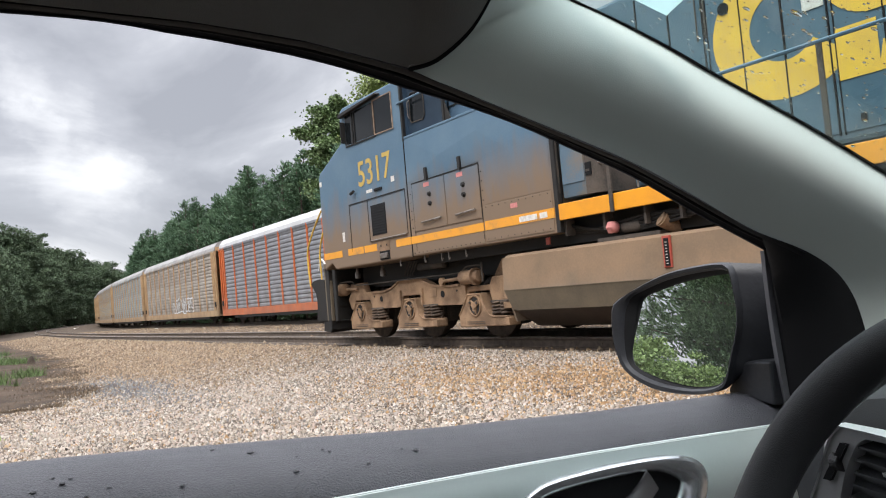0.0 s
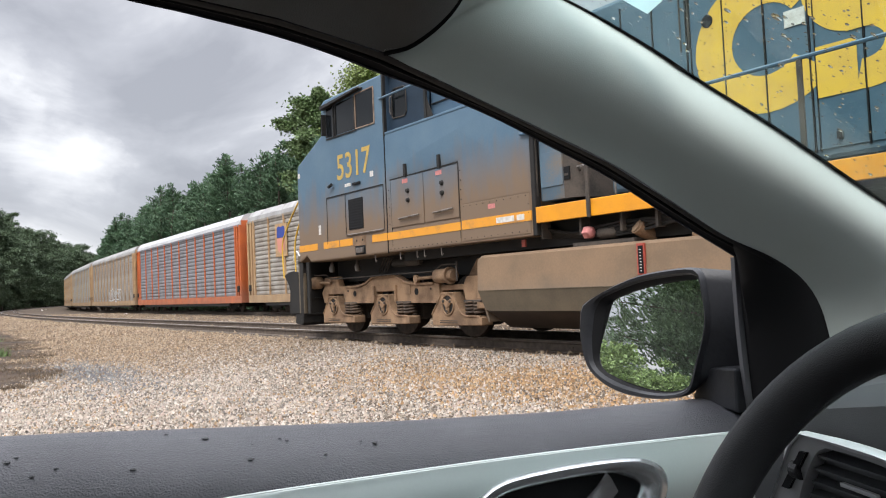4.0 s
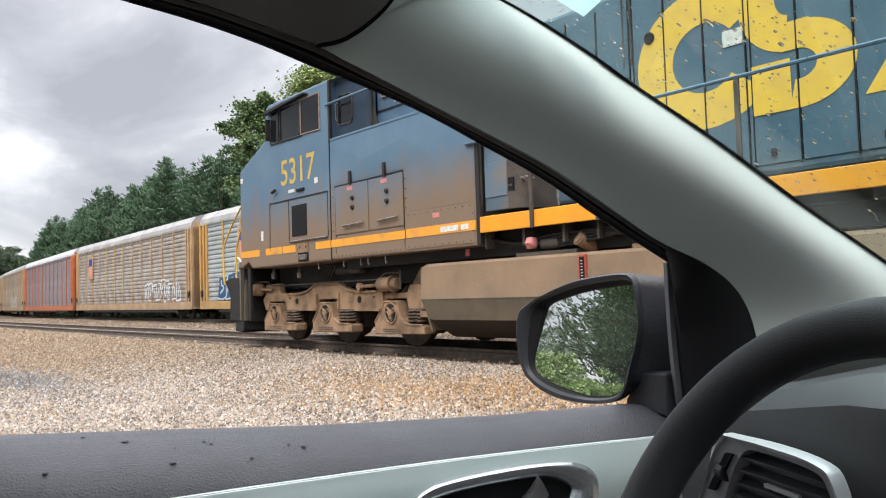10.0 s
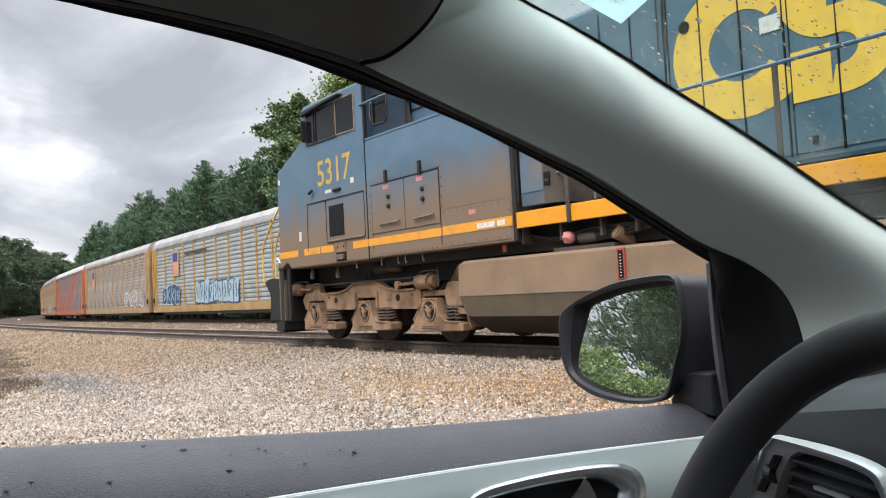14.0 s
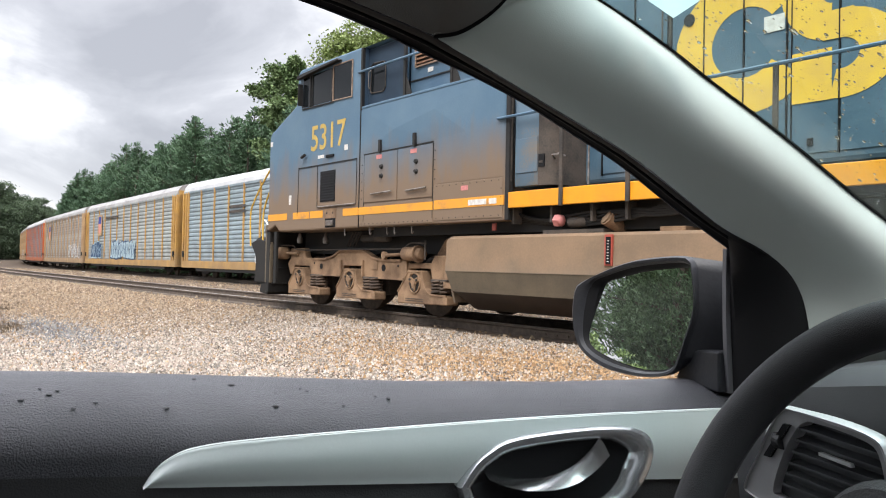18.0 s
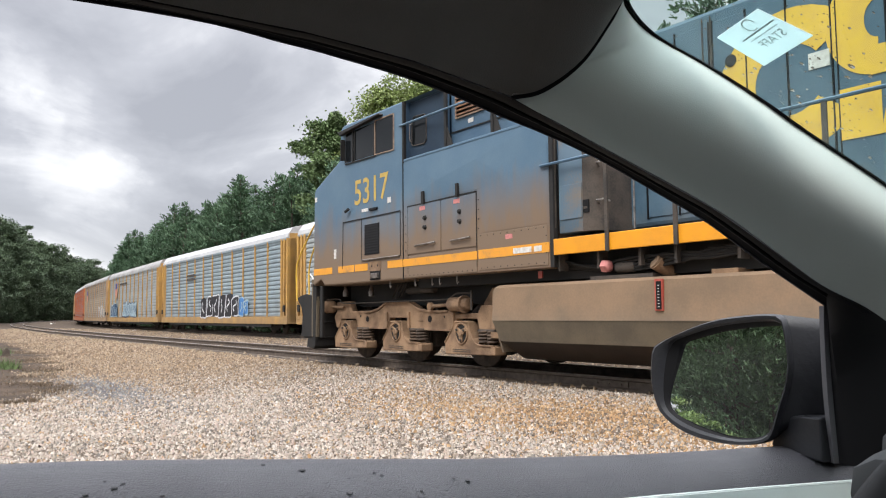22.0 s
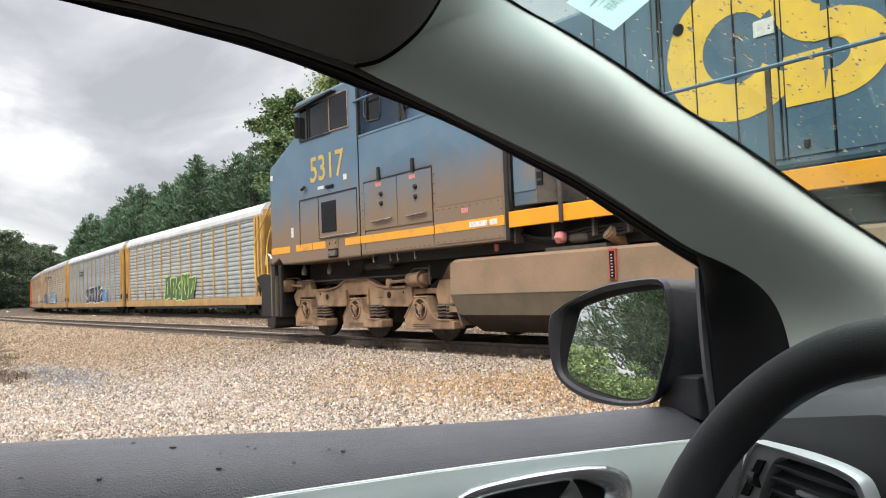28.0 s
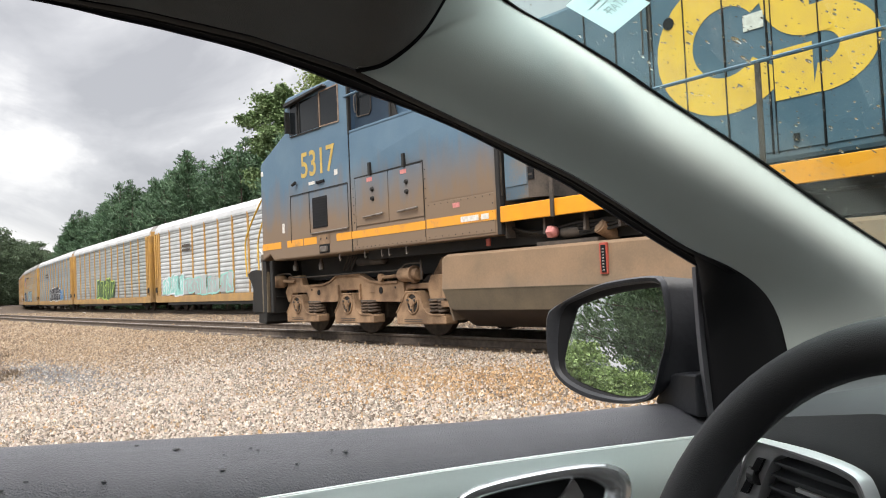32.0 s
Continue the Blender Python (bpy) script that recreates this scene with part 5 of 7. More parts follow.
def build_dash(car):
    dash = tagged(new("dashboard"), "dark grey dashboard with air vent")
    dash.parent = car
    bm = B()
    rows = []
    for v in (0.658, 0.63, 0.55, 0.45, 0.30, 0.1, -0.2, -0.62):
        hump = 0.05 * math.exp(-((v - 0.36) / 0.17) ** 2)
        e = 0.012 * (v > 0.65)
        rows.append([P(0.545, v, 0.30), P(0.545, v, 0.60), P(0.530, v, 0.715 - e), P(0.535, v, 0.737 - e + hump * 0.7), P(0.56, v, 0.748 - e + hump), P(0.65, v, 0.752 - e + hump * 0.8), P(0.78, v, 0.765 - e), P(0.95, v, 0.785 - e), P(1.0, v, 0.775 - e)])
    loft(bm, rows)
    part("dash_top", bm, DASH, dash, smooth=True)
    bm = B()
    loft(bm, [[P(0.665, 0.76, 0.66), P(0.665, 0.64, 0.70)], [P(0.675, 0.76, 0.735), P(0.675, 0.64, 0.768)], [P(0.69, 0.76, 0.748), P(0.69, 0.64, 0.778)], [P(0.80, 0.75, 0.770), P(0.80, 0.63, 0.784)], [P(0.98, 0.72, 0.782), P(0.98, 0.6, 0.795)]])
    part("dash_end", bm, DASH, dash, smooth=True)
    # side vent: a matt silver frame, black slats and a chrome knob
    vent = tagged(new("air_vent"), "air vent in a matt silver frame")
    vent.parent = car

    def q(v, w, d=0.0):
        return P(0.520 - 0.2 * (w - 0.70) - d, v, w)

    outer = [(0.560, 0.728), (0.50, 0.727), (0.456, 0.721), (0.443, 0.708), (0.441, 0.67), (0.446, 0.63), (0.52, 0.618), (0.60, 0.615), (0.645, 0.620), (0.652, 0.632), (0.620, 0.672), (0.585, 0.708)]
    inner = [(0.532, 0.7185), (0.50, 0.7175), (0.468, 0.713), (0.456, 0.704), (0.453, 0.67), (0.456, 0.64), (0.50, 0.632), (0.545, 0.630), (0.585, 0.632), (0.592, 0.640), (0.570, 0.680), (0.546, 0.710)]
    a = smooth_line([Vector((0, v, w)) for v, w in outer + outer[:1]], 4)[:-1]
    b = smooth_line([Vector((0, v, w)) for v, w in inner + inner[:1]], 4)[:-1]
    bm = B()
    rows = []
    for m, k in zip(a, b):
        d = (k - m).normalized()
        wide = 0.0052 + 0.016 * min(max((m.y - 0.575) / 0.05, 0.0), 1.0)
        i1, i2 = m + d * 0.002, m + d * wide
        slope = 0.022 * min(max((m.y - 0.575) / 0.05, 0.0), 1.0)
        rows.append([q(m.y, m.z, -0.005 - slope), q(m.y, m.z, 0.004 - slope), q(i1.y, i1.z, 0.008 - slope), q(i2.y, i2.z, 0.007), q(i2.y, i2.z, 0.002)])
    loft(bm, rows + rows[:1])
    part("vent_frame", bm, SILVER, vent, "bright matt silver vent surround", smooth=True)
    bm = B()
    rows = []
    for m, k in zip(a, b):
        i2 = m + (k - m).normalized() * (0.0048 + 0.016 * min(max((m.y - 0.575) / 0.05, 0.0), 1.0))
        rows.append([q(i2.y, i2.z, 0.004), q(k.y, k.z, 0.003), q(k.y, k.z, -0.012)])
    loft(bm, rows + rows[:1])
    part("vent_plate", bm, PLATE, vent, "grey plate round the vent", smooth=True)
    bm = B()
    c = Vector((0, 0.52, 0.672))
    loft(bm, [[q(k.y, k.z, -0.012), q(c.y, c.z, -0.035)] for k in b + b[:1]])
    part("vent_well", bm, BLACK, vent)
    for i in range(6):
        w = 0.706 - 0.0125 * i
        bm = B()
        lo, hi = 0.457, float(np.interp(w, [0.632, 0.712], [0.586, 0.543]))
        va = [q(lo, w - 0.001, 0.001), q(hi, w + 0.004, 0.001), q(hi, w + 0.007, -0.014), q(lo, w + 0.002, -0.014)]
        vb = [p + P(0, 0, -0.0022) for p in va]
        loft(bm, [va, vb], closed=True)
        bm.faces.new([bm.verts.new(p) for p in va])
        part("vent_slat", bm, DASH, vent)
    bm = B()
    va = [(0.522, 0.692), (0.486, 0.6895), (0.485, 0.686), (0.522, 0.6885)]
    loft(bm, [[q(v, w, 0.001) for v, w in va], [q(v, w, 0.005) for v, w in va]], closed=True)
    bm.faces.new([bm.verts.new(q(v, w, 0.005)) for v, w in va])
    part("vent_knob", bm, SILVER, vent, "chrome vent knob", bevel=0.0006)
    bm = B()
    va = [(0.5605, 0.711), (0.5525, 0.711), (0.5865, 0.672), (0.5955, 0.672)]
    loft(bm, [[q(v, w, 0.0065) for v, w in va], [q(v, w, -0.004) for v, w in va]], closed=True)
    bm.faces.new([bm.verts.new(q(v, w, 0.0068)) for v, w in va])
    wheel_slot = part("vent_wheel_slot", bm, BLACK, vent)
    bm = B()
    cylinder(bm, q(0.568, 0.692, 0.002), q(0.577, 0.692, 0.002), 0.0085, seg=18)
    part("vent_wheel", bm, BLACK_PLASTIC, wheel_slot)


def build_wheel(car):
    wheel = tagged(new("steering_wheel"), "black leather steering wheel")
    wheel.parent = car
    wheel.matrix_basis = Matrix.Translation(P(0.393, 0.348, 0.67)) @ Matrix.Rotation(-0.474, 4, "X")
    # local: x across, z up the rim, y along the column
    bm = B()
    rows = []
    for k in range(64):
        a = 2 * math.pi * k / 64
        c = Vector((math.cos(a), 0, math.sin(a)))
        rows.append([c * (0.178 + 0.0195 * math.cos(b)) + Vector((0, 0.0195 * math.sin(b), 0)) for b in [2 * math.pi * j / 14 for j in range(14)]])
    loft(bm, rows + rows[:1], closed=True)
    part("rim", bm, LEATHER, wheel, "black leather wheel rim", smooth=True)
    bm = B()
    lathe(bm, (0, 0, 0), [(-0.012, 0.02), (-0.014, 0.04), (-0.005, 0.05), (0.03, 0.052), (0.06, 0.04)], "y", 24)
    part("hub", bm, BLACK_PLASTIC, wheel, smooth=True)
    for a in (-0.38, math.pi + 0.38, -math.pi / 2):
        bm = B()
        d = Vector((math.cos(a), 0, math.sin(a)))
        s = Vector((-math.sin(a), 0, math.cos(a)))
        for_rows = [[d * r + s * w + Vector((0, y, 0)) for w, y in ((-h, 0.0), (h, 0.0), (h, 0.014), (-h, 0.014))] for r, h in ((0.06, 0.030), (0.11, 0.022), (0.165, 0.020))]
        loft(bm, for_rows, closed=True)
        part("spoke", bm, BLACK_PLASTIC, wheel, bevel=0.003)
    bm = B()
    cylinder(bm, (0, 0.05, 0), (0, 0.26, 0), 0.04, seg=16)
    part("column", bm, BLACK_PLASTIC, wheel)


def build_shell(car):
    """What closes the car round the view: floor, seats, far door, rear, bonnet, wheels."""
    bm = B()
    box(bm, -0.80, 0.62, -1.9, 0.9, -0.14, -0.08)
    part("floor_pan", bm, SEAT, car)
    for v in (0.36, -0.36):
        bm = B()
        box(bm, -v - 0.25, -v + 0.25, -0.62, -0.12, 0.05, 0.24)
        part("seat_cushion", bm, SEAT, car, bevel=0.05)
        bm = B()
        prism(bm, [(-0.62, 0.2), (-0.46, 0.2), (-0.66, 0.80), (-0.78, 0.80)], -v - 0.24, -v + 0.24, "x")
        part("seat_back", bm, SEAT, car, bevel=0.05)
    bm = B()
    loft(bm, [[P(u, -0.70, 0.70), P(u, -0.72, 0.4), P(u, -0.75, -0.05)] for u in (-1.6, -0.5, 0.8)])
    part("far_door_panel", bm, BLACK_PLASTIC, car, "black far-side door panel")
    bm = B()
    loft(bm, [[P(-1.62, v, 0.72), P(-1.8, v, 0.70), P(-1.85, v, 0.0)] for v in (0.72, 0.3, -0.2, -0.66)])
    part("rear_panel", bm, SEAT, car)
    for u0, v0, v1 in ((-0.55, 0.70, 0.64), (-0.55, -0.60, -0.66), (-1.5, 0.72, 0.62), (-1.5, -0.58, -0.66)):
        bm = B()
        loft(bm, [[P(u, v0 + (0.10 if v0 > 0 else -0.06), 0.70), P(u - 0.04, v0, 1.18)] for u in (u0 - 0.06, u0 + 0.06)])
        part("door_pillar", bm, HEADLINER, car)
    bm = B()
    rows = [[P(u, v, w - 0.10 * abs((v - 0.05) / 0.85) ** 3) for v in (0.90, 0.6, 0.05, -0.5, -0.80)] for u, w in ((0.98, 0.78), (1.3, 0.74), (1.7, 0.66), (1.95, 0.52), (2.02, 0.25))]
    loft(bm, rows)
    part("bonnet", bm, BODY_PAINT, car, "dark grey car bonnet", smooth=True)
    for u, v in ((1.35, 0.86), (1.35, -0.78), (-1.35, 0.86), (-1.35, -0.78)):
        bm = B()
        lathe(bm, tuple(P(u, v, -0.09)), [(-0.09, 0.20), (-0.1, 0.29), (-0.07, 0.315), (0.07, 0.315), (0.1, 0.29), (0.09, 0.2)], "x", 28)
        part("tyre", bm, BLACK, car, smooth=True)
    for v in (0.90, -0.80):
        bm = B()
        loft(bm, [[P(u, v, 0.66), P(u, v, -0.15)] for u in (0.76, 1.0, 2.0)])
        part("wing_panel", bm, BODY_PAINT, car)
        bm = B()
        loft(bm, [[P(u, v, 0.70), P(u, v, -0.15)] for u in (-2.2, -1.0)])
        part("rear_side_panel", bm, BODY_PAINT, car)


def build_car():
    car = tagged(new("car"), "dark grey saloon car parked on the gravel, window down", "car")
    car.matrix_basis = pose(CAR_X, CAR_Y, 0, 0, 0, CAR_YAW)
    build_a_pillar(car)
    build_window_seal(car)
    build_roof(car)
    build_door(car)
    build_sail(car)
    build_mirror(car)
    build_windscreen(car)
    build_dash(car)
    build_wheel(car)
    build_shell(car)


build_car()


# ---- the standing diesel locomotive: x to its rear, y to the far side, z up from the rail ----
HALF = 1.55


def slab(x0, x1, y0, y1, z0, z1):
    bm = B()
    box(bm, x0, x1, y0, y1, z0, z1)
    return bm


def plate(outline, y0, y1):
    """A side plate: outline in x, z."""
    return prism(B(), outline, y0, y1, "y")


def word_mesh(text, height, width, thick=0.004):
    cu = bpy.data.curves.new("word", "FONT")
    cu.body, cu.size, cu.extrude, cu.resolution_u = text, 1.0, 0.0, 4
    cu.offset = 0.012
    tmp = bpy.data.objects.new("word", cu)
    scene.collection.objects.link(tmp)
    me = bpy.data.meshes.new_from_object(tmp)
    bpy.data.objects.remove(tmp)
    co = np.array([v.co[:] for v in me.vertices])
    lo, hi = co.min(0), co.max(0)
    for v in me.vertices:
        v.co = ((v.co.x - lo[0]) / (hi[0] - lo[0]) * width, 0.0, (v.co.y - lo[1]) / (hi[1] - lo[1]) * height)
    return me


def bolts(bm, pts, y, r=0.011):
    for x, z in pts:
        cylinder(bm, (x, y + 0.002, z), (x, y - 0.007, z), r, r * 0.7, 6)


def build_cab(loco):
    n = -HALF
    # cab and nose shell
    nose = [(-5.08, 1.50), (-5.08, 2.60), (-5.06, 3.50), (-5.00, 3.58), (-3.90, 4.02), (-3.84, 4.66), (-3.70, 4.72), (-1.44, 4.72), (-1.44, 1.50), (-3.0, 1.49), (-4.55, 1.49), (-4.72, 1.62)]
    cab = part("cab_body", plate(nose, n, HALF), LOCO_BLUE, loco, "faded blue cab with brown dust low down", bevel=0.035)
    # windows on the near side
    part("cab_window", plate([(-3.66, 3.93), (-1.76, 3.90), (-1.76, 4.53), (-3.60, 4.53)], n - 0.004, n + 0.02), WINDOW_DARK, loco, "dark sliding cab window")
    bm = B()
    for pts in ([(-2.42, 3.90), (-1.74, 3.88), (-1.74, 4.55), (-2.42, 4.55)],):
        for a, b in zip(pts, pts[1:] + pts[:1]):
            tube(bm, [(a[0], n - 0.010, a[1]), (b[0], n - 0.010, b[1])], 0.014, 4)
    part("window_frame", bm, RUST_FRAME, loco, "rusty tan window frame")
    for x in (-3.30, -3.22, -2.46):
        bm = B()
        tube(bm, [(x, n - 0.010, 3.90), (x, n - 0.010, 4.52)], 0.017, 4)
        part("window_bar", bm, LOCO_BLACK, loco)
    bm = B()
    tube(bm, [(-3.62, n - 0.010, 3.90), (-2.4, n - 0.010, 3.88)], 0.017, 4)
    part("window_ledge", bm, LOCO_BLACK, loco)
    bm = B()
    prism(bm, [(-3.74, 4.50), (-3.70, 4.58), (-2.15, 4.64), (-2.12, 4.60)], n - 0.10, n - 0.005)
    part("sun_visor", bm, LOCO_BLACK, loco, "dark window awning", bevel=0.01)
    for x, y0 in ((-3.62, n - 0.16),):
        bm = B()
        box(bm, x - 0.012, x + 0.012, n - 0.12, n - 0.01, 3.97, 4.40)
        part("cab_mirror", bm, LOCO_BLACK, loco, bevel=0.008)
    part("windshield_glass", plate([(-3.95, 4.10), (-3.86, 4.60), (-3.84, 4.60), (-3.93, 4.10)], n + 0.25, HALF - 0.25), WINDOW_DARK, loco)
    # rear doorway: dark recess behind the cab
    part("cab_rear_wall", slab(-1.44, -1.40, n + 0.05, HALF - 0.05, 3.55, 4.70), LOCO_DOOR, loco)
    part("rear_wall_side", plate([(-1.40, 3.55), (-0.26, 3.55), (-0.26, 4.69), (-1.40, 4.69)], n + 0.14, n + 0.20), LOCO_CLEAN, loco, "blue wall behind the cab")
    part("doorway", plate([(-1.40, 3.60), (-0.30, 3.60), (-0.30, 4.66), (-1.40, 4.66)], n + 0.12, n + 0.139), REAR_DOOR, loco, "dark blue cab rear door")
    bm = B()
    ring = [(-1.28, 3.88), (-0.90, 3.86), (-0.84, 3.92), (-0.84, 4.32), (-0.90, 4.38), (-1.24, 4.40), (-1.30, 4.34), (-1.31, 3.93)]
    prism(bm, ring, n + 0.112, n + 0.125)
    part("door_window", bm, WINDOW_DARK, loco)
    bm = B()
    tube(bm, [(x, n + 0.11, z) for x, z in ring + ring[:1]], 0.012, 4)
    part("door_window_frame", bm, LOCO_GREY, loco)
    bm = B()
    tube(bm, [(-1.30, n + 0.08, 3.95), (-1.30, n + 0.06, 4.0), (-1.30, n + 0.06, 4.25), (-1.30, n + 0.10, 4.28)], 0.012, 5)
    part("door_grab", bm, STEEL, loco)
    part("wall_post", slab(-0.285, -0.245, n + 0.09, n + 0.14, 3.60, 4.69), LOCO_BLACK, loco, bevel=0.006)
    part("door_post", slab(-1.455, -1.40, n - 0.012, n + 0.05, 3.58, 4.70), LOCO_BLACK, loco, bevel=0.006)
    # number on the cab side
    me = word_mesh("5317", 0.50, 1.30)
    me.materials.append(NUMBER)
    num = new("road_number", me)
    num.parent = loco
    num.matrix_basis = pose(-3.235, n - 0.006, 3.02)
    tagged(num, "faded yellow number 5317")
    # seams, hatch, grille and stickers
    bm = B()
    box(bm, -1.450, -1.438, n - 0.006, n + 0.02, 1.50, 4.60)
    part("cab_seam", bm, LOCO_BLACK, loco)
    bm = B()
    tube(bm, [(-3.72, n - 0.006, 2.735), (-1.53, n - 0.006, 2.735)], 0.012, 4)
    tube(bm, [(-3.72, n - 0.006, 2.735), (-3.74, n - 0.006, 1.80)], 0.006, 4)
    tube(bm, [(-2.95, n - 0.006, 2.735), (-2.95, n - 0.006, 1.93)], 0.006, 4)
    tube(bm, [(-1.53, n - 0.006, 2.735), (-1.53, n - 0.006, 1.93)], 0.006, 4)
    part("hatch_seam", bm, LOCO_BLACK, loco)
    bm = B()
    tube(bm, [(-2.92, n - 0.02, 1.925), (-1.54, n - 0.02, 1.93)], 0.016, 6)
    part("hatch_rail", bm, STEEL, loco, "bright worn hatch rail")
    grille = part("battery_grille", slab(-2.83, -2.28, n - 0.010, n + 0.02, 2.02, 2.60), BLACK, loco, "black louvred grille")
    for k in range(11):
        z = 2.05 + 0.05 * k
        bm = B()
        prism(bm, [(n - 0.015, z), (n - 0.009, z + 0.030), (n - 0.009, z + 0.012), (n - 0.013, z - 0.006)], -2.82, -2.29, "x")
        part("grille_slat", bm, BLACK, grille)
    for x0, x1, z0, z1, m in ((-4.12, -4.02, 2.03, 2.22, WHITE_TAG), (-1.98, -1.86, 2.93, 3.03, WHITE_TAG), (-5.02, -4.92, 3.30, 3.40, WHITE_TAG), (-2.95, -2.72, 2.86, 2.92, WHITE_TAG)):
        part("decal", slab(x0, x1, n - 0.005, n + 0.01, z0, z1), m, loco, "small white warning decal")
    bm = B()
    box(bm, -2.62, -2.34, n - 0.03, n + 0.01, 2.85, 2.90)
    part("door_pull", bm, BLACK, loco, bevel=0.006)
    bm = B()
    tube(bm, [(-3.52, n - 0.06, 2.93), (-3.40, n - 0.05, 2.97)], 0.03, 8)
    part("side_lamp", bm, LOCO_BLACK, loco)
    # stripe along the cab's sill, in its broken pieces
    for x0, x1 in ((-5.06, -4.20), (-3.93, -3.26), (-3.22, -2.72), (-1.98, -1.46)):
        part("sill_stripe", slab(x0, x1, n - 0.005, n + 0.01, 1.725, 1.86), STRIPE_DUSTY, loco, "orange-yellow sill stripe")
    part("step_panel", slab(-2.66, -2.22, n - 0.008, n + 0.01, 1.70, 1.885), TRUCK_DUST, loco, bevel=0.004)
    for x in (-2.55, -2.33):
        bm = B()
        cylinder(bm, (x, n - 0.010, 1.80), (x, n + 0.0, 1.80), 0.022, seg=10)
        part("panel_hole", bm, BLACK, loco)
    # raised black plate stands in for the shaded void below the panel
    part("step_recess", slab(-2.62, -2.24, n - 0.006, n + 0.01, 1.535, 1.70), BLACK, loco)
    part("step_tread", slab(-2.54, -2.30, n - 0.05, n + 0.03, 1.56, 1.66), STEEL, loco, bevel=0.01)
    # roof
    bm = B()
    prism(bm, [(n + 0.02, 4.70), (n + 0.30, 4.76), (HALF - 0.30, 4.76), (HALF - 0.02, 4.70)], -3.80, -0.24, "x")
    part("cab_roof", bm, LOCO_BLUE, loco)


def build_side_box(loco):
    """The tall equipment box between cab and hood."""
    n = -HALF
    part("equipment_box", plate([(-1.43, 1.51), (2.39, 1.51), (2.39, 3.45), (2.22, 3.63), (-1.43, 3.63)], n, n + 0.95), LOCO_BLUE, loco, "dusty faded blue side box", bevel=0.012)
    bm = B()
    sheet = [(-1.40, 2.82, 0.0), (-1.40, 3.58, 0.0), (0.15, 3.58, 0.0), (2.18, 3.58, 0.0), (2.36, 3.43, 0.0), (2.36, 2.125, 0.0), (0.82, 2.125, 0.0), (0.82, 2.82, 0.0), (-0.35, 3.12, 0.016), (0.75, 3.30, 0.012), (1.55, 2.85, 0.014)]
    v = [bm.verts.new((x, n - 0.004 - d, z)) for x, z, d in sheet]
    for f in ((0, 8, 1), (1, 8, 2), (2, 8, 9), (2, 9, 3), (3, 9, 10), (3, 10, 4), (4, 10, 5), (5, 10, 6), (6, 10, 7), (7, 10, 9), (7, 9, 8), (7, 8, 0)):
        bm.faces.new([v[k] for k in f])
    part("dented_sheet", bm, LOCO_BLUE, loco, "slightly dented faded blue side sheet")
    part("box_lip", slab(-1.42, 2.30, n - 0.008, n + 0.05, 3.60, 3.645), LOCO_BLUE, loco, bevel=0.01)
    for x0, x1 in ((-1.26, -0.25), (-0.22, 0.72)):
        door = part("equipment_door", slab(x0, x1, n - 0.016, n + 0.01, 1.93, 2.765), LOCO_BLUE, loco, "dusty hinged equipment door", bevel=0.006)
        mx = (x0 + x1) / 2
        for z in (2.88, 2.52, 2.36):
            bm = B()
            if z > 2.8:
                box(bm, mx - 0.03, mx + 0.03, n - 0.05, n - 0.004, z - 0.12, z + 0.10)
            else:
                cylinder(bm, (mx + 0.05, n - 0.015, z), (mx + 0.05, n - 0.055, z), 0.045, 0.03, 10)
            part("door_latch", bm, LOCO_BLACK, door)
        bm = B()
        tube(bm, [(x0 + 0.28, n - 0.05, 2.06), (x1 - 0.12, n - 0.05, 2.08)], 0.017, 6)
        part("door_grab", bm, STEEL, door, "pale worn grab bar")
        part("door_decal", slab(mx - 0.12, mx + 0.05, n - 0.020, n - 0.010, 2.66, 2.73), PINK, door, "faded pink decal")
    bm = B()
    tube(bm, [(-1.28, n - 0.01, 2.775), (0.73, n - 0.01, 2.79)], 0.014, 4)
    for x in (-1.27, 0.73):
        tube(bm, [(x, n - 0.006, 2.77), (x, n - 0.006, 1.60)], 0.007, 4)
    part("door_surround", bm, LOCO_BLACK, loco)
    part("lower_panel", slab(0.78, 2.36, n - 0.010, n + 0.01, 1.55, 2.11), LOCO_BLUE, loco, "dust-brown bolted lower panel", bevel=0.004)
    part("lower_door_panel", slab(-1.40, 0.74, n - 0.008, n + 0.01, 1.53, 1.90), LOCO_BLUE, loco, bevel=0.004)
    bm = B()
    bolts(bm, [(0.84 + 0.16 * k, 2.08) for k in range(10)] + [(0.84 + 0.16 * k, 1.585) for k in range(10)] + [(2.33, 1.72 + 0.12 * k) for k in range(3)] + [(-1.34 + 0.13 * k, 1.56) for k in range(16)] + [(-1.34, 2.0 + 0.15 * k) for k in range(5)] + [(0.78, 2.2 + 0.15 * k) for k in range(4)], n - 0.008)
    tagged(part("bolt_heads", bm, LOCO_BLACK, loco), kind="stuff")
    part("sill_stripe", slab(-1.43, 0.74, n - 0.013, n + 0.01, 1.725, 1.855), STRIPE_DUSTY, loco, "orange-yellow sill stripe")
    part("sill_stripe", slab(0.78, 2.385, n - 0.015, n + 0.01, 1.725, 1.865), STRIPE_DUSTY, loco, "orange-yellow sill stripe")
    part("stripe_decal", slab(1.62, 2.02, n - 0.019, n - 0.012, 1.75, 1.83), WHITE_TAG, loco, "worn white decal on the stripe")
    part("stripe_decal", slab(2.08, 2.24, n - 0.019, n - 0.012, 1.75, 1.83), WHITE_TAG, loco, "worn white decal on the stripe")
    part("decal", slab(1.44, 1.60, n - 0.015, n - 0.005, 1.98, 2.05), PINK, loco)
    bm = B()
    box(bm, 2.39, 2.47, n + 0.00, n + 0.10, 1.51, 3.60)
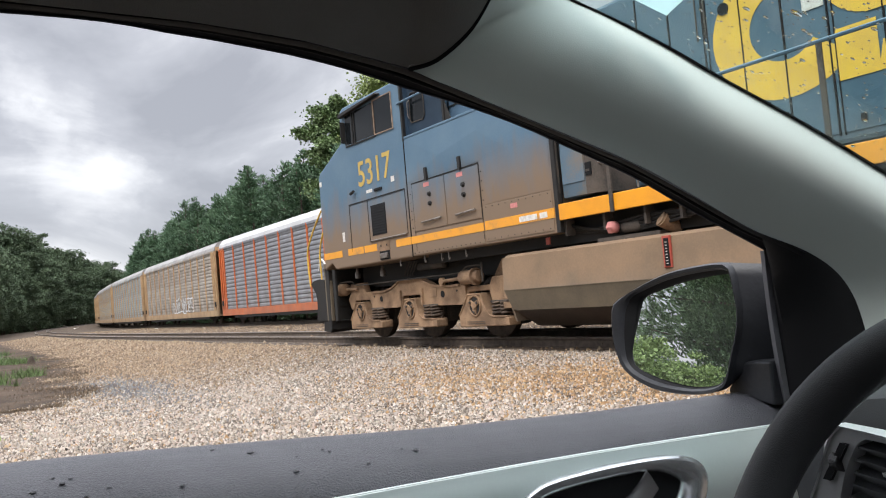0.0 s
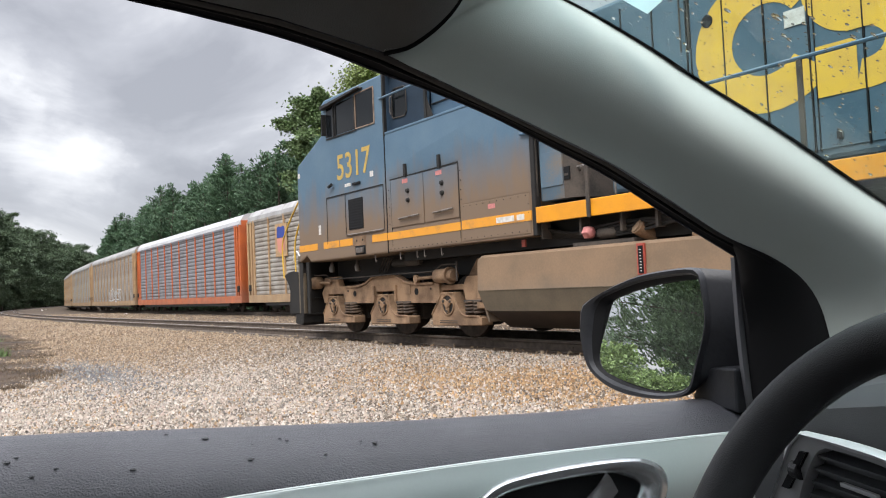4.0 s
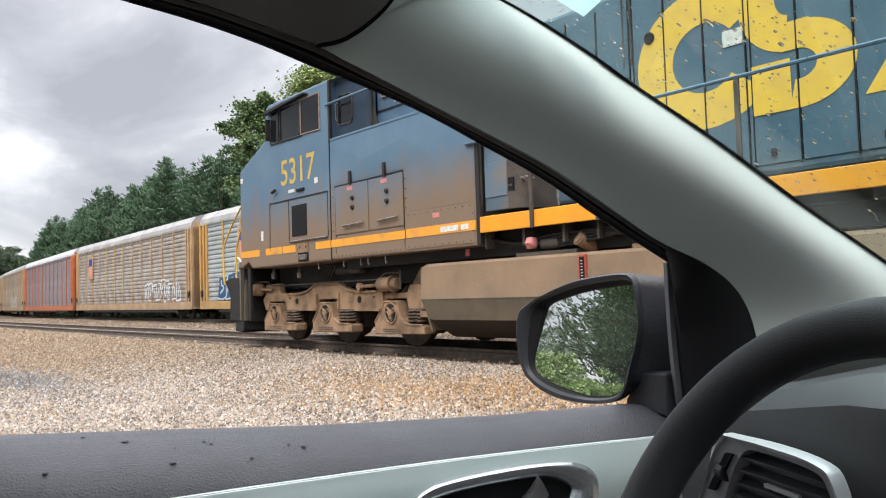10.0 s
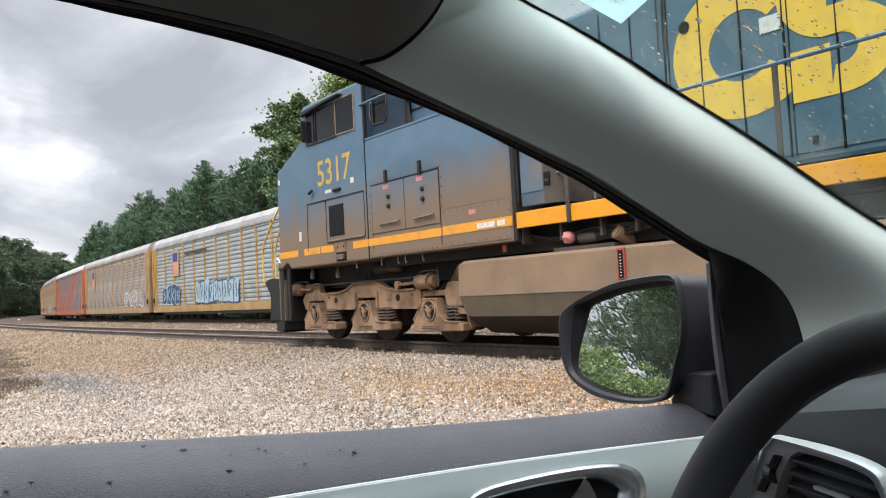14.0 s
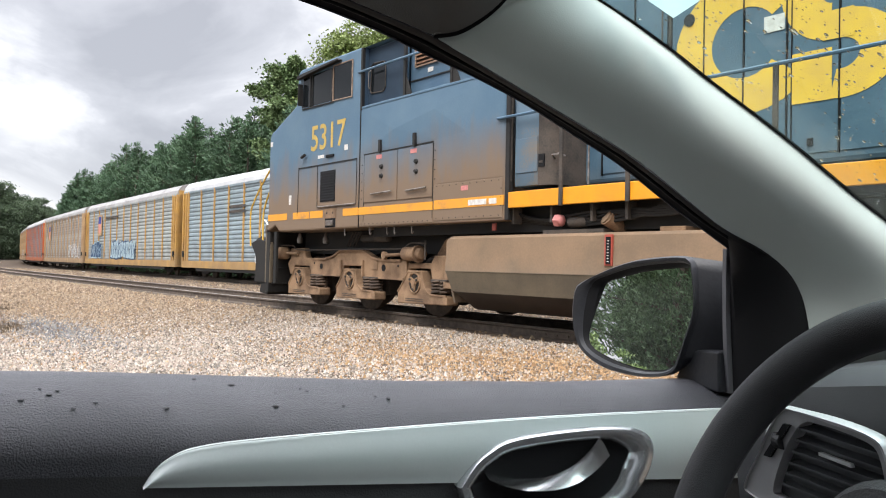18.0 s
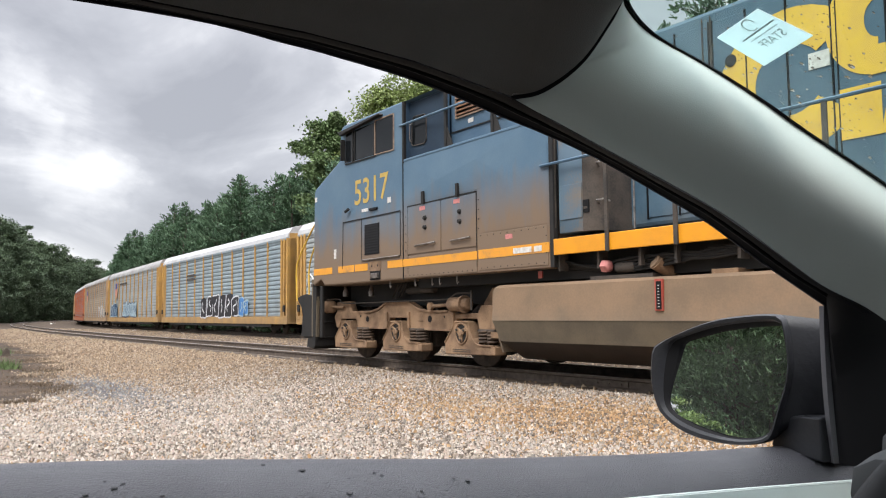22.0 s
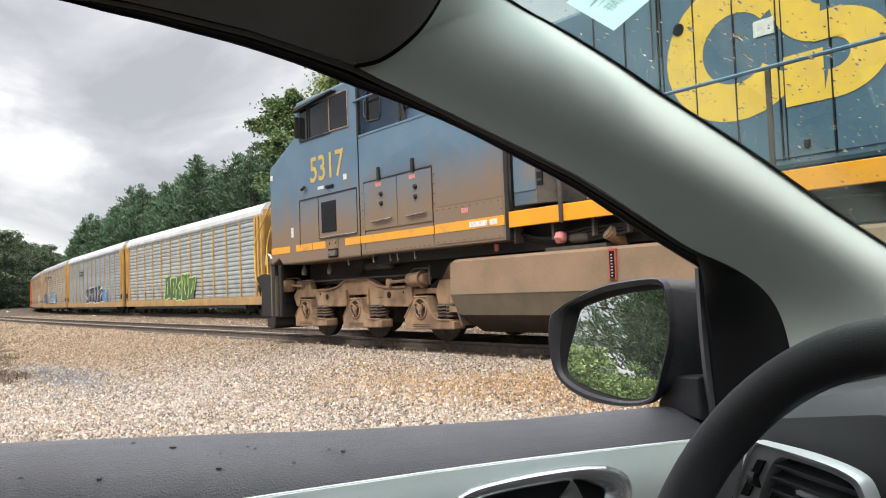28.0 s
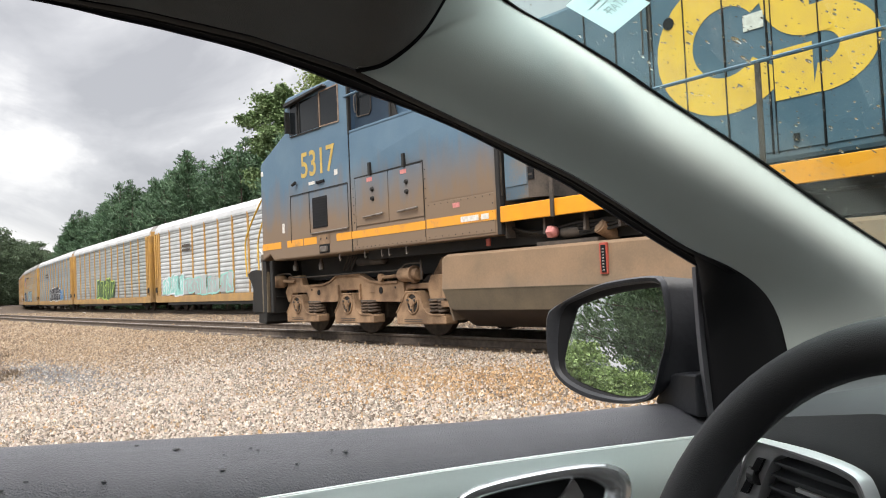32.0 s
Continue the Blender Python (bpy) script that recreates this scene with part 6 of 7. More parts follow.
    part("box_corner_post", bm, LOCO_BLACK, loco, bevel=0.01)
    bm = B()
    box(bm, 2.472, 2.480, n + 0.03, n + 0.055, 2.05, 3.3)
    part("paint_chipped_edge", bm, LOCO_GREY, loco, "chipped pale edge")
    # hooks under the sill
    for x in (-1.15, -0.62, -0.40, 0.10, -2.0):
        bm = B()
        tube(bm, [(x, n + 0.06, 1.53), (x, n + 0.06, 1.40), (x + 0.03, n + 0.05, 1.37), (x + 0.06, n + 0.05, 1.40)], 0.009, 5)
        part("hook", bm, STEEL, loco)


def build_hood(loco):
    n = -HALF
    y = n + 0.70
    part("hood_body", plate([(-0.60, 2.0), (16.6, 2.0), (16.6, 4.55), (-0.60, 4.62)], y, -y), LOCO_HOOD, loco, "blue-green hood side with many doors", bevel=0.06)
    part("blower_box", plate([(-0.22, 3.55), (2.5, 3.55), (2.5, 4.60), (-0.22, 4.68)], n + 0.20, n + 0.75), LOCO_CLEAN, loco, "blue blower housing", bevel=0.02)
    part("blower_ledge", slab(-0.20, 2.45, n + 0.18, n + 0.21, 3.90, 3.92), LOCO_BLACK, loco)
    grill = part("blower_grille", slab(-0.05, 0.70, n + 0.188, n + 0.21, 4.13, 4.50), LOCO_BLACK, loco, "rusty brown louvred air grille")
    bm = B()
    for a, b in (((-0.05, 4.13), (-0.05, 4.51)), ((-0.05, 4.13), (0.70, 4.13)), ((0.70, 4.13), (0.70, 4.47))):
        tube(bm, [(a[0], n + 0.18, a[1]), (b[0], n + 0.18, b[1])], 0.018, 4)
    part("grille_frame", bm, RUST_FRAME, grill, "pale rusted grille frame")
    for k in range(5):
        bm = B()
        z = 4.165 + 0.070 * k
        prism(bm, [(n + 0.152, z), (n + 0.189, z + 0.045), (n + 0.189, z + 0.030), (n + 0.156, z - 0.010)], -0.03, 0.68, "x")
        part("grille_slat", bm, RUST_BROWN, grill)
    part("blower_decal", slab(0.27, 0.41, n + 0.192, n + 0.205, 3.99, 4.06), WHITE_TAG, loco)
    # rounded box beside the walkway
    pts = [(2.52, n + 0.06), (2.98, n + 0.06), (2.98, n + 0.75), (2.52, n + 0.75)]
    bm = prism(B(), pts, 1.965, 3.30, "z")
    rb = part("sand_box", bm, SAND_BOX, loco, "dusty blue round-cornered box", bevel=0.02, smooth=True)
    bm = prism(B(), [(2.982, n + 0.062), (3.06, n + 0.068), (3.13, n + 0.092), (3.19, n + 0.14), (3.23, n + 0.20), (3.255, n + 0.28), (3.26, n + 0.36), (3.26, n + 0.75), (2.982, n + 0.75)], 1.965, 3.30, "z")
    part("sand_box_corner", bm, LOCO_GREY, rb, "brown rounded corner of the box", smooth=True)
    part("sand_box_panel", slab(2.54, 2.97, n + 0.048, n + 0.07, 2.15, 2.62), SAND_BOX, rb, bevel=0.004)
    part("sand_box_slot", slab(2.985, 3.09, n + 0.056, n + 0.2, 2.21, 2.38), BLACK, rb)
    part("step_slot", slab(3.0, 3.07, n + 0.050, n + 0.10, 2.26, 2.29), LOCO_GREY, rb)
    # hood doors with seams, latches
    for k in range(19):
        x = 3.55 + 0.515 * min(k, 5) + 0.57 * max(0, k - 5)
        w = 0.515 if k < 5 else 0.57
        door = part("hood_door", slab(x + 0.012, x + w - 0.012, y - 0.014, y + 0.01, 2.12, 4.42), LOCO_HOOD, loco, bevel=0.006)
        if k % 2:
            bm = B()
            box(bm, x + 0.24, x + 0.30, y - 0.035, y - 0.012, 2.20, 2.28)
            part("hood_latch", bm, LOCO_BLACK, door)
        part("hood_seam", slab(x - 0.008, x + 0.008, y - 0.0265, y + 0.01, 2.10, 4.44), BLACK, door)
        if k in (2, 5, 9):
            part("hood_seam", slab(x + 0.052, x + 0.064, y - 0.0265, y + 0.01, 2.10, 4.44), BLACK, door)
    bm = B()
    for x in (4.50, 4.62):
        tube(bm, [(x, y - 0.03, 3.6), (x, y - 0.03, 4.5)], 0.012, 5)
    part("conduit", bm, LOCO_GREY, loco)
    bm = B()
    cylinder(bm, (4.89, y - 0.032, 3.87), (4.89, y - 0.006, 3.87), 0.075, seg=18)
    part("hood_port", bm, BLACK, loco, "small round black port in the hood door")
    part("hood_tag", slab(5.86, 6.10, y - 0.026, y - 0.010, 3.50, 3.68), WHITE_TAG, loco, "white paper tag on the hood")
    # walkway edge with its broad stripe
    part("walkway", slab(2.40, 16.6, n + 0.02, y, 1.86, 1.90), LOCO_GREY, loco)
    part("walkway_stripe", slab(2.475, 16.6, n - 0.012, n + 0.03, 1.675, 1.895), STRIPE, loco, "broad orange-yellow walkway stripe", bevel=0.008)
    part("frame_sill", slab(-1.4, 16.6, n + 0.30, n + 0.55, 1.35, 1.86), LOCO_BLACK, loco)
    part("far_side_panel", slab(-1.4, 16.6, HALF - 0.06, HALF, 1.51, 2.4), LOCO_BLUE, loco)
    part("underframe", slab(-4.6, 16.4, -0.9, 0.9, 1.05, 1.75), LOCO_BLACK, loco)
    part("rear_end", slab(16.5, 16.9, -1.4, 1.4, 1.2, 2.2), LOCO_BLUE, loco, bevel=0.05)


def arc_band(bm, cx, cz, rx, rz, tx, tz, a0, a1, y, seg=26):
    """A broad flat band bent round an ellipse."""
    rows = []
    for k in range(seg + 1):
        a = radians(a0 + (a1 - a0) * k / seg)
        c, s = math.cos(a), math.sin(a)
        rows.append([(cx + rx * c, y, cz + rz * s), (cx + (rx - tx) * c, y, cz + (rz - tz) * s)])
    loft(bm, rows)


def build_emblem(loco):
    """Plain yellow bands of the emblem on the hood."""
    y = -HALF + 0.70 - 0.020
    # first band, bent round and wide open on one side
    bm = B()
    arc_band(bm, 5.62, 3.45, 0.92, 0.82, 0.50, 0.42, 38, 322, y)
    part("yellow_band", bm, YELLOW, loco, "broad yellow painted band", bevel=0)
    # second band, bent twice
    bm = B()
    arc_band(bm, 6.70, 3.12, 0.60, 0.46, 0.40, 0.30, -100, 96, y)
    arc_band(bm, 6.62, 3.86, 0.56, 0.58, 0.42, 0.38, 96, 268, y - 0.0015)
    box(bm, 6.19, 6.62, y - 0.004, y - 0.003, 2.66, 3.20)
    box(bm, 6.52, 6.84, y - 0.0055, y - 0.0048, 3.28, 3.58)
    box(bm, 6.60, 7.05, y - 0.007, y - 0.0063, 4.10, 4.44)
    part("yellow_band", bm, YELLOW, loco, "broad yellow painted band")
    bm = B()
    prism(bm, [(7.35, 2.66), (7.70, 2.66), (8.9, 4.40), (8.55, 4.40)], y - 0.001, y + 0.001)
    prism(bm, [(8.55, 2.66), (8.9, 2.66), (7.70, 4.40), (7.35, 4.40)], y - 0.0025, y - 0.0015)
    part("yellow_band", bm, YELLOW, loco, "broad yellow painted band")


def build_rails_on_loco(loco):
    n = -HALF
    bm = B()
    tube(bm, [(-1.52, n - 0.02, 4.27), (0.9, n - 0.02, 4.27), (1.3, n + 0.1, 4.27)], 0.020, 6)
    part("cab_walk_rail", bm, LOCO_BLUE, loco, "blue handrail behind the cab")
    for x, top in ((-0.12, 4.62), (1.13, 4.40)):
        bm = B()
        box(bm, x - 0.028, x + 0.028, n + 0.0, n + 0.045, 3.63, top)
        prism(bm, [(x + 0.028, 3.63), (x + 0.21, 3.63), (x + 0.028, 4.0)], n + 0.015, n + 0.03)
        part("rail_post", bm, LOCO_BLACK, loco, "black rail post with a gusset foot")
    bm = B()
    tube(bm, [(2.25, n - 0.03, 2.94), (3.5, n - 0.03, 2.94), (9.0, n - 0.03, 2.94), (16.4, n - 0.03, 2.94)], 0.021, 6)
    part("walkway_rail", bm, LOCO_CLEAN, loco, "long blue walkway handrail")
    for x in (3.49, 4.57, 6.41, 8.0, 9.6, 11.2, 12.8, 14.4, 16.0):
        bm = B()
        box(bm, x - 0.028, x + 0.028, n - 0.045, n - 0.015, 1.66, 2.95)
        part("rail_post", bm, LOCO_GREY, loco, bevel=0.005)
    for z in (2.86, 2.36):
        bm = B()
        tube(bm, [(3.20, n + 0.20, z - 0.06), (3.20, n + 0.10, z), (3.32, n + 0.10, z), (3.32, n + 0.22, z - 0.02)], 0.014, 5)
        part("grab_iron", bm, STEEL, loco, "worn grab iron")
    bm = B()
    tube(bm, [(3.66, n + 0.3, 1.95), (3.66, n + 0.3, 2.9)], 0.014, 5)
    part("pipe", bm, STEEL, loco)


def build_front(loco):
    """Pilot, steps and front rails ahead of the nose."""
    n = -HALF
    part("pilot_plate", plate([(-5.22, 0.22), (-5.10, 0.22), (-5.05, 1.55), (-5.22, 1.55)], n + 0.05, HALF - 0.05), LOCO_BLACK, loco, bevel=0.01)
    part("front_post", slab(-5.30, -5.06, n + 0.06, n + 0.14, 0.42, 1.66), TANK_FACET, loco, "dusty upright beside the steps", bevel=0.012)
    part("front_post", slab(-4.86, -4.74, n + 0.04, n + 0.10, 0.42, 1.50), LOCO_BLACK, loco, bevel=0.01)
    part("step_side", plate([(-6.06, 1.27), (-5.85, 1.33), (-5.61, 1.35), (-5.38, 1.32), (-5.31, 0.90), (-5.31, 0.42), (-5.86, 0.42), (-5.83, 0.62), (-5.80, 0.90), (-5.86, 1.05), (-6.0, 1.18)], n + 0.08, n + 0.12), LOCO_BLACK, loco, "curved dark step side", bevel=0.01)
    for k in range(3):
        z = 0.42 + 0.33 * k
        part("boarding_step", slab(-5.84, -5.06, n + 0.125, n + 0.65, z - 0.03, z), LOCO_BLACK, loco, bevel=0.006)
    bm = B()
    prism(bm, [(-5.62, 0.20), (-5.25, 0.16), (-5.20, 0.55), (-5.52, 0.62)], n + 0.10, HALF - 0.10)
    part("snow_plough", bm, LOCO_BLACK, loco, "dusty black pilot plough", bevel=0.02)
    part("coupler", slab(-6.1, -5.2, -0.16, 0.16, 0.72, 1.02), LOCO_GREY, loco, bevel=0.04)
    part("front_deck", slab(-5.30, -5.05, n + 0.05, HALF - 0.05, 1.50, 1.56), LOCO_GREY, loco)
    for y in (n + 0.10, n + 1.05):
        bm = B()
        tube(bm, smooth_line([(-6.13, y, 1.21), (-6.17, y, 1.6), (-6.16, y, 1.98), (-6.0, y, 2.20), (-5.73, y, 2.46), (-5.28, y, 2.81), (-5.08, y, 2.92)], 4), 0.019, 6)
        part("front_rail", bm, YELLOW, loco, "yellow front handrail")
    bm = B()
    tube(bm, smooth_line([(-5.27, n + 0.10, 0.86), (-5.36, n + 0.10, 0.88), (-5.48, n + 0.10, 1.1), (-5.51, n + 0.10, 1.5), (-5.50, n + 0.10, 1.94), (-5.29, n + 0.10, 2.30), (-5.08, n + 0.10, 2.45)], 4), 0.019, 6)
    part("front_rail", bm, YELLOW, loco, "yellow front handrail")
    bm = B()
    tube(bm, smooth_line([(-6.05, n + 0.3, 1.55), (-5.95, n + 0.3, 1.78), (-5.75, n + 0.3, 1.72), (-5.62, n + 0.3, 1.45)], 5), 0.02, 6)
    part("brake_hose", bm, WHITE_TAG, loco, "pale brake hose")


def build_truck(loco, x0):
    n = -HALF
    truck = tagged(new("truck"), "dust-covered three-axle truck")
    truck.parent = loco
    truck.location = (x0, 0, 0)
    axles = (-4.09, -2.11, -0.04)
    for side in (-1, 1):
        yf = side * 1.10
        # side frame: one cast outline with arches over the axle boxes
        o = [(-3.82, 0.96), (-3.27, 0.96), (-2.95, 1.01), (-2.68, 1.12), (-1.87, 1.115), (-1.52, 0.985), (-1.16, 0.945), (-0.61, 0.95), (-0.46, 0.895), (0.22, 0.895), (0.30, 1.02), (0.82, 1.02), (0.82, 0.60), (0.26, 0.60), (0.20, 0.80), (-0.36, 0.80), (-0.52, 0.59), (-1.80, 0.605), (-1.88, 0.82), (-2.54, 0.82), (-2.66, 0.61), (-3.80, 0.61), (-3.90, 0.80), (-4.54, 0.80), (-4.64, 0.62), (-4.74, 0.62), (-4.86, 0.84), (-4.74, 0.95), (-4.72, 1.16), (-4.16, 1.17), (-4.05, 0.96)]
        frame_plate = part("side_frame", prism(B(), o, yf - 0.07, yf + 0.07, "y"), TRUCK_DUST, truck, "dust-brown cast side frame", bevel=0.018)
        if side < 0:
            for x, z, r in ((-3.40, 0.80, 0.055), (-1.17, 0.80, 0.06), (-3.68, 0.86, 0.02), (-0.72, 0.84, 0.018)):
                bm = B()
                cylinder(bm, (x, yf - 0.078, z), (x, yf - 0.06, z), r, seg=14)
                part("frame_hole", bm, BLACK, frame_plate)
            # raised flange along the casting and a stiffening rib
            for pts in ([(-3.76, 0.632), (-2.68, 0.632)], [(-1.78, 0.628), (-0.54, 0.615)], [(-3.80, 0.945), (-3.27, 0.945), (-2.95, 0.995), (-2.68, 1.105), (-1.87, 1.10), (-1.52, 0.97), (-1.16, 0.93), (-0.63, 0.935)]):
                bm = B()
                tube(bm, [(x, yf - 0.075, z) for x, z in pts], 0.026, 4)
                part("frame_flange", bm, TRUCK_DUST, frame_plate)
            for x in (-2.62, -1.84, -0.44):
                part("frame_rib", slab(x - 0.025, x + 0.025, yf - 0.11, yf - 0.06, 0.63, 0.93), TRUCK_DUST, frame_plate, bevel=0.006)
            part("frame_pocket", slab(-1.56, -1.36, yf - 0.082, yf - 0.06, 0.76, 0.93), TRUCK_DUST, frame_plate, bevel=0.008)
        for x in axles:
            # axle box with a broad foot for the springs and a bolted cap sunk in a round mouth
            c = x - 0.08
            o = [(c - 0.19, 0.77), (c + 0.19, 0.77), (c + 0.24, 0.59), (c + 0.29, 0.49), (c + 0.36, 0.42), (c + 0.45, 0.388), (c + 0.86, 0.378), (c + 0.86, 0.228), (c - 0.48, 0.212), (c - 0.485, 0.41), (c - 0.40, 0.50), (c - 0.29, 0.62)]
            ab = part("axle_box", prism(B(), o, yf - 0.15, yf + 0.10, "y"), TRUCK_DUST, truck, "dust-brown axle box with a broad spring foot", bevel=0.018)
            if side < 0:
                bm = B()
                tube(bm, [(px, yf - 0.152, pz) for px, pz in ((c + 0.86, 0.372), (c + 0.46, 0.38), (c + 0.37, 0.412), (c + 0.295, 0.482), (c + 0.245, 0.582), (c + 0.195, 0.755), (c - 0.185, 0.755), (c - 0.285, 0.612), (c - 0.395, 0.492), (c - 0.475, 0.405))], 0.016, 5)
                part("box_flange", bm, TRUCK_DUST, ab)
                part("foot_block", slab(c + 0.80, c + 0.93, yf - 0.19, yf + 0.02, 0.24, 0.36), TRUCK_DUST, ab, bevel=0.012)
                for pz in (0.268, 0.30):
                    part("cast_mark", slab(c - 0.25, c + 0.25, yf - 0.156, yf - 0.148, pz - 0.006, pz + 0.006), LOCO_GREY, ab)
                bm = B()
                lathe(bm, (c, yf - 0.15, 0.565), [(0.006, 0.182), (-0.020, 0.178), (-0.024, 0.158), (-0.010, 0.148), (0.002, 0.146)], "y", 22)
                cov = part("axle_mouth", bm, TRUCK_DUST, ab, "round mouth of the axle box", smooth=True)
                # black disc puts the shade inside the round mouth into colour
                bm = B()
                cylinder(bm, (c, yf - 0.154, 0.565), (c, yf - 0.145, 0.565), 0.15, seg=22)
                part("mouth_shade", bm, LOCO_BLACK, cov)
                bm = B()
                for k in range(3):
                    a = k * 2 * math.pi / 3 + 0.5
                    dx, dz = math.cos(a), math.sin(a)
                    prism(bm, [(c - dz * 0.05, 0.565 + dx * 0.05), (c + dx * 0.135 - dz * 0.035, 0.565 + dz * 0.135 + dx * 0.035), (c + dx * 0.135 + dz * 0.035, 0.565 + dz * 0.135 - dx * 0.035), (c + dz * 0.05, 0.565 - dx * 0.05)], yf - 0.178, yf - 0.15)
                cylinder(bm, (c, yf - 0.15, 0.565), (c, yf - 0.19, 0.565), 0.062, 0.05, 12)
                part("axle_cap", bm, TRUCK_DUST, cov, "three-armed axle cap")
                bm = B()
                for k in range(3):
                    a = k * 2 * math.pi / 3 + 0.5
                    cylinder(bm, (c + 0.108 * math.cos(a), yf - 0.175, 0.565 + 0.108 * math.sin(a)), (c + 0.108 * math.cos(a), yf - 0.198, 0.565 + 0.108 * math.sin(a)), 0.022, seg=6)
                tagged(part("cover_bolts", bm, LOCO_GREY, cov), kind="stuff")
                for sx in (0.50, 0.73):
                    bm = B()
                    ln = []
                    for k in range(53):
                        a = k * 2 * math.pi / 13
                        ln.append((c + sx + 0.105 * math.cos(a), yf - 0.03 + 0.105 * math.sin(a), 0.395 + 0.215 * k / 52))
                    tube(bm, ln, 0.0215, 6)
                    part("coil_spring", bm, SPRING_DUST, truck, "dusty coil spring beside the axle box", smooth=True)
                part("spring_cap", slab(c + 0.36, c + 0.87, yf - 0.10, yf + 0.1, 0.60, 0.635), LOCO_GREY, truck, bevel=0.01)
    # brake cylinders, rods and dampers on the near side
    yf = -1.10
    bm = B()
    lathe(bm, (-0.18, yf - 0.12, 1.045), [(-0.28, 0.04), (-0.28, 0.10), (-0.25, 0.12), (0.08, 0.12), (0.08, 0.145), (0.13, 0.145), (0.13, 0.10), (0.23, 0.09), (0.24, 0.05)], "x", 20)
    part("brake_cylinder", bm, TRUCK_DUST, truck, "dust-brown flanged brake cylinder", smooth=True)
    for x, r, ln in ((-4.98, 0.135, 0.34),):
        bm = B()
        lathe(bm, (x, yf - 0.12, 1.06), [(-ln * 0.5, 0.06), (-ln * 0.5, r * 0.8), (-ln * 0.42, r), (ln * 0.35, r), (ln * 0.42, r * 0.85), (ln * 0.5, r * 0.5)], "x", 18)
        part("brake_cylinder", bm, TRUCK_DUST, truck, "dust-brown brake cylinder", smooth=True)
    bm = B()
    tube(bm, [(-0.45, yf - 0.12, 1.04), (-1.05, yf - 0.12, 1.02)], 0.03, 8)
    cylinder(bm, (-1.08, yf - 0.15, 1.02), (-1.08, yf - 0.09, 1.02), 0.07, seg=12)
    part("brake_rod", bm, TRUCK_DUST, truck, "brake push rod")
    bm = B()
    tube(bm, [(-4.80, yf - 0.12, 1.06), (-4.35, yf - 0.10, 1.04)], 0.028, 8)
    part("brake_rod", bm, TRUCK_DUST, truck)
    bm = B()
    tube(bm, smooth_line([(-5.06, yf - 0.13, 1.22), (-4.5, yf - 0.13, 1.21), (-4.3, yf - 0.13, 1.13), (-3.2, yf - 0.13, 1.12), (-1.84, yf - 0.13, 1.13), (-0.61, yf - 0.13, 1.13), (-0.42, yf - 0.13, 1.17), (-0.27, yf - 0.13, 1.225), (0.16, yf - 0.13, 1.22)], 4), 0.013, 6)
    tube(bm, [(0.16, yf - 0.15, 1.27), (0.16, yf - 0.15, 0.95)], 0.017, 6)
    part("brake_pipe", bm, LOCO_GREY, truck, "dark brake pipe")
    bm = B()
    lathe(bm, (0.80, yf - 0.10, 1.06), [(-0.40, 0.115), (-0.14, 0.10), (-0.02, 0.05), (0.14, 0.045), (0.16, 0.08), (0.20, 0.08)], "z", 16)
    part("damper", bm, TRUCK_DUST, truck, "dusty vertical damper", smooth=True)
    bm = B()
    prism(bm, [(0.28, 0.60), (0.80, 0.55), (0.80, 1.32), (0.45, 1.30), (0.22, 1.05)], yf + 0.05, yf + 0.12, "y")
    part("bolster_end", bm, TRUCK_DUST, truck, bevel=0.015)
    for x in (-2.72, -2.62, -2.52, -2.42):
        bm = B()
        tube(bm, [(x, -1.0, 1.20), (x + 0.30, -1.05, 1.46)], 0.014, 6)
        part("conduit", bm, LOCO_GREY, truck)
    bm = B()
    lathe(bm, (-1.55, -1.10, 1.33), [(-0.45, 0.04), (-0.42, 0.07), (0.42, 0.07), (0.45, 0.04)], "x", 14)
    part("traction_damper", bm, LOCO_GREY, truck, smooth=True)
    # pale fittings hanging under the sill
    for x, z in ((-4.28, 1.36), (-3.20, 1.34)):
        bm = B()
        lathe(bm, (x, yf - 0.10, z), [(-0.10, 0.02), (-0.09, 0.055), (0.0, 0.06), (0.05, 0.035), (0.12, 0.025)], "z", 10)
        part("air_nozzle", bm, STEEL, truck, "pale metal air fitting", smooth=True)
    part("truck_core", slab(-4.4, 0.9, -0.62, 0.62, 0.40, 1.15), LOCO_BLACK, truck)
    for x in axles:
        bm = B()
        for side in (-1, 1):
            y = side * 0.7525
            lathe(bm, (x, y, 0.5334), [(-0.068, 0.30), (-0.068, 0.44), (-0.066, 0.52), (-0.060, 0.5334), (0.060, 0.5334), (0.066, 0.52), (0.068, 0.30)], "y", 40)
        cylinder(bm, (x, -1.15, 0.55), (x, 1.15, 0.55), 0.1, seg=16)
        part("wheelset", bm, WHEEL_STEEL, truck, "worn steel wheels on their axle", smooth=True)
        for dx in (-0.64, 0.60):
            bm = B()
            box(bm, x + dx - 0.05, x + dx + 0.05, -0.85, -0.62, 0.30, 0.68)
            box(bm, x + dx - 0.03, x + dx + 0.03, -0.80, -0.70, 0.66, 1.1)
            part("brake_shoe", bm, LOCO_GREY, truck, bevel=0.01)
    bm = B()
    prism(bm, [(0.55, 0.22), (0.95, 0.34), (1.15, 0.62), (1.05, 0.62), (0.85, 0.42), (0.55, 0.30)], -0.86, -0.70, "y")
    part("sand_pipe_bracket", bm, LOCO_BLACK, truck)
    part("sander_block", slab(0.66, 1.08, yf - 0.16, yf - 0.02, 0.50, 0.60), TRUCK_DUST, truck, bevel=0.01)
    return truck


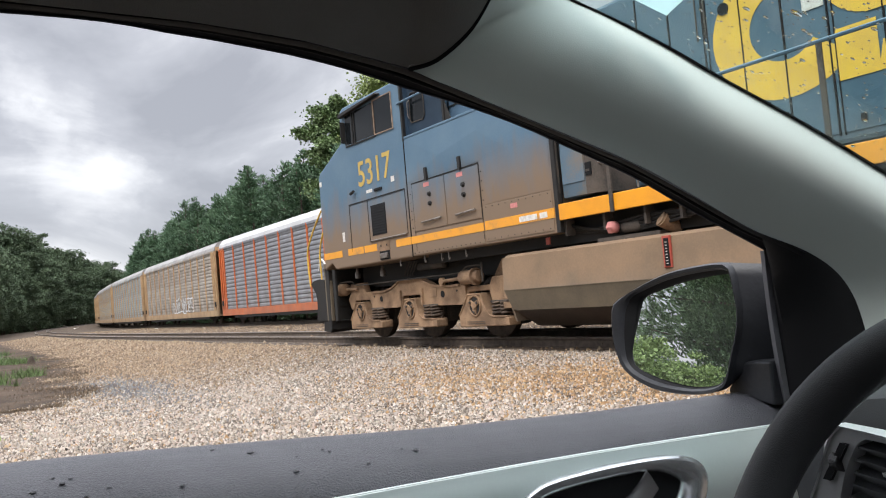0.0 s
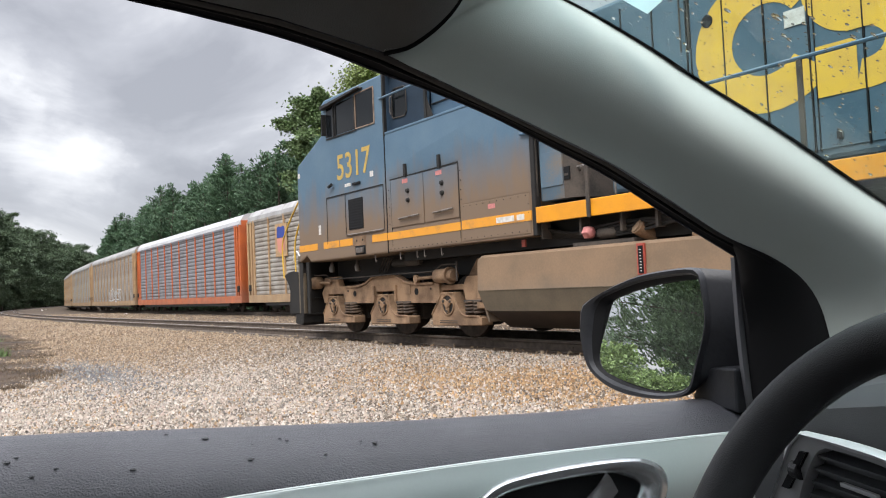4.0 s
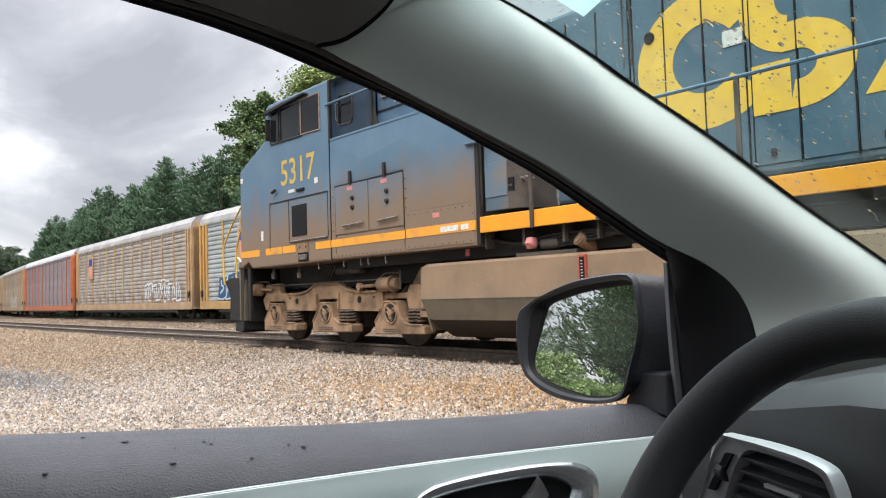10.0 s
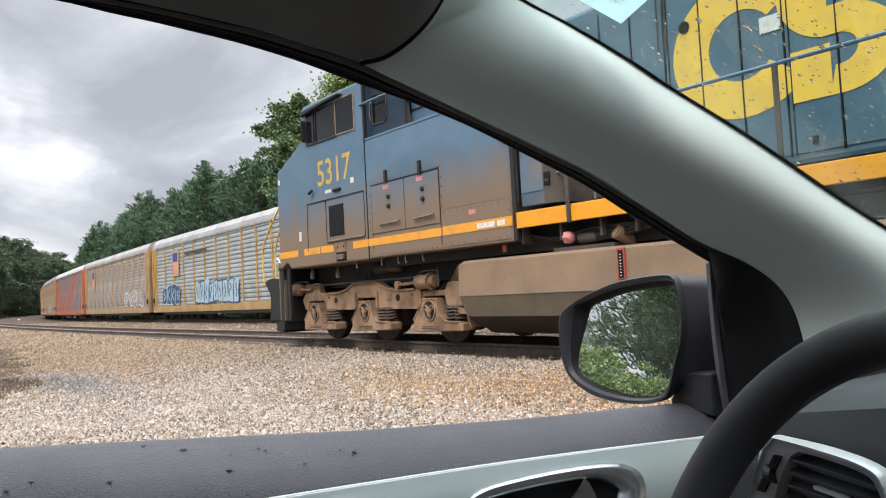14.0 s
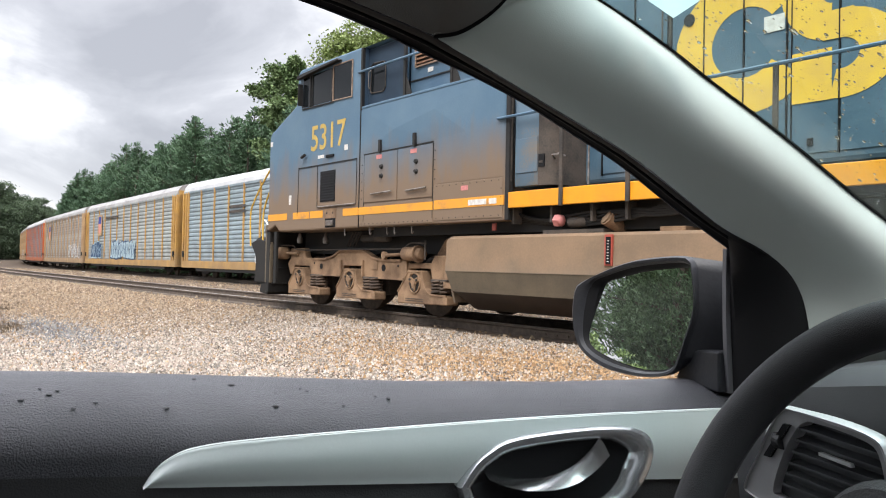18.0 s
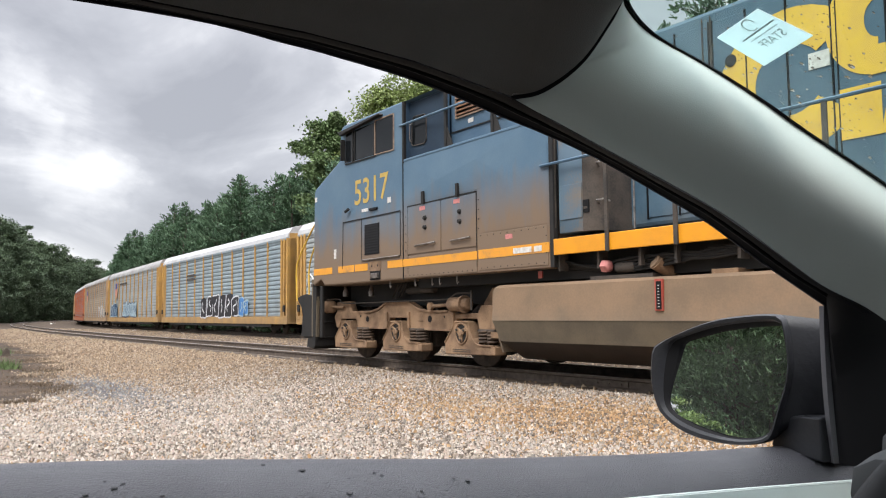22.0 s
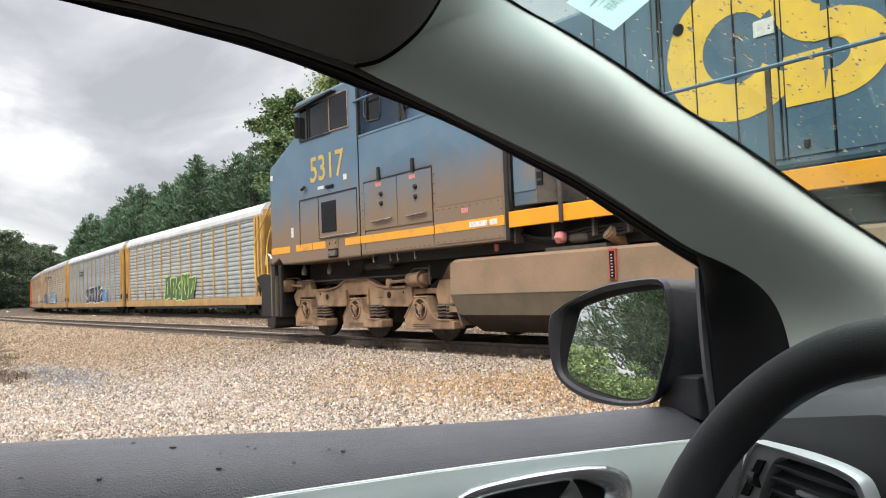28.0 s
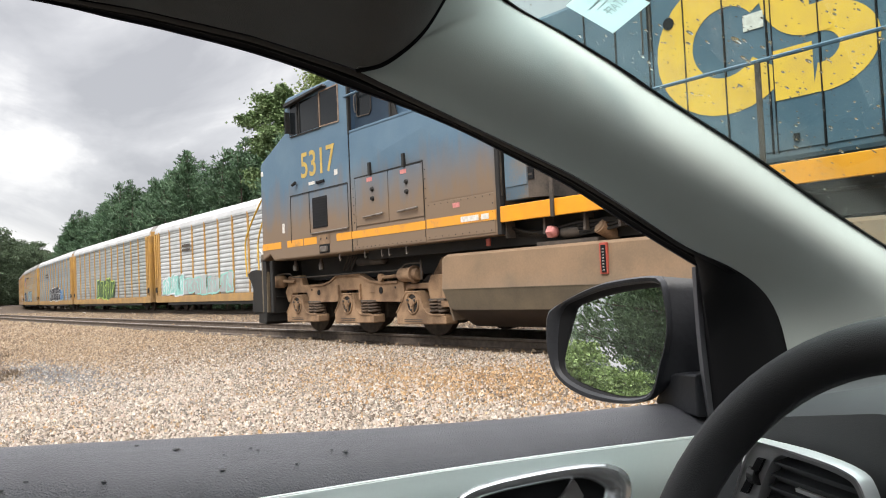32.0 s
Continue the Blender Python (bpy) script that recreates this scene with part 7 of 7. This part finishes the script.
def build_tank(loco):
    n = -HALF
    ends = ((1.03, 0.92), (1.08, 0.975), (1.16, 1.0), (8.60, 1.0), (8.76, 0.97))
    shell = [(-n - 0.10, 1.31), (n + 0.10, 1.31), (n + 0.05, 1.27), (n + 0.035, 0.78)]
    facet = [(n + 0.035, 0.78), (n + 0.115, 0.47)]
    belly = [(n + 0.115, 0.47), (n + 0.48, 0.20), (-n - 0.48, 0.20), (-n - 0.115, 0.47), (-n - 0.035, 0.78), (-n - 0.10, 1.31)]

    def skin(prof):
        bm = B()
        rows = [[(x + 0.25 * max(0, 0.78 - z) * (x < 2), y * (0.95 + 0.05 * s), 0.80 + (z - 0.80) * s) for y, z in prof] for x, s in ends]
        loft(bm, rows)
        return bm

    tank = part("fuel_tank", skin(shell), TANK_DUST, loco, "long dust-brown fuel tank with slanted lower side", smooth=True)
    # the two lower faces carry their shade in darker paints
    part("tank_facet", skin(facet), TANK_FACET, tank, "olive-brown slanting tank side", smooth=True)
    part("tank_belly", skin(belly), TANK_BELLY, tank, "dark tank underside with shade in its colour", smooth=True)
    bm = B()
    prism(bm, [(n + 0.2, 0.30), (n + 0.13, 0.52), (n + 0.12, 0.80), (n + 0.14, 1.22), (-n - 0.14, 1.22), (-n - 0.13, 0.52), (-n - 0.4, 0.30)], 1.06, 1.10, "x")
    part("tank_end", bm, TANK_DUST, tank)
    part("tank_weld", slab(1.2, 8.6, n + 0.030, n + 0.04, 0.776, 0.784), TANK_FACET, tank)
    # sight gauge
    gauge = part("fuel_gauge", slab(4.19, 4.31, n + 0.015, n + 0.05, 0.90, 1.28), RED, loco, "red-framed sight gauge", bevel=0.006)
    part("gauge_slot", slab(4.222, 4.292, n + 0.005, n + 0.02, 0.92, 1.25), BLACK, gauge)
    for k in range(8):
        part("gauge_mark", slab(4.245, 4.270, n + 0.001, n + 0.01, 0.945 + 0.036 * k, 0.953 + 0.036 * k), WHITE_TAG, gauge)
    # filler with its pink cap, and a vent
    bm = B()
    lathe(bm, (3.36, n + 0.12, 1.48), [(-0.10, 0.05), (-0.08, 0.085), (-0.02, 0.09), (0.03, 0.07), (0.05, 0.04)], "x", 6)
    part("filler_cap", bm, PINK, loco, "faded pink filler cap", smooth=True)
    bm = B()
    lathe(bm, (3.62, n + 0.2, 1.46), [(-0.18, 0.045), (-0.16, 0.075), (0.1, 0.075), (0.14, 0.045)], "x", 14)
    part("filler_body", bm, LOCO_GREY, loco, smooth=True)
    part("filler_shelf", slab(3.05, 4.1, n + 0.10, n + 0.45, 1.30, 1.36), LOCO_GREY, loco)
    bm = B()
    cylinder(bm, (4.19, n + 0.36, 1.36), (4.12, n + 0.14, 1.50), 0.085, 0.105, 18)
    vent = part("tank_vent", bm, TRUCK_DUST, loco, "round dust-coloured vent", smooth=True)
    bm = B()
    cylinder(bm, (4.125, n + 0.152, 1.492), (4.112, n + 0.125, 1.508), 0.085, 0.085, 18)
    part("vent_face", bm, TANK_DUST, vent)
    part("tag", slab(2.0, 2.08, n + 0.12, n + 0.14, 1.38, 1.48), RED, loco)
    # hoses sagging below the walkway
    for k in range(5):
        bm = B()
        tube(bm, smooth_line([(2.4, n + 0.2 + 0.03 * k, 1.62 - 0.03 * k), (3.0 + 0.2 * k, n + 0.18, 1.50 - 0.02 * k), (3.9 + 0.3 * k, n + 0.16, 1.58), (4.9, n + 0.16, 1.50 + 0.03 * k), (6.0, n + 0.18, 1.60), (8.0, n + 0.18, 1.58)], 6), 0.022, 6)
        part("hose", bm, LOCO_BLACK, loco, smooth=True)
    for x in (2.46, 3.2, 3.9, 4.45, 5.3, 6.4):
        part("hose_clip", slab(x, x + 0.04, n + 0.08, n + 0.24, 1.46, 1.68), LOCO_GREY, loco)
    bm = B()
    box(bm, 4.9, 5.25, n + 0.15, n + 0.45, 1.30, 1.365)
    part("tank_bracket", bm, TRUCK_DUST, loco, bevel=0.01)


REAR_DOOR = surface("dark_blue_grey_door_paint", (0.020, 0.036, 0.058), (0.030, 0.050, 0.076), 0.6, 0, 3, 0.05, 60, spec=0.2)
RUST_BROWN = surface("brown_rusted_louvre", (0.22, 0.105, 0.05), (0.12, 0.065, 0.04), 0.8, 0, 9, 0.2, 70)
LOCO_DOOR = surface("dark_blue_door_paint", (0.030, 0.060, 0.105), (0.045, 0.080, 0.125), 0.45, 0, 3, 0.05, 60)


def build_loco():
    loco = tagged(new("locomotive"), "dusty blue diesel locomotive standing on the near track", "locomotive")
    loco.matrix_basis = pose(0, MID_Y, 0)
    build_cab(loco)
    build_side_box(loco)
    build_hood(loco)
    build_emblem(loco)
    build_rails_on_loco(loco)
    build_front(loco)
    build_truck(loco, 0.0)
    build_truck(loco, 14.6)
    build_tank(loco)


build_loco()


# ---- the auto rack train on the far track ----
CAR_PITCH, CAR_LEN, TRAIN_S, TRAIN_SPEED = 28.3, 27.3, 30.0, 4.414


def rack_paint(name, a, b, rough=0.6):
    return surface(name, a, b, rough, 0, 1.2, 0.1, 30, dust=(0.20, 0.17, 0.14), dust_z=(0.3, 2.2), dust_amount=0.45)


GALV = rack_paint("weathered_galvanised_panel", (0.315, 0.345, 0.34), (0.245, 0.265, 0.26))
GALV_DARK = rack_paint("dull_purple_grey_panel", (0.215, 0.225, 0.245), (0.165, 0.170, 0.185))
GALV_BLUE = rack_paint("bluish_galvanised_panel", (0.245, 0.305, 0.335), (0.195, 0.245, 0.27))
GALV_TAN = rack_paint("rust_streaked_galvanised_panel", (0.345, 0.320, 0.285), (0.225, 0.195, 0.160))
GALV_PALE = rack_paint("pale_galvanised_panel", (0.47, 0.49, 0.50), (0.38, 0.395, 0.40))
RACK_YELLOW = rack_paint("weathered_yellow_paint", (0.54, 0.305, 0.075), (0.39, 0.22, 0.07))
RACK_DULL = rack_paint("dull_yellow_paint", (0.50, 0.33, 0.17), (0.37, 0.225, 0.115))
RACK_ORANGE = rack_paint("orange_red_paint", (0.58, 0.135, 0.03), (0.46, 0.105, 0.03))
ROOF_WHITE = rack_paint("white_roof_paint", (0.50, 0.505, 0.515), (0.42, 0.425, 0.43))
ROOF_GREY = rack_paint("grey_roof_metal", (0.36, 0.355, 0.35), (0.27, 0.265, 0.26))
SPRAY = {n: surface("spray_" + n, c, tuple(0.8 * v for v in c), 0.6, 0, 3, 0.02, 50) for n, c in (("black", (0.02, 0.02, 0.025)), ("white", (0.70, 0.72, 0.74)), ("blue", (0.06, 0.22, 0.52)), ("pale_blue", (0.40, 0.52, 0.57)), ("green", (0.22, 0.62, 0.05)), ("teal", (0.30, 0.62, 0.56)), ("lime", (0.50, 0.66, 0.16)), ("dark_green", (0.07, 0.13, 0.06)), ("navy", (0.03, 0.08, 0.17)))}
SHIELD_BLUE = plain("shield_blue", (0.03, 0.06, 0.30), 0.5)
SHIELD_RED = plain("shield_faded_red", (0.62, 0.26, 0.20), 0.5)


def corrugated(x0, x1, z0, z1, y, ribs):
    """A side panel with rounded horizontal ribs."""
    rows = []
    p = (z1 - z0) / ribs
    for k in range(ribs):
        for f, d in ((0.0, 0.0), (0.12, -0.012), (0.22, -0.034), (0.62, -0.034), (0.97, -0.002)):
            rows.append([(x0, y + d, z0 + p * (k + f)), (x1, y + d, z0 + p * (k + f))])
    bm = B()
    loft(bm, rows)
    return bm


def rack_truck(car, x):
    t = tagged(new("rail_truck"), "dark two-axle truck under the auto rack")
    t.parent = car
    t.location = (x, 0, 0)
    for dx in (-0.89, 0.89):
        bm = B()
        for side in (-1, 1):
            lathe(bm, (dx, side * 0.7525, 0.42), [(-0.065, 0.20), (-0.065, 0.40), (-0.05, 0.42), (0.05, 0.42), (0.065, 0.40), (0.065, 0.2)], "y", 24)
        cylinder(bm, (dx, -1.0, 0.42), (dx, 1.0, 0.42), 0.08, seg=10)
        part("wheelset", bm, WHEEL_STEEL, t, smooth=True)
    for side in (-1, 1):
        bm = B()
        prism(bm, [(-1.15, 0.36), (-0.65, 0.36), (-0.45, 0.22), (0.45, 0.22), (0.65, 0.36), (1.15, 0.36), (1.15, 0.52), (0.55, 0.66), (-0.55, 0.66), (-1.15, 0.52)], side * 1.0 - 0.06, side * 1.0 + 0.06, "y")
        part("truck_frame", bm, LOCO_BLACK, t, bevel=0.02)
    part("bolster", slab(-0.2, 0.2, -1.1, 1.1, 0.45, 0.70), LOCO_BLACK, t)


def auto_rack(paint, panel, roof, label):
    car = tagged(new("auto_rack_car"), label, "freight car", group="auto rack train")
    h, w = CAR_LEN / 2, 1.50
    bm = B()
    prof = [(-w, 5.22), (-w + 0.06, 5.50), (-w + 0.32, 5.82), (-w + 0.75, 5.95), (w - 0.75, 5.95), (w - 0.32, 5.82), (w - 0.06, 5.50), (w, 5.22)]
    prism(bm, prof, -h + 0.15, h - 0.15, "x")
    rf = part("roof", bm, roof, car, "weathered metal roof")
    bm = B()
    for k in range(19):
        x = -h + 0.6 + k * (CAR_LEN - 1.2) / 18
        prism(bm, [(y * 1.004, z + 0.015) for y, z in prof], x - 0.02, x + 0.02, "x")
    tagged(part("roof_seams", bm, roof, rf), kind="stuff")
    for side in (-1, 1):
        bays = 12
        x0, x1 = -h + 1.05, h - 1.05
        step = (x1 - x0) / bays
        if side < 0:
            first = None
            for k in range(bays):
                if first is None:
                    first = part("side_panel", corrugated(0.05, step - 0.05, 0.98, 5.20, -w + 0.065, 17), panel, car, "ribbed galvanised side panel")
                    first.location = (x0, 0, 0)
                else:
                    again(first, pose(x0 + k * step, 0, 0))
            post = part("side_post", slab(-0.075, 0.075, -w - 0.02, -w + 0.05, 0.95, 5.24), paint, car, "painted side post")
            post.location = (x0, 0, 0)
            for k in range(1, bays + 1):
                again(post, pose(x0 + k * step, 0, 0))
        else:
            part("far_side_panel", slab(x0, x1, w - 0.06, w - 0.02, 0.98, 5.20), panel, car)
        y0, y1 = (-w - 0.025, -w + 0.08) if side < 0 else (w - 0.08, w + 0.025)
        part("side_sill", slab(-h + 0.2, h - 0.2, y0, y1, 0.58, 1.0), paint, car, "dirty painted side sill", bevel=0.01)
        part("lower_rail", slab(-h + 2.5, h - 2.5, y0 + 0.04, y1 + 0.04, 0.42, 0.60), LOCO_BLACK, car)
        part("top_chord", slab(x0 - 0.9, x1 + 0.9, y0 + 0.012, y1, 5.14, 5.27), panel, car)
    for e in (-1, 1):
        # end posts and the folded end door
        for x in (h - 0.18, h - 0.62, h - 1.0):
            part("end_post", slab(e * x - 0.10, e * x + 0.10, -w - 0.03, w + 0.03, 0.6, 5.22), paint, car, "painted end post", bevel=0.015)
        part("end_door", slab(min(e * (h - 0.16), e * (h - 0.08)), max(e * (h - 0.16), e * (h - 0.08)), -w + 0.12, w - 0.12, 0.7, 5.5), paint, car)
        # dark fill: the shade of the recess between end posts, as colour
        part("end_fill", slab(min(e * (h - 1.0), e * (h - 0.2)), max(e * (h - 1.0), e * (h - 0.2)), -w + 0.34, w - 0.34, 0.7, 5.2), LOCO_GREY, car)
        for k in range(10):
            bm = B()
            z = 0.9 + 0.40 * k
            tube(bm, [(e * (h - 0.56), -w - 0.06, z), (e * (h - 0.24), -w - 0.06, z)], 0.014, 5)
            part("ladder_rung", bm, paint, car)
        part("hand_brake", slab(e * (h - 0.45) - 0.12, e * (h - 0.45) + 0.12, -w - 0.10, -w - 0.02, 1.25, 1.6), LOCO_BLACK, car, bevel=0.02)
        part("draw_gear", slab(min(e * (h - 1.2), e * (h + 0.49)), max(e * (h - 1.2), e * (h + 0.49)), -0.18, 0.18, 0.70, 0.98), LOCO_BLACK, car)
        rack_truck(car, e * (h - 3.0))
    part("deck", slab(-h + 0.2, h - 0.2, -w + 0.1, w - 0.1, 0.82, 1.0), LOCO_BLACK, car)
    bm = B()
    for x in (-8.0, -5.5, -2.0, 1.5, 4.0, 7.0):
        box(bm, x, x + 0.9, -w + 0.1, -w + 0.35, 0.46, 0.85)
    tagged(part("underfloor_boxes", bm, LOCO_BLACK, car), kind="stuff")
    return car


def spray(car, x0, x1, z0, z1, fill, line, seed, n=7):
    """Spray-painted graffiti: leaning ragged blocks, each with a sprayed outline and bent inner strokes, no letters."""
    r = random.Random(seed)
    y = -1.50 - 0.03
    ww = (x1 - x0) / n

    def stroke(pts, wide, d):
        bm = B()
        rows = []
        for i, p in enumerate(pts):
            t = (pts[min(i + 1, len(pts) - 1)] - pts[max(i - 1, 0)]).normalized()
            side = Vector((-t.z, 0, t.x)) * wide * r.uniform(0.8, 1.2)
            rows.append([p + side + Vector((0, d, 0)), p - side + Vector((0, d, 0))])
        loft(bm, rows)
        part("sprayed_stroke", bm, line, car)

    for k in range(n):
        cx = x0 + ww * (k + 0.5)
        lean = r.uniform(-0.15, 0.3) * ww
        hi, lo = z1 - r.uniform(0, 0.3), z0 + r.uniform(0, 0.16)
        o = [(cx - 0.55 * ww, lo), (cx - 0.05 * ww, lo - r.uniform(-0.04, 0.1)), (cx + 0.5 * ww, lo + r.uniform(-0.05, 0.12)), (cx + 0.46 * ww + lean * 0.5, (lo + hi) / 2 + r.uniform(-0.2, 0.2)), (cx + 0.58 * ww + lean, hi), (cx + 0.05 * ww + lean, hi + r.uniform(-0.06, 0.14)), (cx - 0.48 * ww + lean, hi - r.uniform(0, 0.2)), (cx - 0.42 * ww + lean * 0.5, (lo + hi) / 2 + r.uniform(-0.2, 0.2))]
        if fill:
            part("sprayed_patch", prism(B(), o, y - 0.001 - 0.0006 * k, y), fill, car, "sprayed graffiti patch on the ribbed side")
        ring = [Vector((a, y - 0.008, b)) for a, b in o]
        cut = r.randint(0, 7)
        ring = ring[cut:] + ring[:cut]
        stroke(smooth_line(ring[:6 + k % 2], 3), 0.045, -0.001 * (k % 3))
        inner = [Vector((cx + r.uniform(-0.25, 0.25) * ww + lean * q, y - 0.012, lo + (hi - lo) * q)) for q in (0.2, 0.45, 0.62, 0.82)]
        stroke(smooth_line(inner, 3), 0.055, -0.002)


def bars(car, x0, x1, z, mat, rows=1):
    for k in range(rows):
        bm = B()
        box(bm, x0, x1, -1.545, -1.530, z - 0.28 * k, z + 0.15 - 0.28 * k)
        part("stencil_bar", bm, mat, car, "dark stencilled line")


def shield(car, x):
    part("shield_board", slab(x - 0.75, x + 0.75, -1.545, -1.52, 3.0, 4.75), RACK_DULL, car, "painted board behind the emblem")
    bm = prism(B(), [(x - 0.5, 4.55), (x - 0.25, 4.62), (x, 4.55), (x + 0.25, 4.62), (x + 0.5, 4.55), (x + 0.5, 4.0), (x - 0.5, 4.0)], -1.552, -1.546, "y")
    part("emblem_top", bm, SHIELD_BLUE, car, "plain blue shield top")
    bm = prism(B(), [(x - 0.5, 3.97), (x + 0.5, 3.97), (x + 0.42, 3.35), (x, 3.1), (x - 0.42, 3.35)], -1.552, -1.546, "y")
    part("emblem_field", bm, SHIELD_RED, car, "plain faded red shield field")


def build_train():
    cars = {}
    cars[0] = auto_rack(RACK_ORANGE, GALV_DARK, ROOF_WHITE, "orange-framed auto rack car with grey ribbed sides")
    cars[-1] = auto_rack(RACK_DULL, GALV_TAN, ROOF_GREY, "dull yellow auto rack car streaked with rust")
    shield(cars[-1], -8.7)
    spray(cars[-1], 5.1, 11.8, 1.1, 2.4, None, SPRAY["white"], 3, 9)
    cars[-2] = auto_rack(RACK_YELLOW, GALV, ROOF_GREY, "yellow-framed auto rack car with blue graffiti")
    shield(cars[-2], -7.9)
    spray(cars[-2], -11.1, -7.2, 1.05, 2.5, SPRAY["navy"], SPRAY["pale_blue"], 5, 4)
    spray(cars[-2], -3.9, 3.6, 1.05, 2.6, SPRAY["pale_blue"], SPRAY["navy"], 6, 9)
    bars(cars[-2], -5.8, -1.5, 4.35, LOCO_GREY)
    cars[-3] = auto_rack(RACK_YELLOW, GALV_BLUE, ROOF_WHITE, "yellow-framed auto rack car with black graffiti")
    spray(cars[-3], -2.4, 5.6, 1.0, 2.5, SPRAY["black"], SPRAY["white"], 8, 6)
    spray(cars[-3], 5.7, 7.4, 1.1, 2.2, SPRAY["blue"], SPRAY["pale_blue"], 9, 2)
    bars(cars[-3], -6.1, -3.9, 3.95, LOCO_GREY, 2)
    cars[-4] = auto_rack(RACK_YELLOW, GALV, ROOF_WHITE, "yellow-framed auto rack car with green graffiti")
    spray(cars[-4], -3.3, 2.8, 0.95, 2.65, SPRAY["dark_green"], SPRAY["lime"], 10, 5)
    cars[-5] = auto_rack(RACK_YELLOW, GALV_PALE, ROOF_WHITE, "pale auto rack car with teal graffiti and yellow posts")
    spray(cars[-5], -12.0, -8.0, 1.0, 2.3, SPRAY["teal"], SPRAY["white"], 12, 5)
    spray(cars[-5], -8.0, 0.0, 1.0, 2.2, GALV_PALE, SPRAY["teal"], 13, 8)
    bars(cars[-5], -8.0, -6.6, 4.0, LOCO_GREY, 2)
    cars[1] = auto_rack(RACK_DULL, GALV_TAN, ROOF_GREY, "dull yellow auto rack car with pale spray marks")
    spray(cars[1], -0.6, 6.6, 1.05, 2.3, None, SPRAY["white"], 14, 8)
    cars[2] = auto_rack(RACK_DULL, GALV, ROOF_GREY, "weathered yellow auto rack car")
    for k in (3, 5, 7, 9, -7):
        cars[k] = copy_thing(cars[2], Matrix.Identity(4))
    for k in (4, 6, 8, -6):
        cars[k] = copy_thing(cars[1] if k == 6 else cars[2], Matrix.Identity(4))
    return cars


TRAIN = build_train()


def motions():
    """The train rolls past at a steady pace; everything else stands still."""
    for k, car in TRAIN.items():
        rows = []
        for i in range(17):
            t = 2.0 * i
            s = TRAIN_S + TRAIN_SPEED * t + CAR_PITCH * (k - 0.5)
            x, y, a = along(s, FAR_TRACK)
            rows.append((t, pose(x, y, FAR_Z, 0, 0, -math.degrees(a))))
        walk(car, rows)


motions()
